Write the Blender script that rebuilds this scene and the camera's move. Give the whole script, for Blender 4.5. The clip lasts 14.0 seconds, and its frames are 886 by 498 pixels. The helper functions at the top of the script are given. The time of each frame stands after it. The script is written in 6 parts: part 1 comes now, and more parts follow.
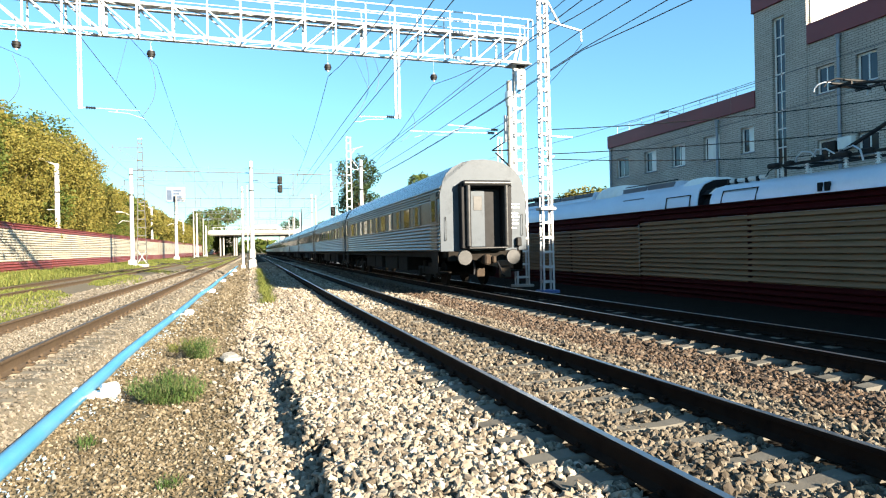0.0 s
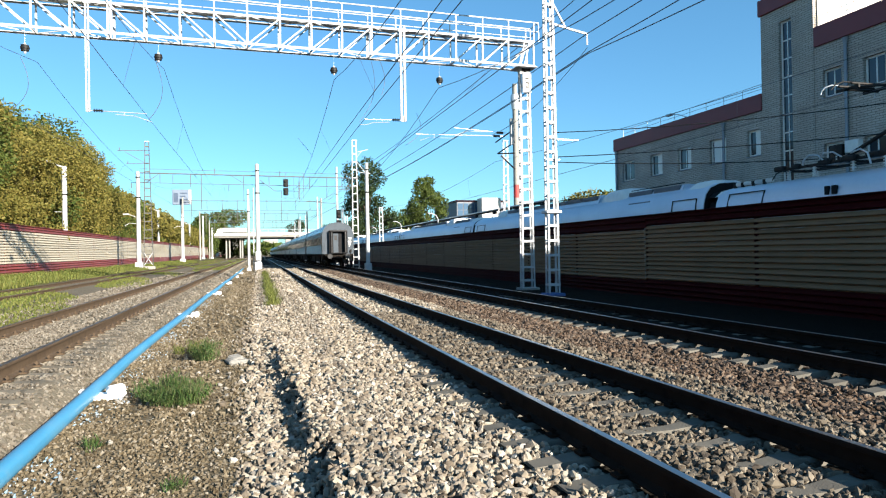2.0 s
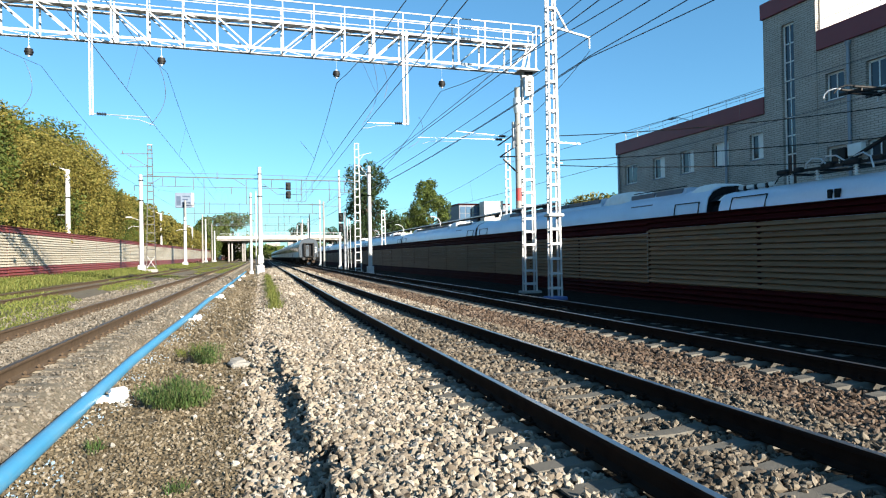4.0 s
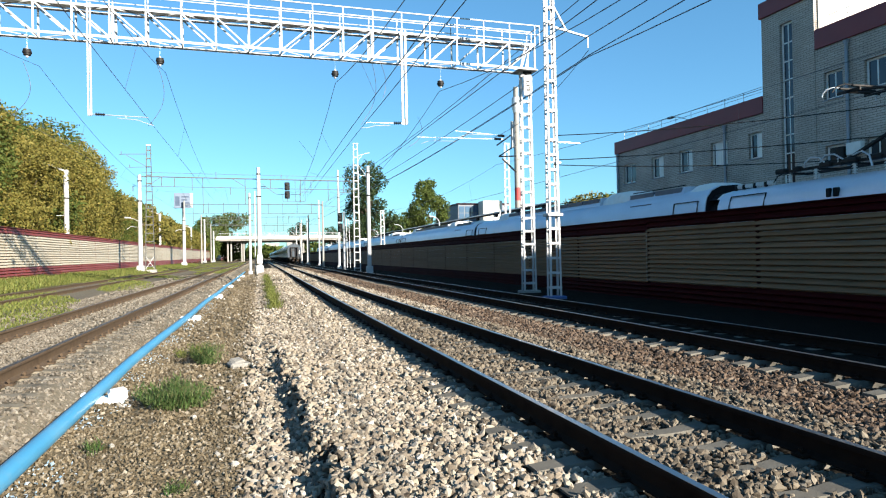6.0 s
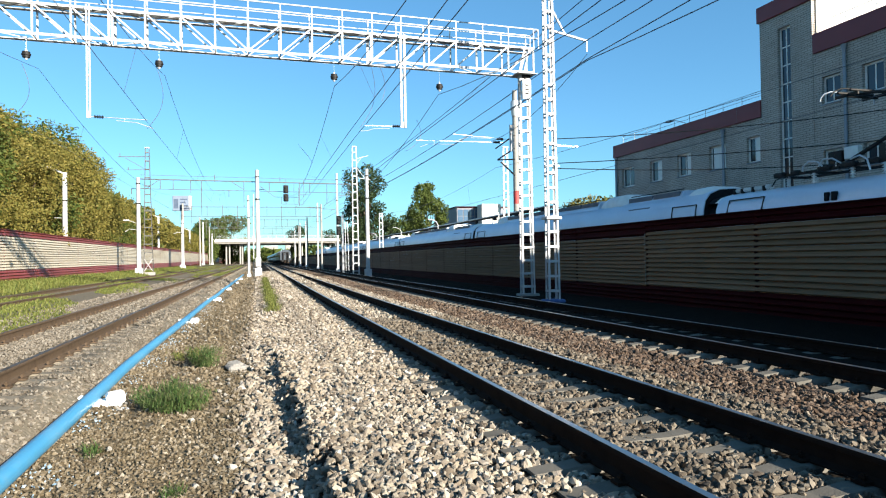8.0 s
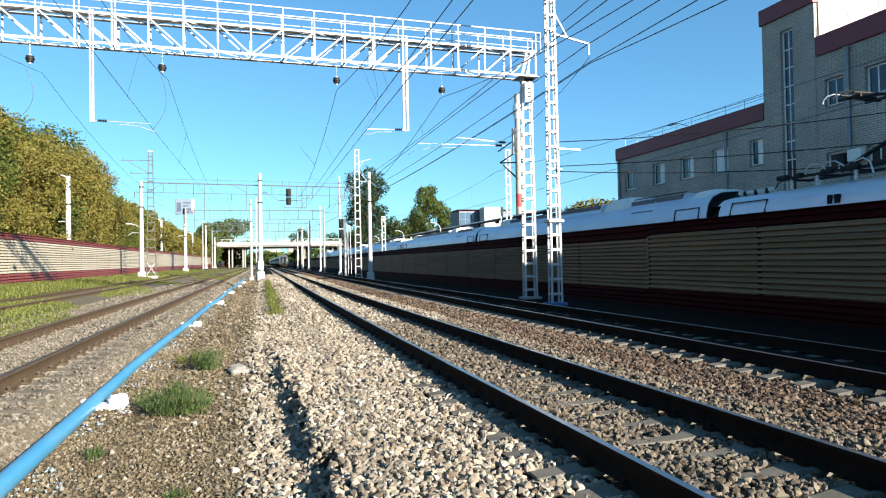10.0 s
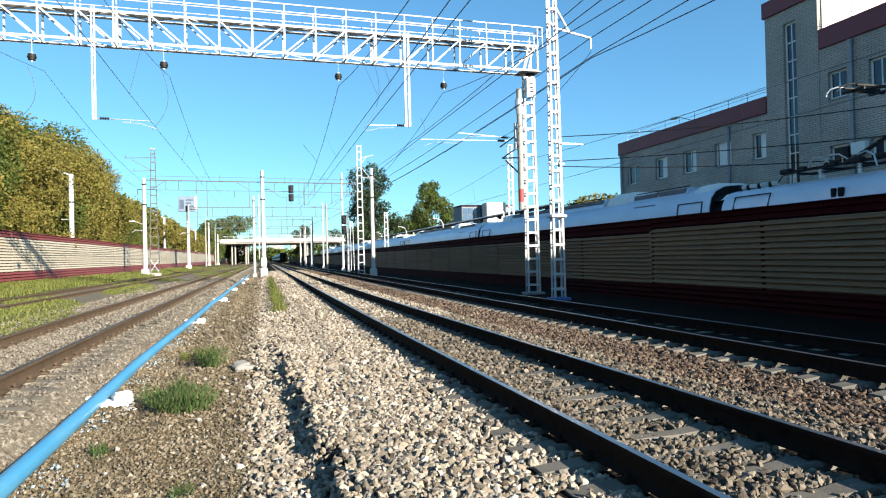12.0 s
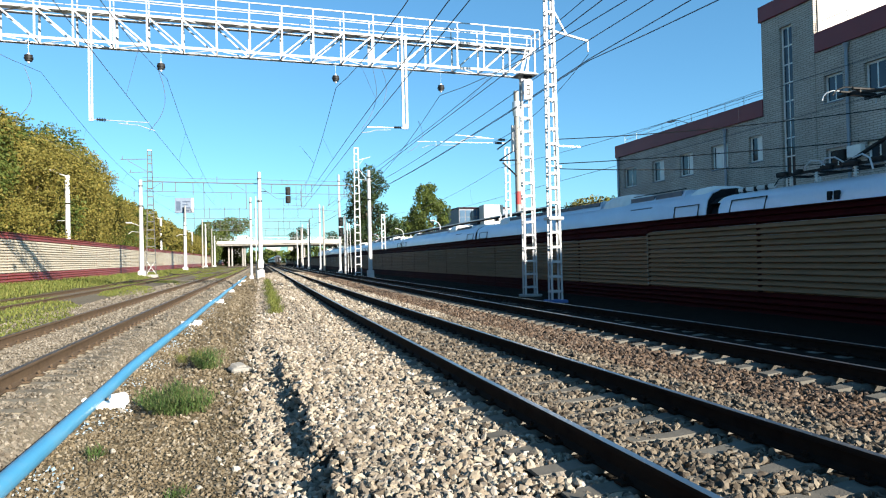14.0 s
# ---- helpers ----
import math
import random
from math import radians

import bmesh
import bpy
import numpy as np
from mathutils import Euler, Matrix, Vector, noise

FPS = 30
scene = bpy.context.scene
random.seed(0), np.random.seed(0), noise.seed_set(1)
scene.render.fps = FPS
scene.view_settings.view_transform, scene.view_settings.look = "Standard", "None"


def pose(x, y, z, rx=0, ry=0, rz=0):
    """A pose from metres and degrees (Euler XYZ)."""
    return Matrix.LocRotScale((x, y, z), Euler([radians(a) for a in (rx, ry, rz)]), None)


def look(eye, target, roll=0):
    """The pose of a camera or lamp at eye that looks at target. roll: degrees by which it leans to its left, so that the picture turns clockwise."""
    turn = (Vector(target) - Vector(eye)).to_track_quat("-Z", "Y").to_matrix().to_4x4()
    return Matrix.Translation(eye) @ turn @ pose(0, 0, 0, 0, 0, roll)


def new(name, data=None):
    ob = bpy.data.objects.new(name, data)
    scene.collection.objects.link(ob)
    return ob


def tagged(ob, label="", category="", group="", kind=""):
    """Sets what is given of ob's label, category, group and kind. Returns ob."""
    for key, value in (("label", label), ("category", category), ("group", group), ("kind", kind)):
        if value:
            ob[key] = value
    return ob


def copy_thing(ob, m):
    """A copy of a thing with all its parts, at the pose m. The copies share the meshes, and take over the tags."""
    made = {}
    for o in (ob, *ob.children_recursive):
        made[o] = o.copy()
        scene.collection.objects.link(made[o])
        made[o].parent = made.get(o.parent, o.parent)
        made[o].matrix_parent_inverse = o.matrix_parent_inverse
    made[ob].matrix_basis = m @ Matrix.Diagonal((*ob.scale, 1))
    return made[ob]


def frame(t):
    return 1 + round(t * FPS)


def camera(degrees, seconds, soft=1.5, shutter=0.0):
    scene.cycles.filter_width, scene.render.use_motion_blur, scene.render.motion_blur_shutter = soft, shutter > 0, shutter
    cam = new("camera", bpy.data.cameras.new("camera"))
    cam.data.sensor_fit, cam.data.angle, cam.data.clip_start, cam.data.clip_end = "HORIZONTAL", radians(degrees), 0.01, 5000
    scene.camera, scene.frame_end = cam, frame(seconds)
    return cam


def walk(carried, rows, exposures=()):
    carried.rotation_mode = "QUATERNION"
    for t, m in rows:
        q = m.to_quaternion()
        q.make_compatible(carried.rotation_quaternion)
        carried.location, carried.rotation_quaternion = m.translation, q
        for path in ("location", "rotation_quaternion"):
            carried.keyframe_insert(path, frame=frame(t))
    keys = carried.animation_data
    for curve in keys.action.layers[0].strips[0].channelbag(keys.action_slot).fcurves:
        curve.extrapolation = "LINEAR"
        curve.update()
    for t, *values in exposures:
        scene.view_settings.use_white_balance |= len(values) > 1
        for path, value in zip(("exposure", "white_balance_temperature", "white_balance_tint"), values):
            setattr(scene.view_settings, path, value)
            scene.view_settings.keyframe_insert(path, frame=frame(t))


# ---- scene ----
from itertools import product

EYE = (0.0, 0.0, 1.458)
cam = camera(68.03, 14.0, soft=1.15)


def view(yaw, pitch, roll):
    """The camera's pose from its turn to the left, its tilt upwards and its roll, in degrees."""
    a, b = radians(yaw), radians(pitch)
    ahead = Vector((-math.sin(a) * math.cos(b), math.cos(a) * math.cos(b), math.sin(b)))
    return look(EYE, Vector(EYE) + ahead * 10, roll)


PATH = [
    (0, -16.676, -0.105, -1.155), (0.5, -16.476, 0.157, -0.949), (1, -16.191, 0.274, -0.969),
    (1.5, -16.003, 0.252, -1.207), (2, -16.211, 0.157, -1.036), (2.5, -15.892, 0.369, -1.152),
    (3, -15.893, 0.517, -0.973), (5.5, -16.179, 0.302, -1.101), (6, -16.098, 0.419, -1.127),
    (6.5, -16.168, 0.605, -1.110), (7, -16.251, 0.711, -1.115), (7.5, -16.390, 0.691, -1.004),
    (8, -16.223, 0.690, -1.021), (10.5, -15.936, 0.999, -1.064), (11, -15.822, 0.982, -1.061),
    (11.5, -15.799, 0.833, -1.182), (12, -15.768, 0.598, -1.398), (12.5, -15.844, 0.571, -1.495),
    (13, -15.848, 0.709, -1.355), (13.5, -15.936, 0.735, -1.366), (14, -16.028, 0.778, -1.293),
]
STOPS = 1.80
EXPOSURES = [(t, STOPS + e, k, 10) for t, e, k in ((0.0, 0.56, 7200), (0.3, 0.43, 7050), (0.6, 0.2, 6850), (1.0, 0.05, 6600), (1.5, 0.0, 6500), (14.0, 0.0, 6500))]
walk(cam, [(t, view(y, p, r)) for t, y, p, r in PATH], EXPOSURES)

# ---- light ----
SUN = Vector((1.0, -1.72, 0.71)).normalized()
world = bpy.data.worlds.new("world")
scene.world = world
world.use_nodes = True
wn = world.node_tree
sky = wn.nodes.new("ShaderNodeTexSky")
sky.sky_type, sky.sun_disc = "NISHITA", False
sky.sun_elevation, sky.sun_rotation = math.asin(SUN.z), math.atan2(SUN.x, SUN.y)
sky.air_density, sky.dust_density, sky.ozone_density = 1.0, 0.5, 1.2
sky.altitude = 150
clear = wn.nodes.new("ShaderNodeMix")
clear.data_type, clear.blend_type = "RGBA", "MULTIPLY"
clear.inputs[0].default_value = 1.0
clear.inputs[7].default_value = (0.51, 0.91, 1.20, 1)
wn.links.new(sky.outputs[0], clear.inputs[6])
even = wn.nodes.new("ShaderNodeMix")
even.data_type = "RGBA"
even.inputs[0].default_value = 0.15
even.inputs[7].default_value = (1.20, 3.90, 5.60, 1)
wn.links.new(clear.outputs[2], even.inputs[6])
wn.links.new(even.outputs[2], wn.nodes["Background"].inputs[0])
wn.nodes["Background"].inputs[1].default_value = 0.05
lamp = bpy.data.lights.new("sun", "SUN")
lamp.energy, lamp.angle, lamp.color = 5.0, radians(0.55), (1.0, 0.91, 0.77)
new("sun", lamp).matrix_world = look(SUN * 60, (0, 0, 0))


# ---- materials ----
def mat(name, cols, scale=3.0, rough=0.8, metal=0.0, bump=0.0, bump_scale=40.0, fine=0.25, vary=0.0, stretch=(1, 1, 1), rand=None, spec=0.5):
    """A surface of mottled colours: a broad stain, a fine grain, a relief; vary: by object or by joined piece."""
    m = bpy.data.materials.new(name)
    m.use_nodes = True
    nt = m.node_tree
    n, l = nt.nodes, nt.links
    bsdf = n["Principled BSDF"]
    co = n.new("ShaderNodeTexCoord")
    mp = n.new("ShaderNodeMapping")
    mp.inputs["Scale"].default_value = stretch
    l.new(co.outputs["Object"], mp.inputs[0])
    broad = n.new("ShaderNodeTexNoise")
    broad.inputs["Scale"].default_value, broad.inputs["Detail"].default_value = scale, 5
    l.new(mp.outputs[0], broad.inputs[0])
    grain = n.new("ShaderNodeTexNoise")
    grain.inputs["Scale"].default_value, grain.inputs["Detail"].default_value = bump_scale, 3
    l.new(mp.outputs[0], grain.inputs[0])
    mix = n.new("ShaderNodeMix")
    mix.inputs[0].default_value = fine
    l.new(broad.outputs[0], mix.inputs[2])
    l.new(grain.outputs[0], mix.inputs[3])
    value = mix.outputs[0]
    if rand:
        src = n.new("ShaderNodeObjectInfo").outputs["Random"] if rand == "object" else n.new("ShaderNodeNewGeometry").outputs["Random Per Island"]
        mr = n.new("ShaderNodeMix")
        mr.inputs[0].default_value = vary
        l.new(value, mr.inputs[2])
        l.new(src, mr.inputs[3])
        value = mr.outputs[0]
    ramp = n.new("ShaderNodeValToRGB")
    lo, hi = (0.28, 0.72) if vary < 0.5 else (0.1, 0.9)
    els = ramp.color_ramp.elements
    while len(els) < len(cols):
        els.new(0.5)
    for i, c in enumerate(cols):
        els[i].position = lo + (hi - lo) * i / max(1, len(cols) - 1)
        els[i].color = (*c, 1)
    l.new(value, ramp.inputs[0])
    l.new(ramp.outputs[0], bsdf.inputs["Base Color"])
    rr = n.new("ShaderNodeMapRange")
    rr.inputs[3].default_value, rr.inputs[4].default_value = max(0, rough - 0.1), min(1, rough + 0.1)
    l.new(grain.outputs[0], rr.inputs[0])
    l.new(rr.outputs[0], bsdf.inputs["Roughness"])
    bsdf.inputs["Metallic"].default_value = metal
    bsdf.inputs["Specular IOR Level"].default_value = spec
    if bump:
        b = n.new("ShaderNodeBump")
        b.inputs["Strength"].default_value, b.inputs["Distance"].default_value = 0.8, bump
        l.new(grain.outputs[0], b.inputs["Height"])
        l.new(b.outputs[0], bsdf.inputs["Normal"])
    return m


def gravel(name, cols, size, bump=0.02, dirt=None, dirt_scale=0.6, dirt_at=0.5):
    """Loose stones: cells of their own colour and height, with dirt between and over them."""
    m = bpy.data.materials.new(name)
    m.use_nodes = True
    nt = m.node_tree
    n, l = nt.nodes, nt.links
    bsdf = n["Principled BSDF"]
    co = n.new("ShaderNodeTexCoord")
    vor = n.new("ShaderNodeTexVoronoi")
    vor.inputs["Scale"].default_value = 1 / size
    l.new(co.outputs["Object"], vor.inputs[0])
    sep = n.new("ShaderNodeSeparateColor")
    l.new(vor.outputs["Color"], sep.inputs[0])
    ramp = n.new("ShaderNodeValToRGB")
    els = ramp.color_ramp.elements
    while len(els) < len(cols):
        els.new(0.5)
    for i, c in enumerate(cols):
        els[i].position = i / max(1, len(cols) - 1)
        els[i].color = (*c, 1)
    l.new(sep.outputs[0], ramp.inputs[0])
    col = ramp.outputs[0]
    if dirt:
        no = n.new("ShaderNodeTexNoise")
        no.inputs["Scale"].default_value, no.inputs["Detail"].default_value = dirt_scale, 8
        l.new(co.outputs["Object"], no.inputs[0])
        st = n.new("ShaderNodeMapRange")
        st.inputs[1].default_value, st.inputs[2].default_value = dirt_at - 0.08, dirt_at + 0.08
        l.new(no.outputs[0], st.inputs[0])
        mx = n.new("ShaderNodeMix")
        mx.data_type = "RGBA"
        l.new(st.outputs[0], mx.inputs[0])
        l.new(col, mx.inputs[6])
        mx.inputs[7].default_value = (*dirt, 1)
        col = mx.outputs[2]
    l.new(col, bsdf.inputs["Base Color"])
    bsdf.inputs["Roughness"].default_value = 0.95
    bsdf.inputs["Specular IOR Level"].default_value = 0.05
    b = n.new("ShaderNodeBump")
    b.invert = True
    b.inputs["Strength"].default_value, b.inputs["Distance"].default_value = 1.0, bump
    l.new(vor.outputs["Distance"], b.inputs["Height"])
    l.new(b.outputs[0], bsdf.inputs["Normal"])
    return m


def glass_mat(name, tint, rough=0.05):
    m = bpy.data.materials.new(name)
    m.use_nodes = True
    bsdf = m.node_tree.nodes["Principled BSDF"]
    bsdf.inputs["Base Color"].default_value = (*tint, 1)
    bsdf.inputs["Roughness"].default_value = rough
    bsdf.inputs["Specular IOR Level"].default_value = 0.45
    return m


STONES = [(0.040, 0.032, 0.025), (0.185, 0.152, 0.115), (0.252, 0.215, 0.166), (0.104, 0.087, 0.071), (0.300, 0.270, 0.218), (0.168, 0.138, 0.110), (0.375, 0.352, 0.312)]
STONES_RED = [(0.016, 0.011, 0.008), (0.076, 0.051, 0.035), (0.113, 0.081, 0.060), (0.036, 0.028, 0.024), (0.148, 0.116, 0.090), (0.058, 0.039, 0.030)]
M_STONE = mat("pale_ballast_stone", STONES, 14, 0.9, bump=0.004, bump_scale=90, vary=0.8, rand="island", spec=0.1)
M_STONE_RED = mat("rusty_ballast_stone", STONES_RED, 14, 0.9, bump=0.004, bump_scale=90, vary=0.8, rand="island", spec=0.1)
M_STONE_MIX = mat("dusty_track_stone", [(0.022, 0.017, 0.013), (0.098, 0.080, 0.060), (0.142, 0.119, 0.090), (0.055, 0.045, 0.037), (0.184, 0.160, 0.127), (0.084, 0.066, 0.050)], 14, 0.9, bump=0.004, bump_scale=90, vary=0.8, rand="island", spec=0.1)
M_STONE_SMALL = mat("grit_stone", [(0.0426, 0.0313, 0.0183), (0.1044, 0.0827, 0.0522), (0.1618, 0.1331, 0.0922), (0.0757, 0.0592, 0.0374), (0.2375, 0.2088, 0.1662)], 14, 0.9, bump_scale=90, vary=0.8, rand="island", spec=0.1)
# Near-black beds: the shade in the gaps between stones, put into the colour.
M_BED = gravel("ballast_bed_gap_shade", [tuple(0.07 * c for c in s) for s in STONES], 0.06, 0.03)
M_BED_RED = gravel("ballast_bed_rusty_gap_shade", [tuple(0.09 * c for c in s) for s in STONES_RED], 0.06, 0.03)
M_BED_OLD = gravel("old_ballast", [(0.074, 0.0644, 0.0487), (0.1436, 0.127, 0.1027), (0.1044, 0.0922, 0.0713), (0.187, 0.1696, 0.1418)], 0.05, 0.012, (0.1305, 0.1131, 0.0853), 0.9, 0.5)
M_SOIL = gravel("gritty_soil", [(0.0661, 0.0522, 0.0331), (0.1183, 0.0974, 0.0661), (0.0905, 0.0713, 0.0444), (0.1566, 0.1331, 0.1001)], 0.035, 0.012, (0.1001, 0.0809, 0.0496), 1.6, 0.52)
M_GRASSY = gravel("grassy_soil", [(0.0574, 0.0618, 0.0218), (0.0809, 0.0809, 0.0287), (0.0478, 0.0522, 0.0174), (0.1001, 0.0905, 0.0426)], 0.12, 0.03, (0.0948, 0.0853, 0.0618), 0.5, 0.54)
# Main track rails: the shade on their sides is put into the colour.
M_RAIL = mat("shade_darkened_rail_steel", [(0.007, 0.0043, 0.0043), (0.0165, 0.0104, 0.0078), (0.0174, 0.0113, 0.0087)], 5, 0.75, 0.0, bump=0.002, bump_scale=60, spec=0.04)
M_RAIL_BROWN = mat("brown_rail_steel", [(0.0435, 0.0296, 0.0191), (0.087, 0.0609, 0.04), (0.0609, 0.0418, 0.0278)], 5, 0.75, 0.1, bump=0.002, bump_scale=60, spec=0.15)
M_RAILTOP = mat("polished_rail_head", [(0.3054, 0.2984, 0.3123), (0.4072, 0.4002, 0.4072)], 4, 0.32, 1.0, bump_scale=80, stretch=(1, 0.05, 1))
M_RAILTOP_OLD = mat("dull_rail_head", [(0.0757, 0.0574, 0.0426), (0.1235, 0.1001, 0.0809)], 4, 0.5, 0.8, bump_scale=80)
M_SLEEPER = mat("weathered_concrete", [(0.078, 0.073, 0.063), (0.128, 0.119, 0.102), (0.098, 0.090, 0.077)], 4, 0.88, bump=0.004, bump_scale=70, vary=0.3, rand="object", spec=0.1)
M_SLEEPER_OLD = mat("dusty_old_sleeper", [(0.1183, 0.1018, 0.0757), (0.1801, 0.1566, 0.1209), (0.1427, 0.1235, 0.0922)], 4, 0.9, bump=0.005, bump_scale=60, vary=0.3, rand="object", spec=0.15)
M_CONCRETE = mat("pale_concrete", [(0.1992, 0.1923, 0.1775), (0.261, 0.2514, 0.2375)], 2, 0.85, bump=0.003, bump_scale=50)
M_WHITEPAINT = mat("white_steel_paint", [(0.33, 0.335, 0.35), (0.44, 0.445, 0.455)], 3, 0.5, 0.0, bump=0.001, bump_scale=50)
M_GALV = mat("galvanised_steel", [(0.42, 0.44, 0.46), (0.58, 0.6, 0.62)], 3, 0.45, 0.6, bump_scale=40)
M_BLUEBASE = mat("blue_painted_concrete", [(0.05, 0.09, 0.22), (0.08, 0.14, 0.32)], 4, 0.85, bump=0.004, bump_scale=40, spec=0.2)
M_BEIGE = mat("beige_enamel_sheet", [(0.3132, 0.2758, 0.2088), (0.3706, 0.3323, 0.261)], 0.8, 0.5, bump=0.0008, bump_scale=25, fine=0.3, vary=0.25, rand="object")
# The right barrier's beige sheet, with its shade put into the colour.
M_SHADED_BEIGE = mat("shaded_beige_enamel_sheet", [(0.140, 0.088, 0.050), (0.195, 0.126, 0.076)], 0.8, 0.6, bump=0.0008, bump_scale=25, fine=0.3, vary=0.25, rand="object", spec=0.05)
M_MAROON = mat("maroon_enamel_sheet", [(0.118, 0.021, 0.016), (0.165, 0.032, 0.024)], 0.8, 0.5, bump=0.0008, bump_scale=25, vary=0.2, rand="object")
# The right barrier's maroon, darkened for shade; also the office roof edge.
M_SHADED_DARK_MAROON = mat("shaded_dark_maroon_sheet", [(0.0209, 0.0026, 0.003), (0.0331, 0.0035, 0.0043)], 0.8, 0.7, bump=0.0008, bump_scale=25, vary=0.2, rand="object", spec=0.03)
# Ballast of the shaded strip: the shade is put into its colour.
M_BED_SHADED = gravel("shaded_black_ballast", [(0.0035, 0.0026, 0.0022), (0.0087, 0.007, 0.0052), (0.0052, 0.0043, 0.0035), (0.0122, 0.0096, 0.007)], 0.06, 0.03)
M_PIPE = mat("blue_plastic_pipe", [(0.0287, 0.1714, 0.3228), (0.0426, 0.2044, 0.361), (0.0853, 0.2279, 0.3515)], 1.2, 0.4, bump=0.0015, bump_scale=18, fine=0.4)
M_FOAM = mat("white_foam_block", [(0.72, 0.72, 0.72), (0.86, 0.86, 0.85)], 6, 0.85, bump=0.004, bump_scale=60)
M_WIRE = mat("dark_wire", [(0.05, 0.055, 0.07), (0.09, 0.10, 0.12)], 3, 0.5, 0.5)
M_DARK = mat("black_iron", [(0.0078, 0.0078, 0.0087), (0.02, 0.0191, 0.0183)], 6, 0.6, 0.3, bump=0.002, bump_scale=40, spec=0.25)
M_RUST = mat("grimy_underframe", [(0.007, 0.0061, 0.0052), (0.02, 0.0165, 0.0139)], 4, 0.85, 0.0, bump=0.004, bump_scale=30, spec=0.1)


# ---- mesh helpers ----
class Geo:
    """Collects plain pieces into one mesh."""

    def __init__(self):
        self.v, self.f, self.mi, self.slot = [], [], [], 0

    def add(self, verts, faces):
        o = len(self.v)
        self.v += [tuple(p) for p in verts]
        self.f += [tuple(i + o for i in q) for q in faces]
        self.mi += [self.slot] * len(faces)
        return self

    def box(self, x0, x1, y0, y1, z0, z1, m=None):
        p = [(x, y, z) for x, y, z in product((x0, x1), (y0, y1), (z0, z1))]
        if m is not None:
            p = [m @ Vector(q) for q in p]
        return self.add(p, [(0, 1, 3, 2), (4, 6, 7, 5), (0, 4, 5, 1), (2, 3, 7, 6), (0, 2, 6, 4), (1, 5, 7, 3)])

    def block(self, x0, x1, y0, y1, z0, z1, c=0.01, m=None):
        """A box with its edges cut back by c."""
        sx, sy, sz = (x0 + x1) / 2, (y0 + y1) / 2, (z0 + z1) / 2
        hx, hy, hz = abs(x1 - x0) / 2, abs(y1 - y0) / 2, abs(z1 - z0) / 2
        c = min(c, hx * 0.9, hy * 0.9, hz * 0.9)
        v, idx, f = [], {}, []
        for s in product((-1, 1), repeat=3):
            for a in range(3):
                q = [s[0] * (hx - (c if a != 0 else 0)), s[1] * (hy - (c if a != 1 else 0)), s[2] * (hz - (c if a != 2 else 0))]
                idx[s, a] = len(v)
                q = Vector((q[0] + sx, q[1] + sy, q[2] + sz))
                v.append(m @ q if m is not None else q)
        for a in range(3):
            b, d = (a + 1) % 3, (a + 2) % 3
            for s in (-1, 1):
                ring = []
                for p, q in ((-1, -1), (1, -1), (1, 1), (-1, 1)):
                    k = [0, 0, 0]
                    k[a], k[b], k[d] = s, p, q
                    ring.append(idx[tuple(k), a])
                f.append(ring if s > 0 else ring[::-1])
            for p, q in product((-1, 1), repeat=2):
                k0, k1 = [0, 0, 0], [0, 0, 0]
                k0[a], k0[b], k0[d] = -1, p, q
                k1[a], k1[b], k1[d] = 1, p, q
                ring = [idx[tuple(k0), b], idx[tuple(k1), b], idx[tuple(k1), d], idx[tuple(k0), d]]
                f.append(ring if p * q < 0 else ring[::-1])
        for s in product((-1, 1), repeat=3):
            ring = [idx[s, 0], idx[s, 1], idx[s, 2]]
            f.append(ring if s[0] * s[1] * s[2] > 0 else ring[::-1])
        return self.add(v, f)

    def rod(self, p, q, r, n=8, r2=None, caps=True):
        p, q = Vector(p), Vector(q)
        r2 = r if r2 is None else r2
        w = (q - p).normalized()
        a = w.orthogonal().normalized()
        b = w.cross(a)
        v = []
        for c, rad in ((p, r), (q, r2)):
            v += [c + (a * math.cos(t) + b * math.sin(t)) * rad for t in (2 * math.pi * (i + 0.5) / n for i in range(n))]
        f = [(i, (i + 1) % n, n + (i + 1) % n, n + i) for i in range(n)]
        if caps:
            f += [tuple(range(n))[::-1], tuple(range(n, 2 * n))]
        return self.add(v, f)

    def bar(self, p, q, w, h):
        """A straight flat or square bar from p to q."""
        p, q = Vector(p), Vector(q)
        d = (q - p).normalized()
        up = Vector((0, 1, 0)) if abs(d.y) < 0.9 else Vector((0, 0, 1))
        a = d.cross(up).normalized() * (w / 2)
        b = d.cross(a).normalized() * (h / 2)
        v = [c + s * a + t * b for c in (p, q) for s, t in ((-1, -1), (1, -1), (1, 1), (-1, 1))]
        return self.add(v, [(0, 1, 5, 4), (1, 2, 6, 5), (2, 3, 7, 6), (3, 0, 4, 7), (3, 2, 1, 0), (4, 5, 6, 7)])

    def tube(self, pts, r, n=8):
        pts = [Vector(p) for p in pts]
        v, f = [], []
        for i, p in enumerate(pts):
            d = (pts[min(i + 1, len(pts) - 1)] - pts[max(i - 1, 0)]).normalized()
            a = d.cross(Vector((0, 0, 1)))
            a = a.normalized() if a.length > 0.05 else Vector((1, 0, 0))
            b = d.cross(a)
            v += [p + (a * math.cos(t) + b * math.sin(t)) * r for t in (2 * math.pi * k / n for k in range(n))]
        for i in range(len(pts) - 1):
            f += [(i * n + k, i * n + (k + 1) % n, (i + 1) * n + (k + 1) % n, (i + 1) * n + k) for k in range(n)]
        f += [tuple(range(n))[::-1], tuple(range(len(v) - n, len(v)))]
        return self.add(v, f)

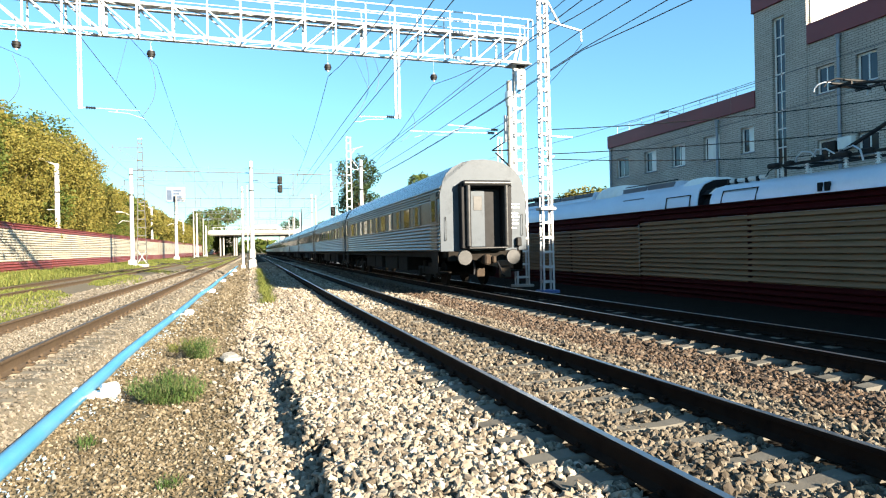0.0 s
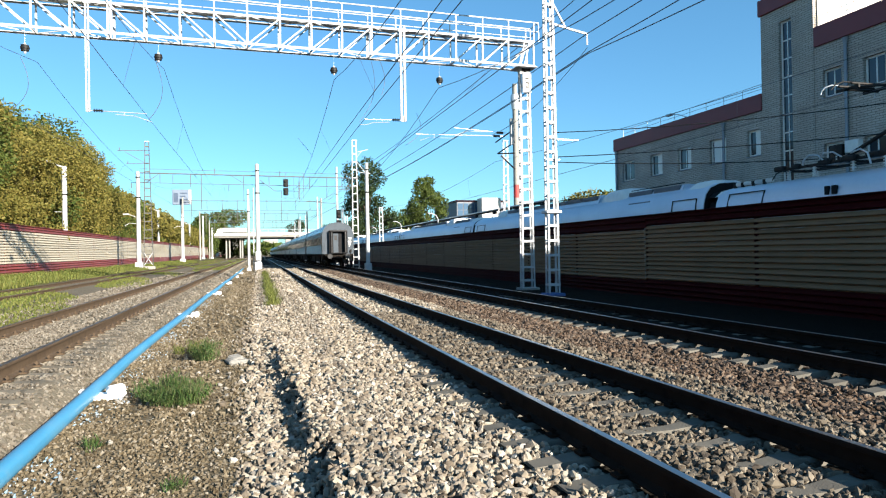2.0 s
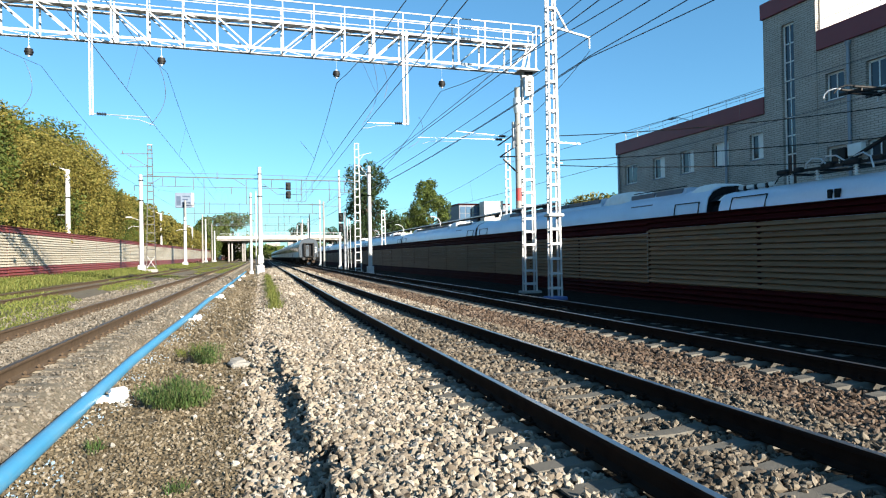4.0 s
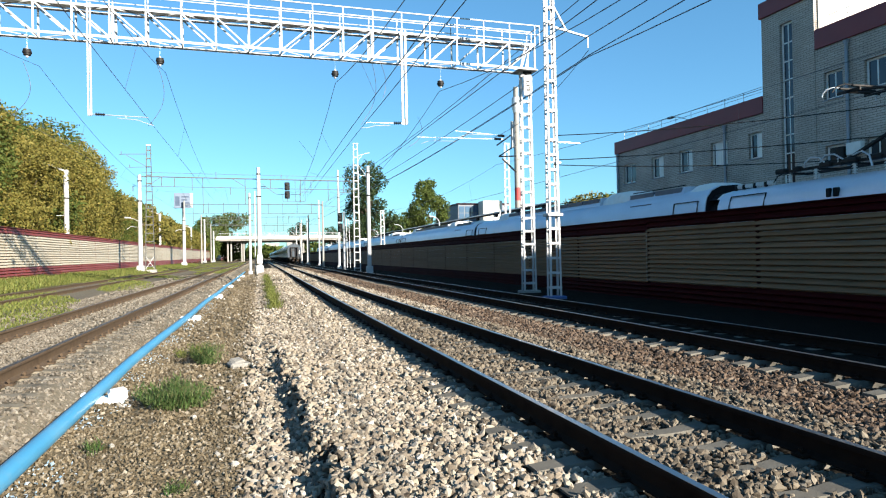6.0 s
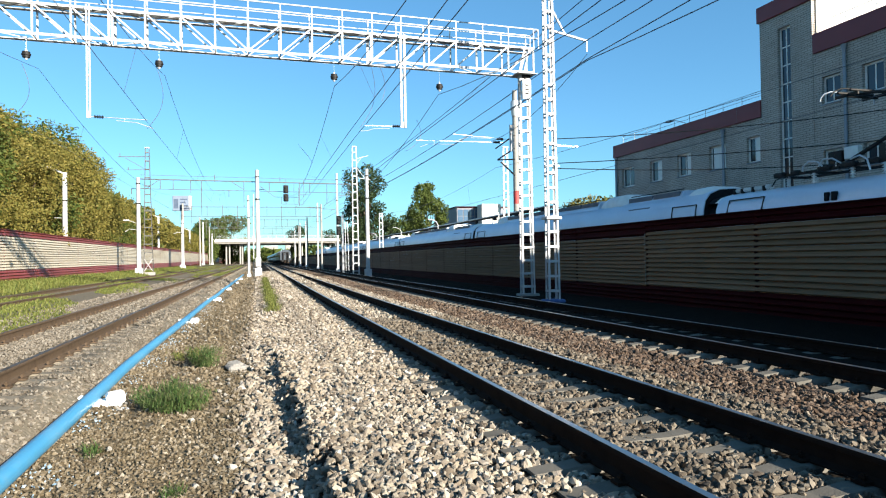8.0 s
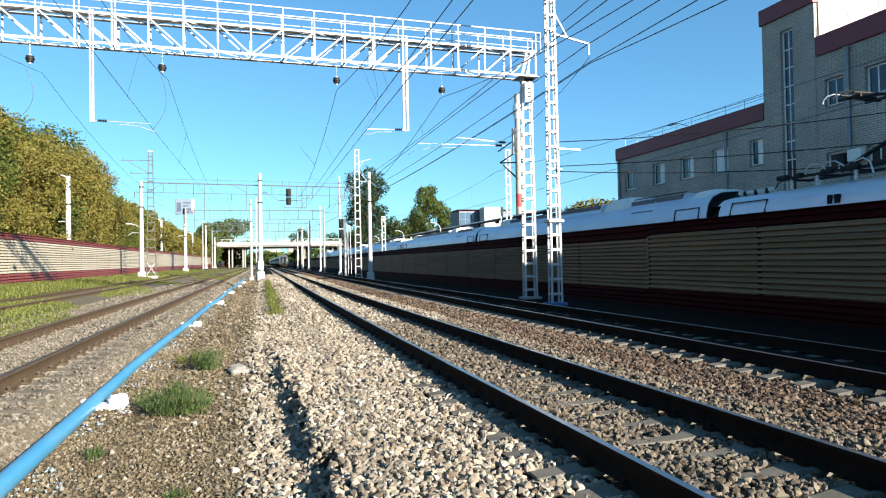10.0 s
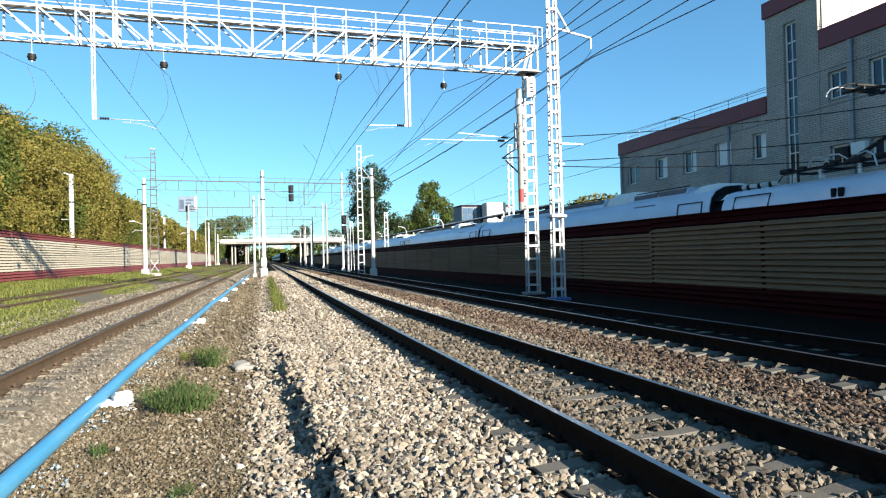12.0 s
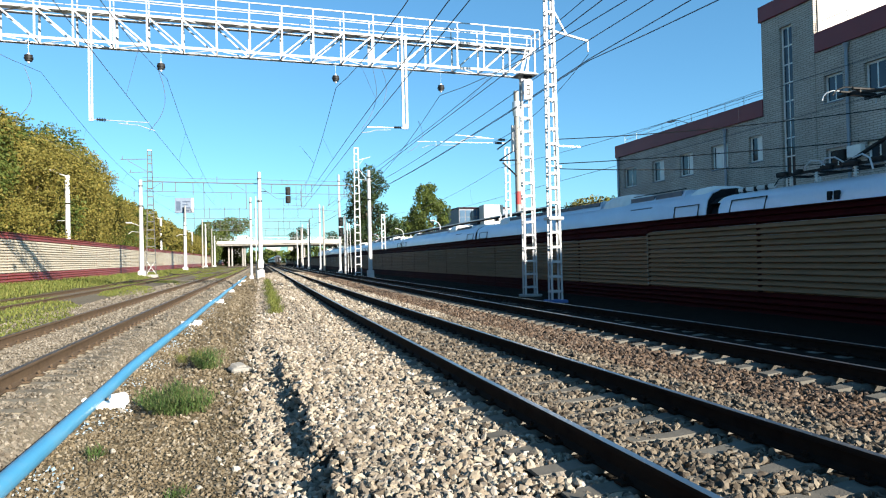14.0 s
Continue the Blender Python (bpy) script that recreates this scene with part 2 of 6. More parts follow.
    def extrude(self, prof, y0, y1, axis="y", closed=True):
        """A closed outline of (across, up) drawn along y (or x)."""
        n = len(prof)
        if axis == "y":
            v = [(x, y, z) for y in (y0, y1) for x, z in prof]
        else:
            v = [(y, x, z) for y in (y0, y1) for x, z in prof]
        f = [(i, (i + 1) % n, n + (i + 1) % n, n + i) for i in range(n if closed else n - 1)]
        if closed:
            f += [tuple(range(n))[::-1], tuple(range(n, 2 * n))]
        return self.add(v, f)

    def mesh(self, name, mats, smooth=False):
        me = bpy.data.meshes.new(name)
        me.from_pydata(self.v, [], self.f)
        for m in mats if isinstance(mats, (list, tuple)) else [mats]:
            me.materials.append(m)
        if any(self.mi):
            me.polygons.foreach_set("material_index", self.mi)
        if smooth:
            me.polygons.foreach_set("use_smooth", [True] * len(self.f))
        bm = bmesh.new()
        bm.from_mesh(me)
        bmesh.ops.recalc_face_normals(bm, faces=bm.faces)
        bm.to_mesh(me)
        bm.free()
        if smooth:
            me.set_sharp_from_angle(angle=radians(40))
        return me


def part(name, geo, material, parent=None, label="", smooth=False, at=None):
    ob = new(name, geo.mesh(name, material, smooth) if isinstance(geo, Geo) else geo)
    if parent is not None:
        ob.parent = parent
    if at is not None:
        ob.matrix_basis = at
    if label:
        tagged(ob, label)
    return ob


def thing(name, label, category, group="", kind="", at=None):
    ob = new(name)
    ob.empty_display_size = 0.2
    if at is not None:
        ob.matrix_basis = at
    return tagged(ob, label, category, group, kind)


def sheet(name, xs, ys, height, material, label, category="ground", curved=True):
    """A ground strip over the lines xs and ys, at height(x, y)."""
    g = Geo()
    v = [(x + (bend(y) if curved else 0), y, height(x, y)) for y in ys for x in xs]
    n = len(xs)
    f = [(j * n + i, j * n + i + 1, (j + 1) * n + i + 1, (j + 1) * n + i) for j in range(len(ys) - 1) for i in range(n - 1)]
    g.add(v, f)
    return tagged(part(name, g, material, smooth=True), label, category, kind="structure")


def curve_of(table):
    xs, zs = zip(*table)
    return lambda x: float(np.interp(x, xs, zs))


def lumps(x, y, scale, amount):
    return noise.noise(Vector((x * scale, y * scale, 0.3))) * amount


def steps(a, b, first, grow, most):
    out, d = [a], first
    while out[-1] < b:
        out.append(min(b, out[-1] + d))
        d = min(most, d * grow)
    return out


# ---- ground ----
def bend(y):
    """Rightward shift of the line at y metres, fitted to the camera's view."""
    return 0.0095 * (0.5 * (y - 18) + 0.5 * math.sqrt((y - 18) ** 2 + 64)) if y > -20 else 0.0


BENDS = [-8, 2, 8, 13, 18, 23, 28, 35, 45, 60, 90, 150, 300, 520]


T1, T2, L1, L2 = 3.40, 8.02, -3.71, -8.86
lay = curve_of([(-700, 0.6), (-40, 0.6), (-14.5, 0.34), (-12, 0.24), (-10.6, 0.0), (-2.6, -0.03), (-2.3, -0.16), (-1.95, -0.33), (-1.3, -0.39), (0.0, -0.44), (1, -0.62), (10, -0.62), (11.2, -0.5), (700, -0.5)])
GX = [-700, -300, -120, -60, -40, -30, -22, -18, -14.5, -13.2, -12, -11.3, -10.6, -9.5, -8, -6.5, -5, -3.5, -2.6] + [round(-2.2 + 0.15 * i, 2) for i in range(16)] + [0.5, 1, 4, 7, 10, 11.2, 14.5, 18, 22, 30, 45, 80, 160, 320, 700]
sheet("ground", GX, [-60, -25, -8, -2] + steps(0, 30, 0.25, 1.0, 0.25)[0:] + steps(31, 3000, 1.5, 1.12, 200),
      lambda x, y: lay(x) + (lumps(x, y, 1.1, 0.05) if -2.3 < x < 0.2 and y < 30 else 0), M_SOIL, "brown gritty soil strip between the railway tracks", curved=False)

bed = curve_of([(-0.15, -0.52), (-0.02, -0.43), (0.34, -0.40), (0.46, -0.36), (0.56, -0.24), (0.72, -0.225), (1.6, -0.25), (10.0, -0.25), (11.0, -0.50), (11.3, -0.56)])
BX = [-0.15, 0.05, 0.16, 0.28, 0.36, 0.42, 0.48, 0.54, 0.62, 0.72, 0.85, 1.1, 1.4, 1.8, 2.2, 2.6, 3, 3.4, 3.8, 4.2, 4.6, 5, 5.35]
edge = lambda x, y: x + 0.30 * max(0.0, min(1.0, (y - 8.0) / 10.0)) + lumps(3.7, y, 0.8, 0.16) + lumps(x + 9, y, 3.1, 0.16) if x < 1.2 else x
gentle = curve_of([(-0.25, -0.50), (-0.05, -0.425), (0.5, -0.35), (1.1, -0.26), (1.6, -0.25)])


def bank(x, y):
    """Height of the near ballast: a broken bank near by that flattens out along the line."""
    f = max(0.0, min(1.0, (y - 10.5) / 7.0))
    return bed(edge(x, y)) * (1 - f) + gentle(x) * f if x < 1.6 else bed(x)


sheet("ballast_bed", BX, steps(-6, 40, 0.3, 1.0, 0.3) + steps(42, 420, 2, 1.1, 20), lambda x, y: bank(x, y) + (lumps(x, y, 2.3, 0.03) if y < 40 else 0), M_BED, "ballast bed darkened for the shade between its stones, nearest main track", "ballast")
sheet("ballast_bed", [5.35, 5.8, 6.4, 7, 7.4], steps(-6, 40, 0.5, 1.0, 0.5) + steps(42, 420, 2, 1.1, 20), lambda x, y: bed(x) - 0.035 + (lumps(x, y, 2.3, 0.03) if y < 40 else 0), M_BED_RED, "rusty ballast bed darkened for the shade between its stones, second track", "ballast")
sheet("ballast_bed", [7.4, 7.5, 8, 8.7, 9, 9.3, 9.5, 10, 10.5, 11, 11.3, 12.5, 14.85], steps(-6, 40, 0.5, 1.0, 0.5) + steps(42, 420, 2, 1.1, 20), lambda x, y: (max(bed(x), -0.47) if x > 9.4 or x < 7.45 else -0.2) + (lumps(x, y, 2.3, 0.03) if y < 40 else 0), M_BED_SHADED, "black ballast, darkened for shade, under and beside the second track", "ballast")
old = curve_of([(-11.2, -0.06), (-10.6, 0.03), (-7, 0.035), (-6.3, -0.03), (-6, -0.025), (-2.5, -0.025), (-2.3, -0.06), (-2.0, -0.35)])
sheet("ballast_bed", [-11.2, -10.9, -10.6, -10, -9, -8, -7.4, -7, -6.3, -6, -5.4, -4.6, -3.7, -3, -2.75, -2.6, -2.5, -2.3, -2.15, -2.0], steps(-6, 60, 0.5, 1.0, 0.5) + steps(62, 420, 2, 1.1, 20),
      lambda x, y: old(x) + (lumps(x, y, 1.7, 0.03) if y < 60 else 0), M_BED_OLD, "grey dusty old ballast under the side tracks", "ballast")
sheet("verge", [-14.45, -13.6, -12.6, -11.8, -11.3, -10.8, -10.5], steps(10, 100, 1, 1.0, 1) + steps(102, 420, 3, 1.1, 20), lambda x, y: lay(x) + 0.05 + lumps(x, y, 0.7, 0.05), M_GRASSY, "grass verge along the noise barrier", "grass verge", False)


# ---- tracks ----
def rail_outline(x):
    half = [(0.075, -0.19), (0.075, -0.178), (0.03, -0.165), (0.011, -0.15), (0.010, -0.06), (0.016, -0.048), (0.0365, -0.04), (0.0375, -0.012), (0.028, -0.001)]
    return [(x + a, z) for a, z in half] + [(x - a, z) for a, z in half[::-1]]


def sweep(prof):
    """An outline drawn along the line of the tracks."""
    n = len(prof)
    g = Geo()
    f = [(j * n + i, j * n + (i + 1) % n, (j + 1) * n + (i + 1) % n, (j + 1) * n + i) for j in range(len(BENDS) - 1) for i in range(n)]
    m = (len(BENDS) - 1) * n
    return g.add([(x + bend(y), y, z) for y in BENDS for x, z in prof], f + [tuple(range(n))[::-1], tuple(range(m, m + n))])


def sleeper_geo():
    g = Geo()
    sec = [(-1.35, 0.125, 0.10), (-0.95, 0.135, 0.13), (-0.60, 0.135, 0.13), (-0.3, 0.11, 0.10), (0.3, 0.11, 0.10), (0.60, 0.135, 0.13), (0.95, 0.135, 0.13), (1.35, 0.125, 0.10)]
    v, f = [], []
    for x, w, h in sec:
        v += [(x, -w, -0.1), (x, -w * 0.78, h - 0.02 - 0.13), (x, -w * 0.70, h - 0.13), (x, w * 0.70, h - 0.13), (x, w * 0.78, h - 0.02 - 0.13), (x, w, -0.1)]
    n = 6
    for i in range(len(sec) - 1):
        f += [(i * n + k, i * n + (k + 1) % n, (i + 1) * n + (k + 1) % n, (i + 1) * n + k) for k in range(n)]
    f += [tuple(range(n))[::-1], tuple(range(len(v) - n, len(v)))]
    return g.add(v, f)


SLEEPER = sleeper_geo().mesh("sleeper", M_SLEEPER)
TIES = {M_SLEEPER.name: SLEEPER, M_SLEEPER_OLD.name: sleeper_geo().mesh("sleeper", M_SLEEPER_OLD)}


def clip_geo(g, x, y, z):
    """A rail fastening on both sides of a rail: bent clamp, plate and bolt."""
    for s in (-1, 1):
        g.box(x + s * 0.06, x + s * 0.15, y - 0.055, y + 0.055, z - 0.188, z - 0.165)
        g.box(x + s * 0.085, x + s * 0.105, y - 0.012, y + 0.012, z - 0.165, z - 0.115)
        g.box(x + s * 0.075, x + s * 0.115, y - 0.022, y + 0.022, z - 0.15, z - 0.13)


def track(cx, z, y0, near, label, rail_mat, top_mat, first, tie):
    t = thing("railway_track", label, "railway track", kind="structure")
    for s in (-1, 1):
        x = cx + s * 0.7975
        g = sweep([(a, b + z) for a, b in rail_outline(x)])
        r = part("rail", g, rail_mat, t, smooth=True)
        h = sweep([(x - 0.029, z - 0.0005), (x - 0.029, z + 0.0015), (x + 0.029, z + 0.0015), (x + 0.029, z - 0.0005)])
        part("running_surface", h, top_mat, r, "worn shiny rail head")
    far = Geo()
    clips = Geo()
    y = first
    rnd = random.Random(int(abs(cx) * 100))
    while y < 300:
        a = pose(cx + bend(y) + rnd.uniform(-0.02, 0.02), y, z - 0.195, 0, 0, rnd.uniform(-0.6, 0.6))
        if y0 <= y < near:
            part("sleeper", TIES[tie.name], None, t, at=a)
        else:
            far.add([a @ v.co for v in SLEEPER.vertices], [tuple(p.vertices) for p in SLEEPER.polygons])
        if y < near + 15:
            for s in (-1, 1):
                clip_geo(clips, cx + bend(y) + s * 0.7975, y, z)
        y += 0.55
    tagged(part("sleeper", far, tie, t), kind="stuff")
    tagged(part("rail_fastening", clips, rail_mat, t, "rusty rail clamps and bolts"), kind="stuff")
    return t


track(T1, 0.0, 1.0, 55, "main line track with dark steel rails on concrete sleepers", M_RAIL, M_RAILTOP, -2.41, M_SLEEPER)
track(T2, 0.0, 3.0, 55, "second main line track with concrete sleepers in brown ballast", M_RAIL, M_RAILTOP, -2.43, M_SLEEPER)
track(L1, 0.19, 4.0, 60, "side track with rusty brown rails on old sleepers", M_RAIL_BROWN, M_RAILTOP_OLD, -2.1, M_SLEEPER_OLD)
track(L2, 0.19, 16.0, 60, "far side track with brown rails overgrown with grass", M_RAIL_BROWN, M_RAILTOP_OLD, -2.3, M_SLEEPER_OLD)


# ---- noise barriers ----
def turn(y):
    return math.degrees(math.atan((bend(y + 5.9) - bend(y)) / 5.9))


def panel_geo(length, h, out, ribs):
    """One sheet panel with pressed louvre ribs; its face looks along out (plus or minus x), its foot at z 0."""
    prof = [(0.0, 0.0)]
    for i in range(ribs):
        a, d = h * i / ribs, h / ribs
        lip = 0.062 if i % 2 else 0.075
        prof += [(-out * 0.03, a + d * 0.03), (-out * 0.03, a + d * 0.17), (out * lip, a + d * 0.27), (out * lip, a + d * 0.38), (out * 0.035, a + d * 0.62), (out * 0.004, a + d * 0.96)]
    prof += [(-out * 0.04, h - 0.002), (-out * 0.04, 0.002)]
    return Geo().extrude(prof, 0.002, length - 0.002)


def barrier(x, out, z, y0, y1, near0, near1, beige, maroon, label, step_at=None):
    w = thing("wall_" + ("left" if x < 0 else "right"), label, "noise barrier", kind="structure")
    L = 5.9

    def rows_of(base, pitch, top):
        r = [(0.0, base / 2, maroon, 2), (base / 2, base / 2, maroon, 2)] + [(base + pitch * i, pitch, beige, 2) for i in range(6)]
        return r + [(base + pitch * 6, top - base - pitch * 6, maroon, 2)]

    near_rows, far_rows = rows_of(0.74, 0.35, 3.24), rows_of(0.71, 0.33, 3.24)
    shared, far = {}, {}
    post = Geo().box(-0.07, 0.07, -0.07, 0.07, z - 0.5, z + 3.2).mesh("post", maroon)
    cap = Geo().block(-0.10, 0.10, 0.0, L - 0.006, z + 3.24, z + 3.28, 0.008).mesh("coping", maroon)
    y = y0
    rnd = random.Random(5)
    while y < y1:
        lift = 0.0022 * (y - 45) if x < 0 else 0.0
        near = near0 <= y < near1
        sway = bend(y) if x > 0 else 0
        yaw = -turn(y) if x > 0 else 0
        for a, h, m, ribs in far_rows if step_at and y > step_at else near_rows:
            k = (round(h, 3), m.name)
            if k not in shared:
                shared[k] = panel_geo(L, h, out, ribs).mesh("panel", m)
            at = pose(sway + x + rnd.uniform(-0.006, 0.006), y, z + a + lift, 0, 0, yaw)
            if near:
                part("panel", shared[k], None, w, at=at)
            else:
                g = far.setdefault(m.name, (Geo(), m))[0]
                g.add([at @ v.co for v in shared[k].vertices], [tuple(p.vertices) for p in shared[k].polygons])
        part("coping", cap, None, w, at=pose(x + sway, y, lift, 0, 0, yaw))
        part("post", post, None, w, at=pose(x - out * 0.06 + sway, y, lift))
        y += L
    if step_at:
        strip = Geo()
        for i in range(12):
            strip.block(-0.09, -0.075, -0.02, 0.02, z + 0.78 + i * 0.172, z + 0.88 + i * 0.172, 0.004)
        part("joint_strip", strip, M_CONCRETE, w, "pale worn joint strip", at=pose(x + bend(step_at), step_at, 0))
    for g, m in far.values():
        tagged(part("panel", g, m, w), kind="stuff")
    return w


barrier(-14.5, 1, 0.36, -19, 395, 36, 130, M_BEIGE, M_MAROON, "pale beige ribbed noise barrier with maroon base and coping")
barrier(14.9, -1, -0.55, -30.45, 420, 9, 68, M_SHADED_BEIGE, M_SHADED_DARK_MAROON, "beige and maroon ribbed noise barrier, colours darkened for shade", 22.64)


# ---- passenger train ----
M_SILVER = mat("dull_stainless_steel", [(0.055, 0.052, 0.047), (0.125, 0.118, 0.108)], 0.7, 0.34, 0.6, bump=0.001, bump_scale=14, stretch=(1, 0.25, 1))
M_CARROOF = mat("grey_blue_roof_paint", [(0.055, 0.085, 0.135), (0.085, 0.125, 0.185)], 0.6, 0.28, 0.4, bump_scale=10)
M_ENDGREY = mat("light_grey_carriage_paint", [(0.030, 0.042, 0.056), (0.044, 0.058, 0.075), (0.024, 0.034, 0.046)], 1.3, 0.5, 0.0, bump=0.001, bump_scale=20, spec=0.3)
M_BAND = mat("dark_taupe_band", [(0.022, 0.018, 0.014), (0.045, 0.038, 0.030)], 0.8, 0.4, 0.3, bump_scale=10)
M_CARGLASS = glass_mat("carriage_window_glass", (0.03, 0.028, 0.022))
M_CURTAIN = mat("cream_curtain", [(0.1897, 0.1731, 0.1357), (0.2854, 0.2645, 0.2105)], 5, 0.9)
M_RUBBER = mat("black_rubber", [(0.005, 0.005, 0.006), (0.012, 0.012, 0.014)], 5, 0.55, bump=0.002, bump_scale=30, spec=0.15)
M_STEELWORN = mat("worn_grey_steel", [(0.018, 0.018, 0.019), (0.045, 0.045, 0.047)], 6, 0.42, 0.4, bump=0.002, bump_scale=40)
M_CREAMBAR = mat("white_stencil_paint", [(0.75, 0.75, 0.73), (0.82, 0.82, 0.8)], 6, 0.7)
M_TAN = mat("tan_underframe_paint", [(0.028, 0.020, 0.015), (0.060, 0.045, 0.034)], 5, 0.8, spec=0.1)

CAR = 24.54


def carriage():
    """One coach with its rear end at y 0, rail head at z 0, running along +y."""
    c = thing("passenger_carriage", "silver ribbed passenger carriage with grey end wall", "train carriage", "carriages of the departing train")
    L = 24.0
    W = 1.61
    side = []
    z = 1.32
    side.append((W - 0.02, z))
    while z < 2.22:
        side += [(W - 0.01, z + 0.012), (W + 0.03, z + 0.05), (W + 0.032, z + 0.075), (W - 0.004, z + 0.122)]
        z += 0.128
    side += [(W, 2.24), (W, 3.16)]
    z = 3.18
    while z < 3.55:
        side += [(W - (z - 3.1) * 0.12, z), (W + 0.032 - (z - 3.1) * 0.12, z + 0.03), (W + 0.032 - (z - 3.1) * 0.12, z + 0.055), (W - (z - 3.1) * 0.12, z + 0.09)]
        z += 0.11
    top = [(1.48, 3.75), (1.34, 4.02), (1.11, 4.25), (0.78, 4.43), (0.39, 4.53), (0.0, 4.56)]
    for s in (-1, 1):
        g = Geo().extrude([(s * a, b) for a, b in side] + [(s * (W - 0.06), 3.62), (s * (W - 0.06), 1.32)], 0.03, L - 0.03)
        part("side_wall", g, M_SILVER, c, smooth=True)
    for s in (-1, 1):
        part("window_band", Geo().block(s * (W + 0.004), s * (W - 0.03), 1.3, L - 1.3, 2.27, 3.14, 0.002), M_BAND, c, "dark taupe window band")
    roof = [(side[-1][0] - 0.01, 3.6)] + top
    g = Geo().extrude(roof + [(-a, b) for a, b in roof[::-1][1:]], 0.04, L - 0.04)
    part("roof", g, M_CARROOF, c, "grey-blue curved roof", smooth=True)
    end = [(W - 0.01, 1.33), (W - 0.005, 3.3), (1.51, 3.68)] + [(a + 0.02, b + 0.01) for a, b in top]
    ring = end + [(-a, b) for a, b in end[::-1][1:]]
    for y0, y1 in ((-0.02, 0.05), (L - 0.05, L + 0.02)):
        part("end_wall", Geo().extrude(ring, y0, y1), M_ENDGREY, c, "pale grey painted end wall")
    # floor, skirts and equipment
    part("underframe", Geo().block(-1.45, 1.45, 0.1, L - 0.1, 1.1, 1.34, 0.02), M_RUST, c, "grimy black underframe")
    for y0, y1, x in ((6.4, 8.2, -1.32), (8.6, 11.5, -1.3), (12.2, 14.0, -1.34), (14.4, 17.2, -1.3), (6.5, 9.5, 0.5), (10, 13, 0.5), (13.6, 17, 0.5)):
        part("equipment_box", Geo().block(x, x + 0.85, y0, y1, 0.48, 1.12, 0.04), M_RUST, c)
    # windows with frames
    frame_g = Geo()
    for a, b, z0, z1 in ((-0.56, 0.56, 2.28, 2.33), (-0.56, 0.56, 3.07, 3.12), (-0.56, -0.51, 2.33, 3.07), (0.51, 0.56, 2.33, 3.07)):
        frame_g.box(-0.012, 0.02, a, b, z0, z1)
    fm = frame_g.mesh("window_frame", M_STEELWORN)
    pm = Geo().box(-0.006, 0.03, -0.51, 0.51, 2.33, 3.07).mesh("pane", M_CARGLASS)
    cm = [Geo().box(-0.009, 0.0, -0.5, -0.24, 2.36, 3.05).mesh("curtain", M_CURTAIN), Geo().box(-0.009, 0.0, 0.28, 0.5, 2.36, 3.05).mesh("curtain", M_CURTAIN)]
    for s in (-1, 1):
        for i in range(11):
            y = 3.3 + i * 1.74
            w = part("window", pm, None, c, at=pose(s * (W + 0.012), y, 0, 0, 0, 0 if s < 0 else 180))
            part("window_frame", fm, None, w)
            if i % 3 != 1:
                for q in cm:
                    part("curtain", q, None, w)
    # entrance doors near both ends
    for s in (-1, 1):
        for y in (0.75, L - 0.75):
            d = part("door", Geo().block(-0.02, 0.05, -0.42, 0.42, 1.36, 3.4, 0.01), M_STEELWORN, c, "grey recessed entrance door", at=pose(s * (W + 0.005), y, 0, 0, 0, 0 if s < 0 else 180))
            part("pane", Geo().block(-0.03, 0.0, -0.24, 0.24, 2.4, 3.15, 0.01), M_CARGLASS, d)
            part("step", Geo().block(0.02, 0.5, -0.4, 0.4, 0.55, 0.6, 0.01).block(0.0, 0.03, -0.42, 0.42, 0.6, 1.34, 0.005), M_RUST, d)
    # gangway at both ends
    for y, r in ((-0.02, 0), (L + 0.02, 180)):
        gw = part("gangway", Geo().block(-0.93, -0.60, -0.36, 0.0, 1.42, 3.66, 0.02).block(0.60, 0.93, -0.36, 0.0, 1.42, 3.66, 0.02).block(-0.93, 0.93, -0.34, 0.0, 3.56, 3.70, 0.02), M_RUBBER, c, "black gangway hood with rubber rolls", at=pose(0, y, 0, 0, 0, r))
        part("threshold", Geo().block(-0.72, 0.72, -0.5, 0.0, 1.40, 1.46, 0.015), M_STEELWORN, gw)
        for s in (-1, 1):
            part("rubber_roll", Geo().rod((s * 0.70, -0.42, 1.5), (s * 0.70, -0.42, 3.6), 0.085, 14), M_STEELWORN, gw, smooth=True)
        part("rubber_roll", Geo().rod((-0.85, -0.42, 3.68), (0.85, -0.42, 3.68), 0.10, 14), M_STEELWORN, gw, smooth=True)
        part("hood_cover", Geo().extrude([(-0.95, 3.55), (-0.8, 3.79), (0.8, 3.79), (0.95, 3.55), (0.9, 3.55), (0.78, 3.76), (-0.78, 3.76), (-0.9, 3.55)], -0.36, -0.02), M_RUBBER, gw)
        # Black panel in place of the shaded recess behind the door.
        part("back_panel", Geo().box(-0.70, 0.70, -0.03, -0.01, 1.46, 3.66), M_RUBBER, gw)
        leaf = part("gangway_door", Geo().block(-0.50, 0.02, -0.075, -0.03, 1.47, 3.45, 0.012), M_ENDGREY, gw, "light grey sliding door")
        part("pane", Geo().block(-0.40, -0.08, -0.085, -0.07, 2.75, 3.25, 0.01), M_STEELWORN, leaf)
        part("door_post", Geo().block(-0.60, -0.53, -0.2, -0.03, 1.47, 3.6, 0.01), M_DARK, gw)
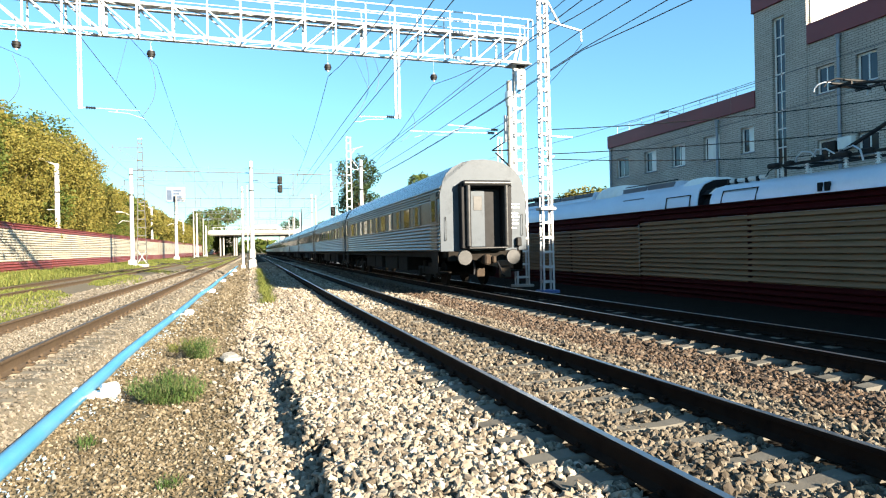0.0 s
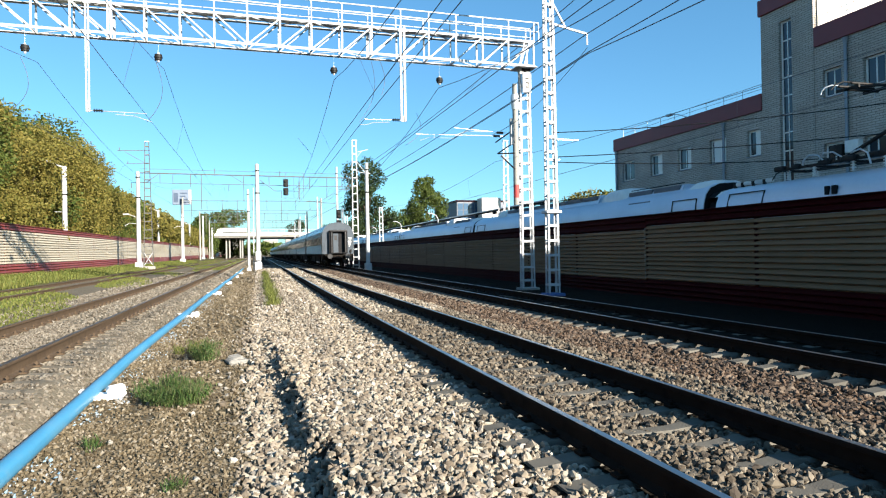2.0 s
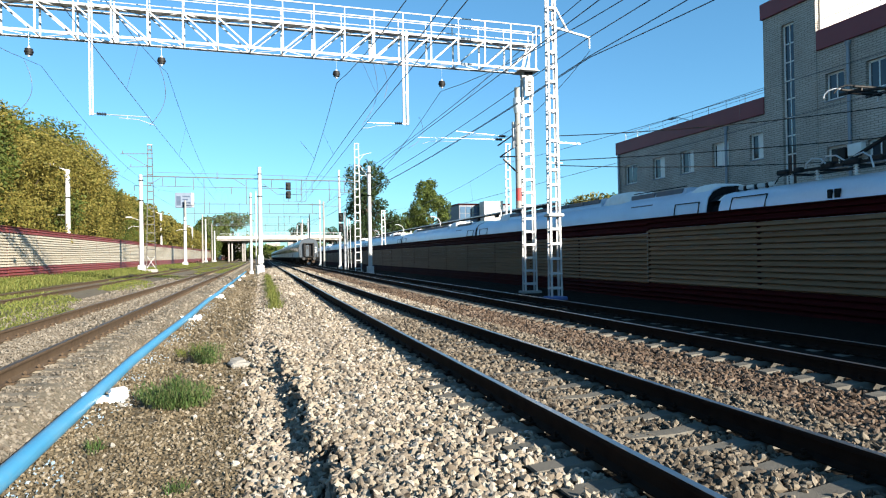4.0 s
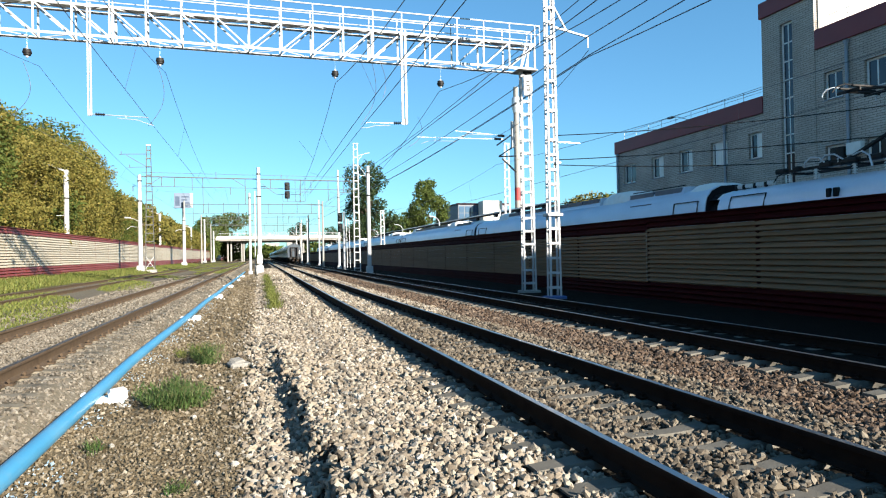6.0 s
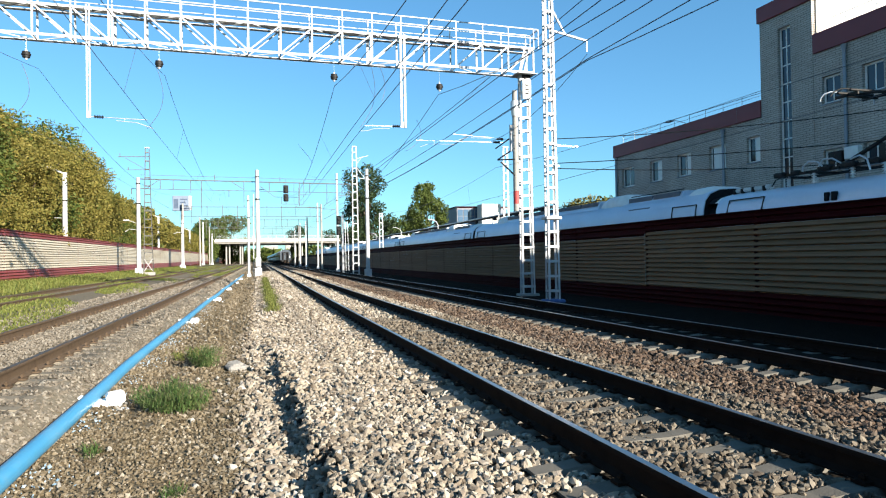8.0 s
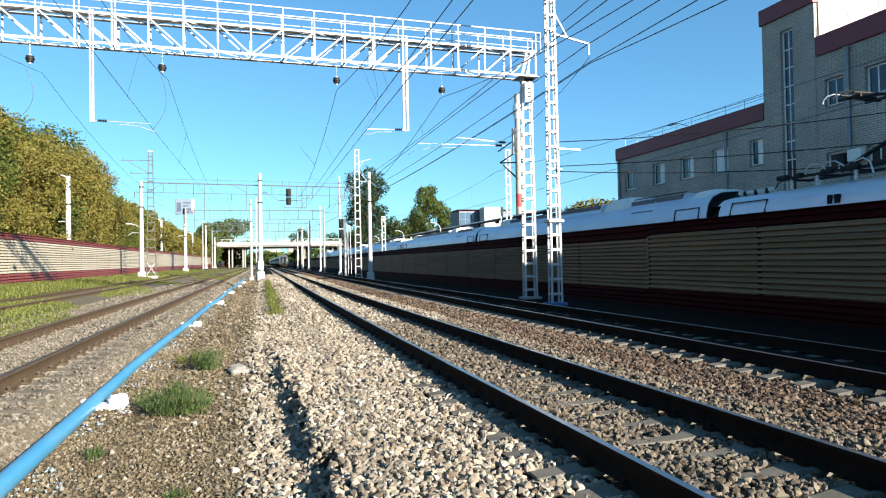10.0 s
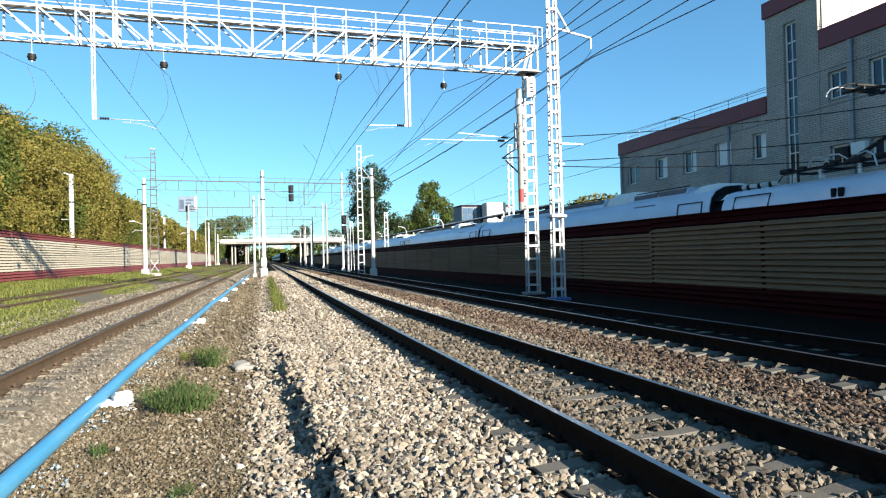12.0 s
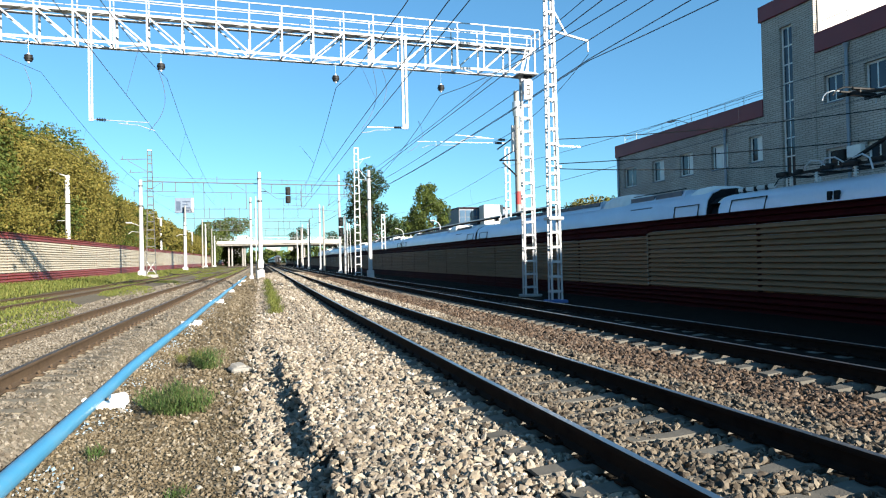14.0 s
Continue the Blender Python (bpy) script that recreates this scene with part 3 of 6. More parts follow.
    # buffers, coupler, lamps and stencils
    for y, r in ((0.0, 0), (L, 180)):
        head = part("buffer_beam", Geo().block(-1.35, 1.35, -0.08, 0.06, 0.98, 1.33, 0.02), M_RUST, c, at=pose(0, y, 0, 0, 0, r))
        for s in (-1, 1):
            part("buffer", Geo().rod((s * 0.89, -0.06, 1.10), (s * 0.89, -0.52, 1.10), 0.10, 14).rod((s * 0.89, -0.52, 1.10), (s * 0.89, -0.57, 1.10), 0.27, 22, 0.25), M_STEELWORN, head, "round pale steel buffer plate", smooth=True)
        part("coupler", Geo().block(-0.13, 0.13, -0.55, 0.0, 0.86, 1.16, 0.04).block(-0.24, -0.02, -0.78, -0.5, 0.84, 1.2, 0.05).block(0.06, 0.2, -0.72, -0.5, 0.9, 1.14, 0.04), M_TAN, head, "heavy tan coupler head")
        part("brake_hose", Geo().tube([(0.42, -0.1, 1.0), (0.45, -0.3, 0.8), (0.5, -0.42, 0.5), (0.62, -0.35, 0.42)], 0.035, 8), M_RUBBER, head, smooth=True)
        part("brake_hose", Geo().tube([(-0.45, -0.1, 1.0), (-0.47, -0.3, 0.75), (-0.52, -0.38, 0.5)], 0.035, 8), M_RUBBER, head, smooth=True)
        part("guard_plate", Geo().block(-0.35, -0.05, -0.2, -0.1, 0.42, 0.72, 0.02), M_TAN, head)
        part("guard_plate", Geo().block(0.5, 0.95, -0.2, -0.1, 0.35, 0.78, 0.05), M_TAN, head)
        part("tail_lamp", Geo().block(1.2, 1.38, -0.18, -0.02, 1.46, 1.78, 0.03).rod((1.29, -0.05, 1.2), (1.29, -0.05, 1.5), 0.02, 8), M_DARK, head, "black tail lamp housing")
        for zz, x0, x1 in ((2.95, 1.02, 1.36), (2.84, 1.06, 1.38), (2.62, 1.05, 1.32), (2.5, 1.02, 1.38), (2.38, 1.1, 1.3), (2.26, 1.08, 1.34), (2.1, 1.06, 1.24)):
            part("stencil", Geo().box(x0, x1, -0.0245, -0.02, zz, zz + 0.05), M_CREAMBAR, head)
        part("handrail", Geo().tube([(-1.42, -0.02, 1.7), (-1.42, -0.09, 1.72), (-1.42, -0.09, 2.5), (-1.42, -0.02, 2.52)], 0.014, 6), M_DARK, head)
        part("handrail", Geo().tube([(1.45, -0.02, 1.85), (1.45, -0.09, 1.87), (1.45, -0.09, 2.6), (1.45, -0.02, 2.62)], 0.014, 6), M_DARK, head)
    # bogies
    for y in (3.5, L - 3.5):
        b = part("bogie", Geo().block(-1.12, -0.98, -1.7, 1.7, 0.42, 0.72, 0.03).block(0.98, 1.12, -1.7, 1.7, 0.42, 0.72, 0.03).block(-1.05, 1.05, -0.35, 0.35, 0.45, 0.9, 0.05), M_RUST, c, "grimy two-axle bogie", at=pose(0, y, 0))
        for dy in (-1.2, 1.2):
            part("wheel", Geo().rod((-0.83, dy, 0.475), (-0.70, dy, 0.475), 0.475, 24).rod((0.70, dy, 0.475), (0.83, dy, 0.475), 0.475, 24).rod((-0.8, dy, 0.475), (0.8, dy, 0.475), 0.08, 10), M_RUST, b, "steel wheelset", smooth=True)
            for s in (-1, 1):
                part("axle_box", Geo().block(s * 1.2, s * 0.95, dy - 0.18, dy + 0.18, 0.32, 0.66, 0.04), M_RUST, b)
            for s in (-1, 1):
                part("spring", Geo().rod((s * 1.05, dy * 0.55, 0.5), (s * 1.05, dy * 0.55, 0.95), 0.11, 10), M_RUST, b)
    # roof vents
    for y in (1.2, 4.5, 8.5, 12.5, 16.5, 20.5, 23.0):
        part("roof_vent", Geo().rod((0, y, 4.48), (0, y, 4.58), 0.2, 14).rod((0, y, 4.58), (0, y, 4.62), 0.27, 14, 0.2), M_CARROOF, c, smooth=True)
    return c


TIMES = [(0.0, 21.9), (1.0, 44.9), (3.0, 91.0), (5.5, 149.5), (8.0, 205.5), (10.5, 259.5), (14.0, 333.0)]


def on_line(y):
    """A pose on the second track, heading along it."""
    return pose(T2 + bend(y), y, 0, 0, 0, -math.degrees(math.atan2(bend(y + CAR) - bend(y), CAR)))


CARS = [carriage()]
CARS += [copy_thing(CARS[0], on_line(21.9 + CAR * i)) for i in range(1, 13)]


def motions():
    """The passenger train leaves at an even speed; three vehicles cross the bridge."""
    for i, car in enumerate(CARS):
        walk(car, [(t, on_line(y + CAR * i)) for t, y in TIMES])
    for ob, heading, lane, rows in ROAD_TRAFFIC:
        walk(ob, [(t, pose(x, lane, ROAD, 0, 0, heading)) for t, x in rows])


# ---- masts and gantries ----
def lattice_mast(x, y, z0, h, w0, w1, label, pitch=0.62, gap=0.5, base=True, depth=0.32, base_mat=None, paint=None, flange=0.085):
    """Two steel channels tied by batten plates, tapering upwards, on a concrete foot."""
    m = thing("lattice_mast", label, "catenary mast", "steel lattice masts", at=pose(x, y, z0))
    paint = paint or M_WHITEPAINT
    for sx in (-1, 1):
        for sy in (-1, 1):
            g = Geo()
            a, b = Vector((sx * w0 / 2, sy * depth / 2, 0)), Vector((sx * w1 / 2, sy * depth * 0.7 / 2, h))
            u = Vector((-sx * flange, 0, 0))
            v = Vector((0, -sy * 0.05, 0))
            t = 0.008
            g.add([a, a + u, b + u, b, a + Vector((0, -sy * t, 0)), a + u + Vector((0, -sy * t, 0)), b + u + Vector((0, -sy * t, 0)), b + Vector((0, -sy * t, 0))],
                  [(0, 1, 2, 3), (4, 7, 6, 5), (0, 4, 5, 1), (1, 5, 6, 2), (2, 6, 7, 3), (3, 7, 4, 0)])
            g.add([a, a + v, b + v, b, a + Vector((-sx * t, 0, 0)), a + v + Vector((-sx * t, 0, 0)), b + v + Vector((-sx * t, 0, 0)), b + Vector((-sx * t, 0, 0))],
                  [(0, 1, 2, 3), (4, 7, 6, 5), (0, 4, 5, 1), (1, 5, 6, 2), (2, 6, 7, 3), (3, 7, 4, 0)])
            part("leg", g, paint, m)
    z = 0.35
    while z < h - 0.1:
        f = z / h
        w, d = w0 + (w1 - w0) * f, depth * (1 - 0.3 * f)
        g = Geo()
        for sy in (-1, 1):
            g.box(-w / 2, w / 2, sy * d / 2 - 0.006, sy * d / 2 + 0.006, z, z + 0.10)
        for sx in (-1, 1):
            g.box(sx * w / 2 - 0.005, sx * w / 2 + 0.005, -d / 2, d / 2, z + 0.02, z + 0.09)
        part("batten_plate", g, paint, m)
        z += pitch
    part("cap_plate", Geo().block(-w1 / 2 - 0.03, w1 / 2 + 0.03, -depth * 0.4, depth * 0.4, h - 0.12, h, 0.01), M_WHITEPAINT, m)
    if base:
        part("foundation", Geo().block(-w0 / 2 - 0.14, w0 / 2 + 0.14, -0.34, 0.34, -0.55, 0.06, 0.03), base_mat or M_BLUEBASE, m, "blue-grey concrete foundation")
    return m


def insulator(g, p, q, r=0.06, n=4):
    p, q = Vector(p), Vector(q)
    g.rod(p, q, r * 0.4, 6)
    for i in range(n):
        c = p.lerp(q, (i + 0.5) / n)
        d = (q - p).normalized() * 0.02
        g.rod(c - d, c + d, r, 10, r * 0.5)


G1 = 29.0
DEEP = 0.38
gantry = thing("portal_gantry", "white lattice catenary gantry with a walkway railing over the tracks", "gantry")
XA, XB, ZB, ZT = -13.1, 13.0, 10.12, 11.28
for yy, zz in product((G1 - DEEP, G1 + DEEP), (ZB, ZT)):
    part("chord", Geo().box(XA, XB, yy - 0.05, yy + 0.05, zz - 0.012, zz + 0.012).box(XA, XB, yy - (0.05 if yy < G1 else -0.038), yy + (0.05 if yy > G1 else -0.038), zz - 0.05, zz + 0.05), M_WHITEPAINT, gantry)
STEP = 1.30
n_pan = 20
for i in range(n_pan + 1):
    x = XA + 0.05 + i * STEP
    for yy in (G1 - DEEP, G1 + DEEP):
        part("upright", Geo().bar((x, yy, ZB), (x, yy, ZT), 0.07, 0.05), M_WHITEPAINT, gantry)
    for zz in (ZB, ZT):
        part("cross_tie", Geo().bar((x, G1 - DEEP, zz), (x, G1 + DEEP, zz), 0.04, 0.04), M_WHITEPAINT, gantry)
    if i < n_pan:
        down = i < n_pan / 2
        for yy in (G1 - DEEP, G1 + DEEP):
            a, b = ((x, yy, ZT), (x + STEP, yy, ZB)) if down else ((x, yy, ZB), (x + STEP, yy, ZT))
            part("diagonal", Geo().bar(a, b, 0.06, 0.04), M_WHITEPAINT, gantry)
        s = 1 if i % 2 else -1
        part("lacing", Geo().bar((x, G1 - DEEP * s, ZB), (x + STEP, G1 + DEEP * s, ZB), 0.035, 0.03), M_WHITEPAINT, gantry)
        part("lacing", Geo().bar((x, G1 + DEEP * s, ZT), (x + STEP, G1 - DEEP * s, ZT), 0.035, 0.03), M_WHITEPAINT, gantry)
for yy in (G1 - DEEP - 0.06, G1 + DEEP + 0.06):
    rail = part("railing", Geo().bar((XA, yy, ZT + 0.9), (XB + 0.2, yy, ZT + 0.9), 0.045, 0.045).bar((XA, yy, ZT + 0.48), (XB + 0.2, yy, ZT + 0.48), 0.03, 0.03), M_WHITEPAINT, gantry)
    for i in range(n_pan + 1):
        part("railing_post", Geo().bar((XA + 0.05 + i * STEP, yy, ZT), (XA + 0.05 + i * STEP, yy, ZT + 0.92), 0.045, 0.045), M_WHITEPAINT, rail)
part("railing_end", Geo().bar((XB + 0.2, G1 - DEEP - 0.06, ZT), (XB + 0.2, G1 - DEEP - 0.06, ZT + 0.9), 0.04, 0.04).bar((XB + 0.2, G1 + DEEP + 0.06, ZT), (XB + 0.2, G1 + DEEP + 0.06, ZT + 0.9), 0.04, 0.04).bar((XB + 0.2, G1 - DEEP - 0.06, ZT + 0.9), (XB + 0.2, G1 + DEEP + 0.06, ZT + 0.9), 0.04, 0.04), M_WHITEPAINT, gantry)
part("walkway", Geo().box(XA, XB, G1 - 0.2, G1 + 0.2, ZT + 0.03, ZT + 0.05), M_GALV, gantry)
for x, s, hw, z0, reach, low in ((-5.96, 1, 0.075, 7.02, 2.05, 6.72), (6.50, -1, 0.13, 7.20, 1.75, 6.98)):
    yy = G1 - DEEP - 0.08
    d = part("hanging_post", Geo().box(x - hw, x - hw * 0.3, yy - 0.04, yy + 0.04, z0, ZT + 0.1).box(x + hw * 0.3, x + hw, yy - 0.04, yy + 0.04, z0, ZT + 0.1).box(x - hw, x + hw, yy + 0.02, yy + 0.04, z0, z0 + 0.25).box(x - hw, x + hw, yy + 0.02, yy + 0.04, 8.6, 8.7).box(x - hw, x + hw, yy + 0.02, yy + 0.04, 9.5, 9.6), M_WHITEPAINT, gantry)
    arm = part("cantilever_tube", Geo().rod((x, yy, z0 + 0.06), (x + s * reach, yy, z0 + 0.02), 0.017, 7).tube([(x + s * (reach - 1.1), yy, z0 - 0.06), (x + s * (reach - 0.4), yy, z0 - 0.10), (x + s * (reach - 0.1), yy, z0 - 0.2), (x + s * (reach + 0.2), yy, low)], 0.014, 6).rod((x + s * (reach - 0.8), yy, z0 + 0.04), (x + s * (reach - 0.8), yy, z0 - 0.07), 0.008, 5), M_GALV, d)
    g = Geo()
    insulator(g, (x + s * 0.18, yy, z0 + 0.06), (x + s * 0.52, yy, z0 + 0.055), 0.075, 4)
    part("insulator", g, M_DARK, arm, "brown ribbed insulator")
    part("clamp_band", Geo().block(x - hw - 0.05, x + hw + 0.05, yy - 0.07, yy + 0.07, ZT - 0.12, ZT + 0.02, 0.01).block(x - hw - 0.05, x + hw + 0.05, yy - 0.07, yy + 0.07, ZB - 0.14, ZB - 0.06, 0.01), M_GALV, d)
HANG = ((-8.05, 9.31), (-3.46, 9.31), (3.47, 9.27), (8.23, 9.15))
for x, z in HANG:
    yy = G1 - DEEP
    g = Geo().rod((x, yy, z + 0.11), (x, yy, z - 0.11), 0.14, 14, 0.13).rod((x, yy, z + 0.03), (x, yy, z - 0.03), 0.16, 14)
    hanger = part("insulator", g, M_DARK, gantry, "dark barrel insulator", smooth=True)
    part("insulator_cap", Geo().rod((x, yy, z + 0.11), (x, yy, z + 0.2), 0.07, 10, 0.03).rod((x, yy, z - 0.11), (x, yy, z - 0.2), 0.07, 10, 0.03), M_WHITEPAINT, hanger, "white cap")
    part("hanger", Geo().rod((x, yy, ZB), (x, yy, z + 0.18), 0.005, 5), M_GALV, hanger)
# doubled uprights where the truss sections are bolted together
for x in (-5.13, 5.10):
    for yy in (G1 - DEEP - 0.01, G1 + DEEP + 0.01):
        part("splice_post", Geo().bar((x, yy, ZB - 0.03), (x, yy, ZT + 0.03), 0.09, 0.07), M_WHITEPAINT, gantry)
part("end_frame", Geo().bar((12.2, G1 - DEEP, ZB), (12.5, G1 - DEEP, ZT), 0.06, 0.05).bar((12.75, G1 - DEEP, ZT), (12.45, G1 - DEEP, ZB), 0.06, 0.05).bar((12.55, G1 + DEEP, ZB), (12.9, G1 + DEEP, ZT), 0.06, 0.05).block(12.1, 13.1, G1 - DEEP - 0.1, G1 + DEEP + 0.1, ZB - 0.06, ZB - 0.02, 0.01), M_WHITEPAINT, gantry)
# the beam is turned slightly askew to the line to fit the camera's view
gantry.matrix_basis = pose(13.0, G1, 0, 0, 0, 2.12) @ pose(-13.0, -G1, 0)

lattice_mast(12.62, G1, -0.42, 10.48, 0.66, 0.52, "white steel lattice mast carrying the end of the gantry", base_mat=M_CONCRETE)
lattice_mast(-12.75, G1, 0.25, 9.85, 0.66, 0.52, "white steel lattice mast carrying the gantry by the barrier", base_mat=M_CONCRETE)
mast_head = thing("mast_plate", "white mast plate with dark bars under a dark insulator", "sign plate", at=pose(12.66, G1 - 0.24, 8.9))
part("plate", Geo().block(-0.22, 0.22, -0.02, 0.06, 0.0, 0.95, 0.01), M_WHITEPAINT, mast_head)
for k, (a, b) in enumerate(((-0.09, 0.09), (-0.09, -0.03), (-0.09, 0.09), (0.03, 0.09), (-0.09, 0.09))):
    part("lettering_bar", Geo().box(a, b, -0.026, -0.018, 0.62 - k * 0.1, 0.69 - k * 0.1), M_DARK, mast_head)
part("insulator", Geo().rod((-0.2, 0.1, 1.12), (0.2, 0.1, 1.16), 0.09, 10, 0.11).rod((-0.05, 0.1, 0.9), (0.0, 0.1, 1.1), 0.06, 8), M_DARK, mast_head, "dark insulator")
mast_a = lattice_mast(11.75, 24.45, -0.40, 15.6, 0.52, 0.36, "tall white lattice mast on a blue-grey foundation", pitch=0.6)
part("bracket_arm", Geo().bar((0.2, 0, 11.05), (1.75, 0, 10.75), 0.07, 0.07).bar((0.15, 0, 12.0), (0.75, 0, 10.98), 0.06, 0.06).bar((1.75, 0, 10.8), (1.75, 0, 10.3), 0.05, 0.05), M_WHITEPAINT, mast_a, "feeder line arm")
part("splice_collar", Geo().block(-0.34, 0.34, -0.26, 0.26, 3.3, 3.42, 0.02), M_WHITEPAINT, mast_a)
part("signal_bracket", Geo().bar((0.2, -0.2, 6.3), (1.15, -0.2, 6.28), 0.05, 0.05).bar((-0.3, 0, 5.5), (0.4, 0, 5.5), 0.05, 0.05), M_GALV, mast_a)
# brackets of the gantry mast over the second track
mb = thing("catenary_bracket", "galvanised catenary brackets with insulators on dark struts", "catenary bracket", at=pose(0, 0, 0))
for x0, x1, z0, z1, y in ((11.95, 7.55, 7.05, 7.02, 30.2), (12.2, 9.5, 7.25, 7.42, 30.4)):
    tube = part("cantilever_tube", Geo().rod((x0, y, z0), (x1, y, z1), 0.013, 7).tube([(x1 + 1.9, y, z1 - 0.14), (x1 + 0.6, y, z1 - 0.16), (x1 + 0.2, y, z1 - 0.3)], 0.012, 6).rod((x1 + 0.9, y, z1 + 0.02), (x1 + 0.9, y, z1 - 0.16), 0.01, 5), M_GALV, mb)
    g = Geo()
    insulator(g, (x0 - 0.15, y, z0), (x0 - 0.5, y, z0), 0.075, 5)
    part("insulator", g, M_DARK, tube, "brown ribbed insulator")
for q in (((12.5, 30.0, 7.4), (11.6, 30.3, 6.75)), ((12.5, 30.0, 6.75), (11.7, 30.3, 6.2)), ((12.5, 30.0, 6.2), (11.7, 30.3, 6.2)), ((12.5, 30.0, 5.4), (11.85, 30.25, 6.1))):
    part("bracket_strut", Geo().bar(q[0], q[1], 0.06, 0.06), M_DARK, mb)
part("guard_plate", Geo().block(12.25, 12.42, 29.95, 30.05, 6.6, 7.9, 0.01), M_WHITEPAINT, mb)


def pole(x, y, z0, h, r0=0.2, r1=0.14, label="white concrete catenary pole", foot=0.9):
    p = thing("catenary_pole", label, "pole", "concrete poles", at=pose(x, y, z0))
    part("shaft", Geo().rod((0, 0, 0), (0, 0, h), r0, 14, r1), M_WHITEPAINT, p, smooth=True)
    if foot:
        part("foot", Geo().block(-r0 * 1.5, r0 * 1.5, -r0 * 1.5, r0 * 1.5, -0.4, foot * 0.35, 0.03), M_WHITEPAINT, p)
    for f in (0.72, 0.93):
        part("clamp", Geo().rod((0, 0, h * f), (0, 0, h * f + 0.12), r0 * (1.9 - f) * 0.95, 12), M_DARK, p)
    return p


M_GREYSTEEL = mat("weathered_grey_steel", [(0.060, 0.060, 0.058), (0.110, 0.108, 0.102)], 3, 0.7, 0.2)
# second span of supports, further off
G2 = 77.0
p = pole(0.66, G2, -0.35, 12.0, 0.26, 0.19, "thick white concrete pole on a white foot between the tracks", 2.6)
part("switch_box", Geo().block(-0.3, 0.3, -0.5, -0.25, 1.1, 2.1, 0.03), M_WHITEPAINT, p)
g = Geo()
insulator(g, (0.2, 0, 9.8), (0.75, 0, 9.8), 0.09, 3)
part("insulator", g, M_DARK, p)
part("conduit", Geo().rod((-0.5, 0.1, 0), (-0.42, 0.1, 9.3), 0.06, 8), M_WHITEPAINT, p)
pole(-0.35, G2 - 1, -0.35, 9.0, 0.15, 0.12, "slim white pole behind the thick concrete pole")
pole(11.35, 66.5, -0.42, 11.0, 0.22, 0.17, "white concrete pole at the end of the cross span", 2.2)
lm = lattice_mast(-10.75, G2, 0.3, 13.6, 1.0, 0.42, "tall grey steel lattice mast with cross arms", pitch=0.9, base_mat=M_CONCRETE, paint=M_GREYSTEEL, flange=0.05)
part("cross_arm", Geo().bar((-2.9, 0, 12.5), (0.3, 0, 12.6), 0.06, 0.06).bar((-2.2, 0, 12.4), (-0.2, 0, 11.2), 0.05, 0.05).bar((-2.1, 0, 11.1), (0.2, 0, 11.2), 0.05, 0.05).bar((-1.6, 0, 9.1), (0.1, 0, 9.15), 0.05, 0.05).bar((-2.7, 0, 12.5), (-2.7, 0, 12.85), 0.06, 0.06).bar((-1.9, 0, 11.1), (-1.9, 0, 11.4), 0.06, 0.06).bar((-1.6, 0, 8.5), (-1.6, 0, 9.1), 0.08, 0.08), M_GREYSTEEL, lm)
part("brace", Geo().bar((-0.42, -0.16, 0.2), (0.42, -0.16, 1.5), 0.05, 0.03).bar((0.42, -0.16, 0.2), (-0.42, -0.16, 1.5), 0.05, 0.03), M_WHITEPAINT, lm)
p = pole(-11.55, G2 - 1, 0.3, 10.2, 0.24, 0.17, "white concrete pole with two lamp heads", 1.5)
part("lamp_arm", Geo().tube([(0, 0, 5.2), (-0.6, 0, 5.5), (-1.0, 0, 5.6)], 0.03, 6).block(-1.5, -0.9, -0.12, 0.12, 5.56, 5.7, 0.03).tube([(0, 0, 4.6), (-0.9, 0, 4.7), (-1.3, 0, 4.4)], 0.03, 6), M_WHITEPAINT, p)

span = thing("cross_span", "thin steel cross span with a signal hanging over the tracks", "catenary span")
for z, r in ((10.9, 0.02), (10.45, 0.06), (9.4, 0.03)):
    part("span_wire", Geo().rod((-11.5, G2, z), (11.95, 78.5, z - 0.1), r, 6), M_GREYSTEEL, span)
for x, z0, z1 in ((-9.5, 9.4, 10.45), (-8.2, 9.4, 10.45), (-6.4, 9.0, 10.45), (-5.29, 6.5, 10.45), (-3.9, 10.3, 11.1), (-2.4, 8.6, 9.4), (-0.79, 7.5, 10.45), (2.0, 9.4, 10.45), (3.2, 10.3, 11.0), (5.4, 7.7, 10.45), (6.6, 9.0, 10.45), (8.6, 8.0, 10.45), (9.9, 9.0, 10.45), (10.4, 9.0, 10.45), (11.2, 9.0, 10.45)):
    part("span_strut", Geo().rod((x, G2 + (x + 11.5) * 0.064, z0), (x, G2 + (x + 11.5) * 0.064, z1), 0.035, 6), M_GREYSTEEL, span)
for x0, x1, z0, z1 in ((-10.9, -9.6, 9.4, 10.4), (-2.2, -0.8, 10.4, 9.5), (5.4, 6.6, 9.0, 9.0), (9.9, 11.2, 9.0, 9.0), (1.0, 2.6, 9.9, 8.7), (2.6, 5.4, 8.7, 8.7)):
    part("span_brace", Geo().bar((x0, G2 + (x0 + 11.5) * 0.064, z0), (x1, G2 + (x1 + 11.5) * 0.064, z1), 0.05, 0.05), M_GREYSTEEL, span)
sg = thing("railway_signal", "black two-lamp railway signal hanging from the cross span", "railway signal", at=pose(3.80, G2 - 0.2, 8.1))
part("housing", Geo().block(-0.28, 0.28, -0.15, 0.15, 0.0, 0.85, 0.05).block(-0.28, 0.28, -0.15, 0.15, 0.95, 1.85, 0.05), M_DARK, sg)
for z in (0.25, 0.62, 1.2, 1.6):
    part("visor", Geo().rod((0, -0.15, z), (0, -0.4, z), 0.13, 10), M_DARK, sg)
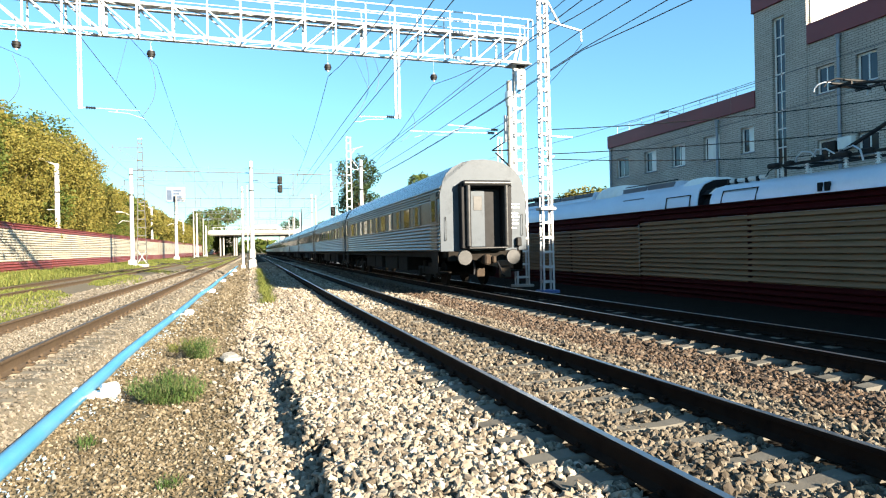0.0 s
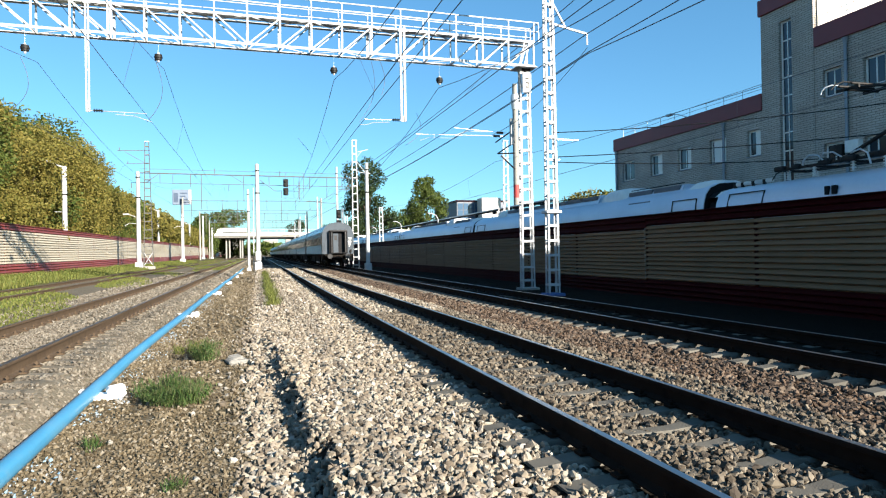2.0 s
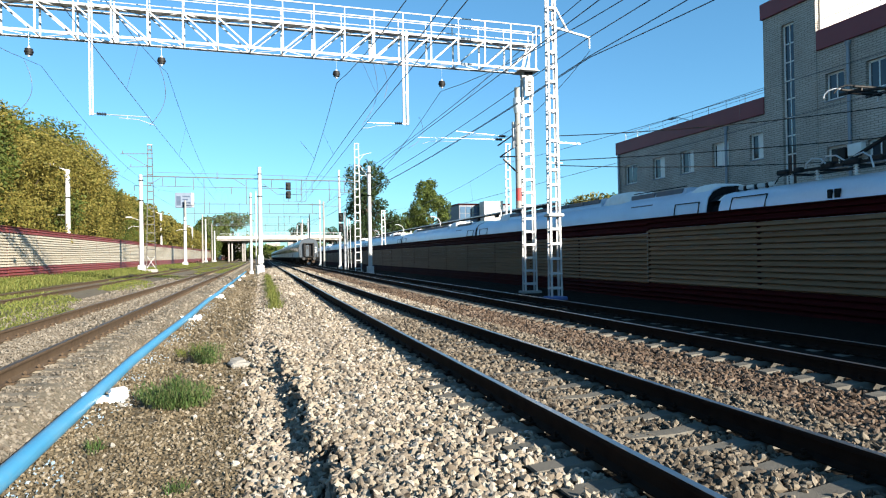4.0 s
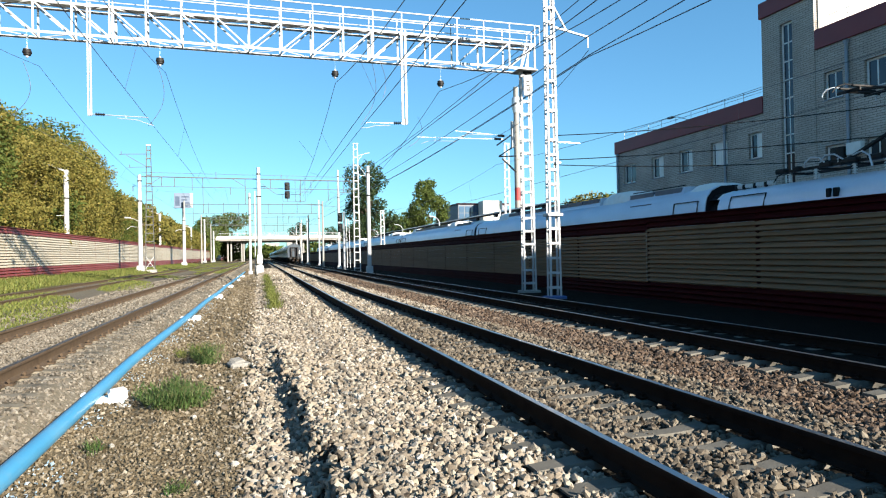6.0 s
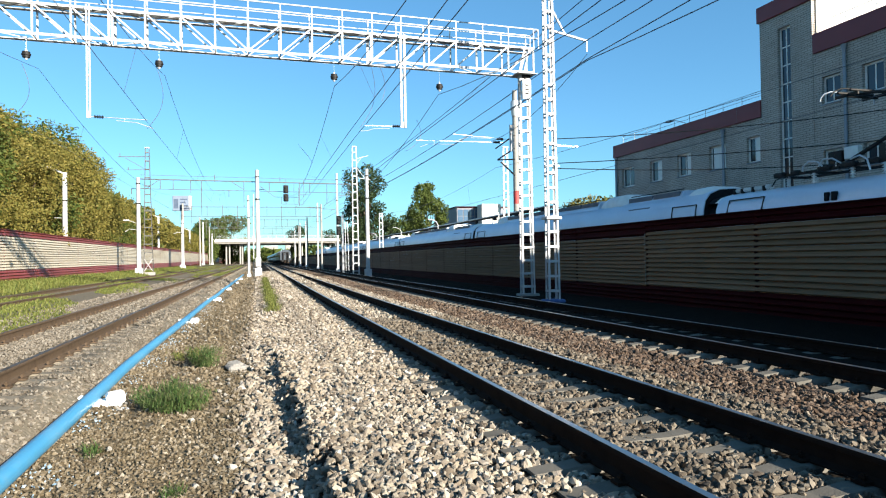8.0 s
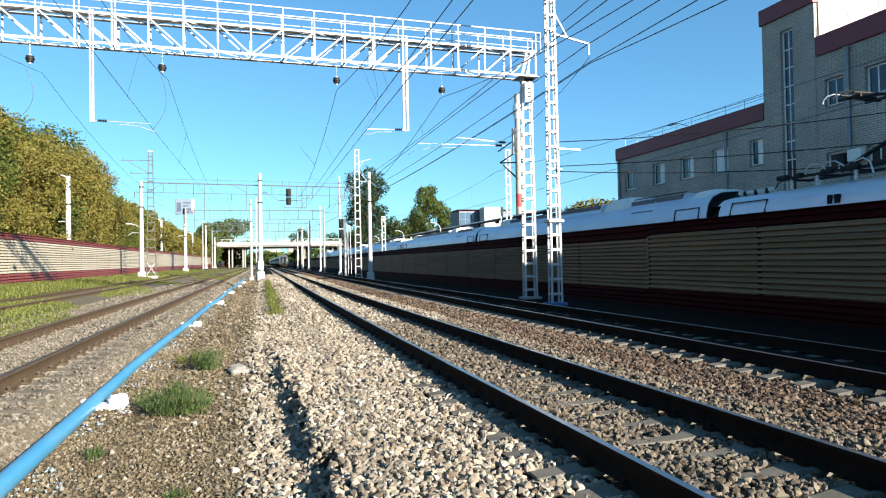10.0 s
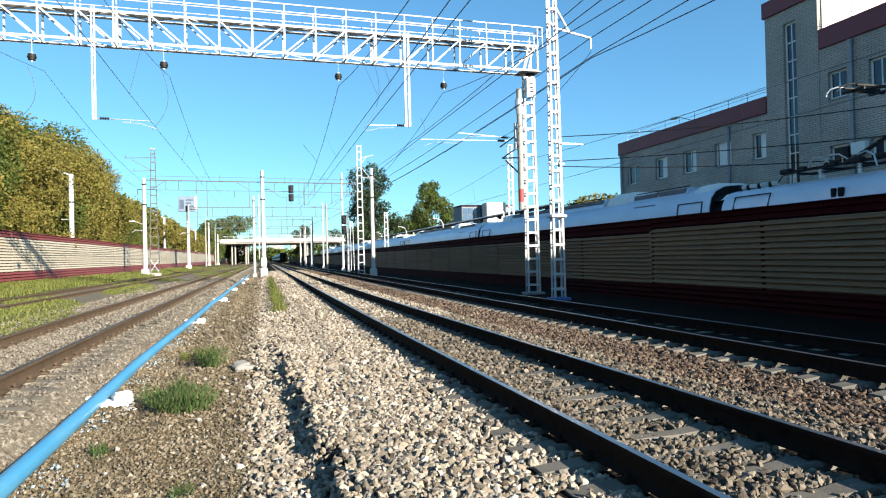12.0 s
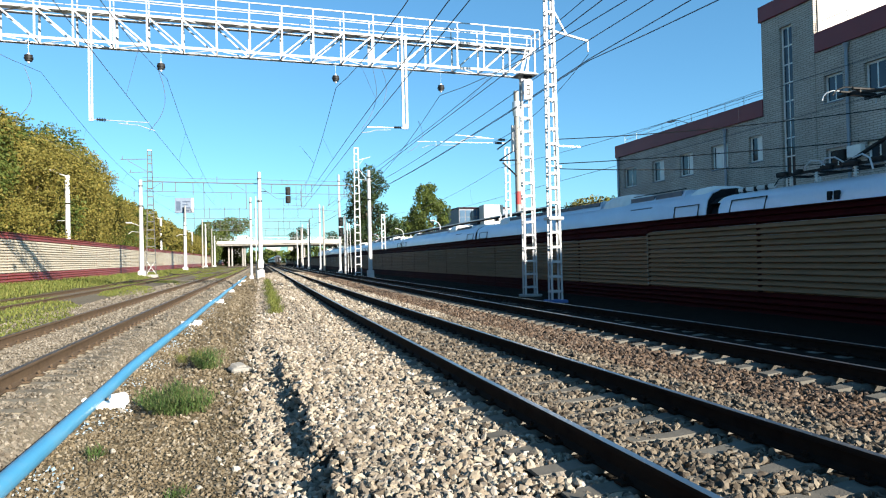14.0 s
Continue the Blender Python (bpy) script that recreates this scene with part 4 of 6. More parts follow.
part("cradle", Geo().bar((-0.5, 0, -0.3), (2.0, 0, -0.3), 0.045, 0.045).bar((0, 0, -0.3), (0, 0, 2.6), 0.04, 0.04).bar((0.9, 0, -0.3), (0.9, 0, 2.3), 0.04, 0.04).bar((2.0, 0, -0.3), (2.0, 0, 2.5), 0.04, 0.04).bar((1.4, 0, -0.3), (1.4, 0, 1.6), 0.04, 0.04).bar((-0.5, 0, -0.3), (-0.5, 0, 0.5), 0.04, 0.04).bar((0.9, 0, 1.1), (2.0, 0, 1.1), 0.04, 0.04), M_GREYSTEEL, sg)

for yy, x0, x1, z in ((125.0, -11.75, 12.6, 11.2), (168.0, -12.0, 13.4, 11.4), (208.0, -12.2, 14.0, 11.2)):
    far_span = thing("cross_span", "thin pale cross span between far masts", "catenary span", "far cross spans")
    part("span_wire", Geo().rod((x0, yy, z), (x1, yy, z), 0.06, 6), M_GREYSTEEL, far_span)
    part("span_wire", Geo().rod((x0, yy, z - 1.7), (x1, yy, z - 1.7), 0.04, 6), M_GREYSTEEL, far_span)
    for k in range(9):
        xx = x0 + 1.5 + k * (x1 - x0 - 2) / 8.6
        part("span_strut", Geo().rod((xx, yy, z - (1.7 if k % 3 else 3.6)), (xx, yy, z + 0.3), 0.045, 6), M_GREYSTEEL, far_span)
    for xx in (x0, x1):
        part("span_post", Geo().rod((xx, yy, -0.5), (xx, yy, z + 0.6), 0.2, 10, 0.15), M_CONCRETE, far_span, smooth=True)

# supports along the barrier, further down the line
lm = lattice_mast(11.95, 78.5, -0.45, 15.4, 0.8, 0.55, "white lattice mast with a bracket along the barrier", pitch=0.95, base_mat=M_CONCRETE)
part("bracket_arm", Geo().bar((0.2, 0, 11.6), (1.9, 0, 11.4), 0.06, 0.06).bar((0.2, 0, 12.9), (1.3, 0, 11.5), 0.05, 0.05).bar((0.2, 0, 13.9), (1.7, 0, 14.3), 0.05, 0.05).bar((0.2, 0, 13.2), (0.9, 0, 14.1), 0.04, 0.04), M_WHITEPAINT, lm)
for i, (x, y, h, r) in enumerate(((11.6, 93, 14.0, 0.18), (11.8, 124, 12.4, 0.17), (12.4, 160, 11, 0.17), (12.8, 185, 12, 0.17), (13.2, 215, 12, 0.17))):
    p = pole(x, y, -0.45, h, r, r * 0.75, "white concrete pole along the barrier", 1.5)
    part("bracket_arm", Geo().bar((0, 0, h * 0.63), (-4.2, 0, h * 0.65), 0.045, 0.045).bar((0, 0, h * 0.75), (-2.5, 0, h * 0.645), 0.03, 0.03), M_GREYSTEEL, p)
s2 = thing("signal_post", "white signal post with two black heads beside the track", "railway signal", at=pose(10.75, 81, -0.45))
part("post", Geo().rod((0, 0, 0), (0, 0, 7.3), 0.16, 10, 0.13), M_WHITEPAINT, s2, smooth=True)
for z in (4.8, 6.1):
    part("signal_head", Geo().block(-0.75, -0.2, -0.2, 0.2, z, z + 1.1, 0.05).rod((-0.47, -0.2, z + 0.75), (-0.47, -0.5, z + 0.75), 0.16, 10).rod((-0.47, -0.2, z + 0.3), (-0.47, -0.5, z + 0.3), 0.16, 10), M_DARK, s2)
part("ladder", Geo().bar((0.35, 0, 0.4), (0.3, 0, 6.5), 0.04, 0.04).bar((0.7, 0, 0.4), (0.6, 0, 6.5), 0.04, 0.04), M_GALV, s2)
lattice_mast(24.8, 62, -0.45, 13.0, 0.62, 0.5, "slim white lattice mast behind the standing train", pitch=0.9, base_mat=M_CONCRETE)
lattice_mast(16.9, 88, -0.45, 8.0, 0.6, 0.5, "white lattice mast behind the barrier", pitch=0.9, base_mat=M_CONCRETE)

# poles along the left barrier
for x, y, h in ((-15.6, 64, 9.0), (-15.6, 123.4, 9.0), (-15.6, 183, 9.2)):
    p = pole(x, y, 0.4, h, 0.2, 0.2, "white square lamp post behind the noise barrier", 0)
    part("lamp_arm", Geo().bar((0, 0, h - 0.1), (-1.1, -0.3, h + 0.35), 0.12, 0.12).block(-1.7, -0.9, -0.5, -0.1, h + 0.3, h + 0.45, 0.04), M_WHITEPAINT, p, "white lamp arm")
    part("crossarm", Geo().bar((-0.8, 0, h * 0.56), (0.1, 0, h * 0.56), 0.05, 0.05), M_GALV, p)
p = pole(-11.75, 124, 0.35, 8.4, 0.3, 0.22, "white concrete pole beside the billboard", 1.5)
part("lamp_arm", Geo().tube([(0, 0, 6.2), (-0.8, 0, 6.3), (-1.4, 0, 6.0)], 0.05, 6), M_WHITEPAINT, p)
for x, y, h in ((-13.1, 195, 12.1), (-12.4, 225, 10)):
    p = pole(x, y, 0.3, h, 0.3, 0.2, "white concrete catenary pole by the side tracks", 1.5)
g = thing("distant_gantry", "pale lattice gantry across the tracks near the bridge", "gantry")
for z in (11.0, 12.4):
    part("chord", Geo().bar((-13.1, 195, z), (-0.5, 195, z), 0.08, 0.08), M_GREYSTEEL, g)
for i in range(9):
    part("diagonal", Geo().bar((-13.1 + i * 1.4, 195, 11.0 if i % 2 else 12.4), (-11.7 + i * 1.4, 195, 12.4 if i % 2 else 11.0), 0.055, 0.055), M_GREYSTEEL, g)
bb = thing("billboard", "pale blue-grey billboard on a pole beside the tracks", "billboard", at=pose(-11.95, 126, 0.35))
part("post", Geo().rod((0, 0, 0), (0, 0, 10.3), 0.24, 12), M_GALV, bb, smooth=True)
part("panel", Geo().block(-1.55, 1.15, -0.35, 0.35, 10.2, 12.9, 0.05), mat("billboard_sheet", [(0.10, 0.135, 0.19), (0.13, 0.165, 0.225)], 0.4, 0.6), bb)
part("side_panel", Geo().block(1.15, 1.6, -0.3, 0.3, 10.3, 12.9, 0.04), M_WHITEPAINT, bb)
g = Geo()
for i, w in enumerate((1.8, 1.3, 1.9, 1.5)):
    g.box(-0.3, -0.3 + w * 0.7, -0.36, -0.352, 12.1 - i * 0.55, 12.35 - i * 0.55)
g.box(-1.35, -0.6, -0.36, -0.352, 10.6, 12.3)
part("lettering_bar", g, mat("billboard_ink", [(0.03, 0.05, 0.09), (0.05, 0.075, 0.12)], 2, 0.7), bb)


# ---- depot building ----
def brick_wall_mat():
    m = bpy.data.materials.new("grey_beige_brick_cladding")
    m.use_nodes = True
    n, l = m.node_tree.nodes, m.node_tree.links
    bsdf = n["Principled BSDF"]
    co = n.new("ShaderNodeTexCoord")
    sep, com = n.new("ShaderNodeSeparateXYZ"), n.new("ShaderNodeCombineXYZ")
    add = n.new("ShaderNodeMath")
    l.new(co.outputs["Object"], sep.inputs[0])
    l.new(sep.outputs[0], add.inputs[0])
    l.new(sep.outputs[1], add.inputs[1])
    l.new(add.outputs[0], com.inputs[0])
    l.new(sep.outputs[2], com.inputs[1])
    br = n.new("ShaderNodeTexBrick")
    br.inputs["Scale"].default_value = 1.0
    br.inputs["Brick Width"].default_value, br.inputs["Row Height"].default_value, br.inputs["Mortar Size"].default_value = 0.42, 0.12, 0.011
    br.inputs["Color1"].default_value, br.inputs["Color2"].default_value, br.inputs["Mortar"].default_value = (0.49, 0.43, 0.375, 1), (0.57, 0.505, 0.445, 1), (0.16, 0.14, 0.12, 1)
    l.new(com.outputs[0], br.inputs[0])
    no = n.new("ShaderNodeTexNoise")
    no.inputs["Scale"].default_value, no.inputs["Detail"].default_value = 0.5, 6
    l.new(co.outputs["Object"], no.inputs[0])
    mx = n.new("ShaderNodeMix")
    mx.data_type, mx.blend_type = "RGBA", "MULTIPLY"
    mx.inputs[0].default_value = 0.5
    l.new(br.outputs[0], mx.inputs[6])
    l.new(no.outputs[0], mx.inputs[7])
    l.new(mx.outputs[2], bsdf.inputs["Base Color"])
    bsdf.inputs["Roughness"].default_value = 0.85
    b = n.new("ShaderNodeBump")
    b.invert = True
    b.inputs["Distance"].default_value = 0.02
    l.new(br.outputs["Fac"], b.inputs["Height"])
    l.new(b.outputs[0], bsdf.inputs["Normal"])
    return m


M_CLAD = brick_wall_mat()
M_PARAPET = mat("maroon_parapet_sheet", [(0.1357, 0.0148, 0.02), (0.1836, 0.0218, 0.027)], 0.6, 0.55, bump=0.001, bump_scale=20)
M_WINFRAME = mat("white_window_frame", [(0.62, 0.62, 0.6), (0.74, 0.74, 0.72)], 3, 0.5)
M_WINGLASS = glass_mat("window_glass", (0.018, 0.026, 0.04), 0.03)
M_BLIND = mat("pale_blind", [(0.70, 0.70, 0.66), (0.82, 0.82, 0.78)], 2, 0.9)
M_DRAIN = mat("grey_blue_drainpipe", [(0.1897, 0.2175, 0.2575), (0.2445, 0.2714, 0.3123)], 3, 0.5, 0.3)
M_PLASTER = mat("cream_plaster", [(0.502, 0.475, 0.4211), (0.5698, 0.5429, 0.4889)], 0.7, 0.8, bump=0.002, bump_scale=30)

depot = thing("depot_building", "grey-beige clad depot building with maroon parapets and white windows", "building")
BXF = 29.0


def facade(y0, y1, z0, z1, holes, x, name="wall"):
    """A wall across y with real openings; holes: (y0, y1, z0, z1)."""
    ys = sorted({y0, y1, *[h[0] for h in holes], *[h[1] for h in holes]})
    zs = sorted({z0, z1, *[h[2] for h in holes], *[h[3] for h in holes]})
    g = Geo()
    for a, b in zip(ys, ys[1:]):
        for c, d in zip(zs, zs[1:]):
            my, mz = (a + b) / 2, (c + d) / 2
            if not any(h[0] < my < h[1] and h[2] < mz < h[3] for h in holes):
                g.add([(x, a, c), (x, b, c), (x, b, d), (x, a, d)], [(0, 1, 2, 3)])
    for a, b, c, d in holes:
        t = x + 0.3
        for q in ([(x, a, c), (t, a, c), (t, a, d), (x, a, d)], [(x, b, c), (t, b, c), (t, b, d), (x, b, d)], [(x, a, c), (x, b, c), (t, b, c), (t, a, c)], [(x, a, d), (x, b, d), (t, b, d), (t, a, d)]):
            g.add(q, [(0, 1, 2, 3)])
    # the back of the wall closes the block
    g.add([(x, y0, z0), (x, y1, z0), (x, y1, z1), (x, y0, z1), (x + 16, y0, z0), (x + 16, y1, z0), (x + 16, y1, z1), (x + 16, y0, z1)], [(4, 5, 6, 7), (0, 4, 7, 3), (1, 5, 6, 2), (3, 7, 6, 2), (0, 1, 5, 4)])
    return part(name, g, M_CLAD, depot)


def window(y0, y1, z0, z1, x, blind=0.0, sashes=2, rows=1):
    w = part("window", Geo().box(x + 0.17, x + 0.22, y0, y0 + 0.07, z0, z1).box(x + 0.17, x + 0.22, y1 - 0.07, y1, z0, z1).box(x + 0.17, x + 0.22, y0, y1, z0, z0 + 0.07).box(x + 0.17, x + 0.22, y0, y1, z1 - 0.07, z1), M_WINFRAME, depot, "white framed window")
    for i in range(sashes):
        a, b = y0 + 0.07 + (y1 - y0 - 0.14) * i / sashes, y0 + 0.07 + (y1 - y0 - 0.14) * (i + 1) / sashes
        for k in range(rows):
            c, d = z0 + 0.07 + (z1 - z0 - 0.14) * k / rows, z0 + 0.07 + (z1 - z0 - 0.14) * (k + 1) / rows
            part("pane", Geo().box(x + 0.2, x + 0.208, a + 0.02, b - 0.02, c + 0.02, d - 0.02), M_WINGLASS, w)
            part("sash", Geo().box(x + 0.18, x + 0.215, a, a + 0.035, c, d).box(x + 0.18, x + 0.215, b - 0.035, b, c, d).box(x + 0.18, x + 0.215, a, b, c, c + 0.035).box(x + 0.18, x + 0.215, a, b, d - 0.035, d), M_WINFRAME, w)
    if blind:
        part("blind", Geo().box(x + 0.189, x + 0.197, y0 + 0.1, y0 + 0.1 + (y1 - y0) * blind, z0 + 0.1, z1 - 0.1), M_BLIND, w, "pale drawn blind")
    part("sill", Geo().block(x - 0.06, x + 0.18, y0 - 0.05, y1 + 0.05, z0 - 0.05, z0, 0.01), M_DRAIN, w)
    return w


W1 = [(45.35, 47.1), (41.7, 43.2), (38.4, 39.9), (34.95, 36.5), (32.0, 33.1)]
facade(31.8, 48.2, -0.5, 10.3, [(a, b, 6.8, 8.36) for a, b in W1], BXF)
for (a, b), bl in zip(W1, (0.0, 0.45, 0.35, 0.8, 0.4)):
    window(a, b, 6.8, 8.36, BXF, bl)
STRIP = (29.54, 30.43, 4.6, 14.1)
facade(28.06, 31.8, -0.5, 15.7, [STRIP], BXF - 0.04)
window(*STRIP, BXF - 0.04, 0, 2, 9)
RW = [(a, a + 1.15, z, z + h) for a in (26.4, 24.0, 20.6, 17.2, 13.8) for z, h in ((9.12, 1.45), (5.6, 1.1))]
facade(12, 28.06, -0.5, 12.9, RW, BXF)
# Unseen wings, added with heights chosen for the shade they cast.
facade(-2, 12, -0.5, 12.9, [], BXF)
facade(-10, -2, -0.5, 13.7, [], BXF)
facade(-75, -10, -0.5, 15.0, [], BXF)
for a, b, c, d in RW:
    window(a, b, c, d, BXF, 0.0)
for y0, y1, z0, z1, x in ((31.8, 48.26, 9.38, 10.38, BXF - 0.12), (28.0, 31.9, 14.88, 15.8, BXF - 0.18), (-2, 28.0, 11.93, 12.98, BXF - 0.12), (-10, -2, 12.7, 13.75, BXF - 0.12), (-75, -10, 14.0, 15.08, BXF - 0.12)):
    part("parapet", Geo().block(x, BXF + 0.35, y0, y1, z0, z1, 0.02), M_PARAPET, depot, "dark maroon parapet")
part("parapet", Geo().block(BXF + 0.35, BXF + 16.2, 31.6, 31.9, 14.88, 15.8, 0.02).block(BXF + 0.35, BXF + 16.2, 48.0, 48.26, 9.38, 10.38, 0.02), M_PARAPET, depot)
part("stair_tower_side", Geo().box(BXF + 0.2, BXF + 16, 27.98, 28.03, 12.9, 15.65), M_PLASTER, depot, "cream plaster wall")
part("parapet", Geo().block(BXF + 5.3, BXF + 16, 27.85, 28.05, 14.5, 15.85, 0.02), M_PARAPET, depot)
for y, z in ((47.8, 9.4), (35.05, 9.3), (26.04, 11.9)):
    g = Geo().rod((BXF - 0.12, y, -0.4), (BXF - 0.12, y, z - 0.35), 0.085, 10).rod((BXF - 0.12, y, z - 0.35), (BXF - 0.12, y, z - 0.05), 0.09, 10, 0.16)
    part("drainpipe", g, M_DRAIN, depot, "grey-blue drainpipe", smooth=True)
part("air_conditioner", Geo().block(BXF - 0.36, BXF - 0.02, 25.2, 26.0, 6.0, 6.6, 0.03), M_WINFRAME, depot, "white air conditioner box")
part("air_conditioner", Geo().block(BXF - 0.34, BXF - 0.02, 26.15, 26.6, 5.95, 6.5, 0.03), M_DARK, depot)


def roof_rail(y0, y1, z, x):
    r = part("roof_railing", Geo().rod((x, y0, z + 0.62), (x, y1, z + 0.62), 0.02, 6).rod((x, y0, z + 0.34), (x, y1, z + 0.34), 0.015, 6), M_GALV, depot)
    n = int((y1 - y0) / 1.6)
    for i in range(n + 1):
        y = y0 + (y1 - y0) * i / n
        part("railing_post", Geo().rod((x, y, z), (x, y, z + 0.64), 0.02, 6), M_GALV, r)


roof_rail(31.95, 47.2, 10.38, BXF + 0.2)
roof_rail(12.5, 27.9, 12.98, BXF + 0.2)
part("flood_light", Geo().tube([(BXF - 0.1, 38.6, 10.35), (BXF - 0.5, 39.2, 10.65), (BXF - 0.6, 39.6, 10.72)], 0.03, 6).block(BXF - 0.8, BXF - 0.5, 39.5, 40.1, 10.65, 10.78, 0.03), M_GALV, depot)

# ---- standing electric train behind the barrier ----
M_EMU = mat("silver_white_train_paint", [(0.42, 0.49, 0.59), (0.53, 0.60, 0.69)], 0.5, 0.35, 0.25, bump_scale=8)
M_EMUDARK = mat("dark_train_seal", [(0.006, 0.007, 0.009), (0.014, 0.015, 0.018)], 4, 0.7, spec=0.1)
M_GRILLE = mat("grey_roof_grille", [(0.0818, 0.0948, 0.1218), (0.1357, 0.1496, 0.1766)], 3, 0.6, 0.3)
XE = 20.3


def emu_car(y0, y1, low):
    c = thing("electric_train_car", "white electric train car standing behind the noise barrier", "train car", "cars of the standing electric train")
    if low:
        sec = [(1.6, 0.9), (1.6, 2.9), (1.55, 3.25), (1.42, 3.55), (1.1, 3.78), (0.6, 3.9), (0, 3.94)]
    else:
        sec = [(1.6, 0.9), (1.6, 2.9), (1.56, 3.3), (1.46, 3.7), (1.22, 4.0), (0.75, 4.2), (0, 4.26)]
    ring = [(XE + a, b) for a, b in sec] + [(XE - a, b) for a, b in sec[::-1][1:]]
    part("body", Geo().extrude(ring, y0, y1), M_EMU, c, smooth=True)
    inner = [(XE + (a - XE) * 0.975, 0.95 + (b - 0.9) * 0.975) for a, b in ring]
    cap = [(a, b) for a, b in sec if b >= 3.5]
    hood = [(XE + a * 0.97, b * 0.99) for a, b in cap] + [(XE - a * 0.97, b * 0.99) for a, b in cap[::-1][1:]]
    # Black hood and end panel: the gap's shade is put into the colour.
    part("gangway_hood", Geo().extrude(hood, y1, y1 + 0.75), M_EMUDARK, c, smooth=True)
    part("hood_rim", Geo().extrude([(XE + (a - XE) * 1.012, 3.5 + (b - 3.5) * 1.03) for a, b in hood], y1 + 0.08, y1 + 0.26), M_WINFRAME, c, "white curved rim", smooth=True)
    part("end_panel", Geo().extrude(inner, y0 - 0.03, y0 - 0.004), M_EMUDARK, c, "black panel for the shaded gap between cars")
    small = [(XE + a * 0.86, 0.9 + (b - 0.9) * 0.9) for a, b in sec]
    small += [(2 * XE - a, b) for a, b in small[::-1][1:]]
    part("gangway", Geo().extrude(small, y1, y1 + 0.85), M_EMUDARK, c, "dark concertina gangway")
    part("bogie", Geo().block(XE - 1.2, XE + 1.2, y0 + 2, y0 + 5, 0.0, 0.9, 0.05).block(XE - 1.2, XE + 1.2, y1 - 5, y1 - 2, 0.0, 0.9, 0.05), M_RUST, c)

    def hatch(ya, yb, za, zb):
        g = Geo()
        p = lambda z: XE - float(np.interp(z, [b for _, b in sec], [a for a, _ in sec])) - 0.012
        pts = [(p(za), ya, za), (p(zb), ya, zb), (p(zb), yb, zb), (p(za), yb, za)]
        for i in range(4):
            g.bar(pts[i], pts[(i + 1) % 4], 0.07, 0.03)
        part("hatch_outline", g, M_EMUDARK, c)

    hatch(y1 - 2.6, y1 - 0.7, 3.05, 3.55)
    hatch(y0 + 0.5, y0 + 2.2, 3.05, 3.55)
    if low:
        part("vent", Geo().block(XE - 1.63, XE - 1.5, 17.3, 17.5, 3.12, 3.42, 0.02), M_EMUDARK, c)
        part("vent", Geo().block(XE - 1.63, XE - 1.5, 17.62, 17.78, 3.12, 3.42, 0.02), M_EMUDARK, c)
    else:
        for a, b, top, ramp in ((y0 + 0.3, y0 + 1.8, 4.38, 0.6), (y0 + 6.9, y0 + 9.6, 4.66, 0.9), (y1 - 6.5, y1 - 4.2, 4.6, 0.8)):
            prof = [(XE - 1.22, 3.98), (XE - 1.1, top - 0.26), (XE - 0.92, top - 0.07), (XE - 0.6, top), (XE + 0.6, top), (XE + 0.92, top - 0.07), (XE + 1.1, top - 0.26), (XE + 1.22, 3.98)]
            g = Geo().extrude(prof, a + ramp * 0.4, b - ramp)
            n = len(prof)
            for ya, yb in ((a + ramp * 0.4, a), (b - ramp, b)):
                mid = [(XE + (x - XE) * 0.97, ya + (yb - ya) * 0.6, 3.98 + (z - 3.98) * 0.78) for x, z in prof]
                low_ring = [(XE + (x - XE) * 0.9, yb, 3.98 + (z - 3.98) * 0.3) for x, z in prof]
                g.add([(x, ya, z) for x, z in prof] + mid + low_ring, [(k * n + i, k * n + i + 1, (k + 1) * n + i + 1, (k + 1) * n + i) for k in (0, 1) for i in range(n - 1)])
            part("roof_fairing", g, M_WINFRAME, c, "white rounded air conditioning fairing", smooth=True)
        for a, b, top in ((y0 + 2.0, y0 + 6.6, 4.36), (y0 + 9.6, y1 - 6.6, 4.5)):
            prof = [(XE - 1.2, 3.98), (XE - 1.02, top - 0.05), (XE - 0.85, top), (XE + 0.85, top), (XE + 1.02, top - 0.05), (XE + 1.2, 3.98)]
            part("roof_plinth", Geo().extrude(prof, a, b), M_EMU, c, smooth=True)
            n = max(2, int((b - a) / 1.9))
            for i in range(n):
                yy = a + 0.2 + i * (b - a - 0.2) / n
                part("grille", Geo().block(XE - 1.15, XE - 0.98, yy, yy + (b - a - 0.2) / n - 0.14, top - 0.26, top - 0.04, 0.01, ), M_GRILLE, c)
            part("roof_rail", Geo().rod((XE - 0.95, a + 0.1, top + 0.07), (XE - 0.95, b - 0.1, top + 0.07), 0.025, 6), M_EMUDARK, c)
        for i in range(2):
            part("lettering_bar", Geo().block(XE - 1.47, XE - 1.43, y0 + 4.1 + i * 0.25, y0 + 6.0, 3.66 - i * 0.12, 3.72 - i * 0.12, 0.003), M_GRILLE, c)
    return c


emu_car(-1.5, 23.25, True)
emu_car(24.05, 54.4, False)
emu_car(54.95, 84.9, False)
emu_car(85.45, 115, False)
emu_car(115.5, 145, False)
emu_car(145.5, 175, False)
emu_car(175.5, 205, False)

pan = thing("pantograph", "dark folded pantograph with pale insulators on the train roof", "pantograph", at=pose(XE, 18.35, 3.9))
for x in (-0.7, 0.7):
    part("base_beam", Geo().bar((x, -2.4, 0.42), (x, 2.5, 0.42), 0.09, 0.10), M_DARK, pan)
for y in (-2.3, -0.4, 1.0, 2.45):
    part("base_beam", Geo().bar((-0.78, y, 0.42), (0.78, y, 0.42), 0.09, 0.09), M_DARK, pan)
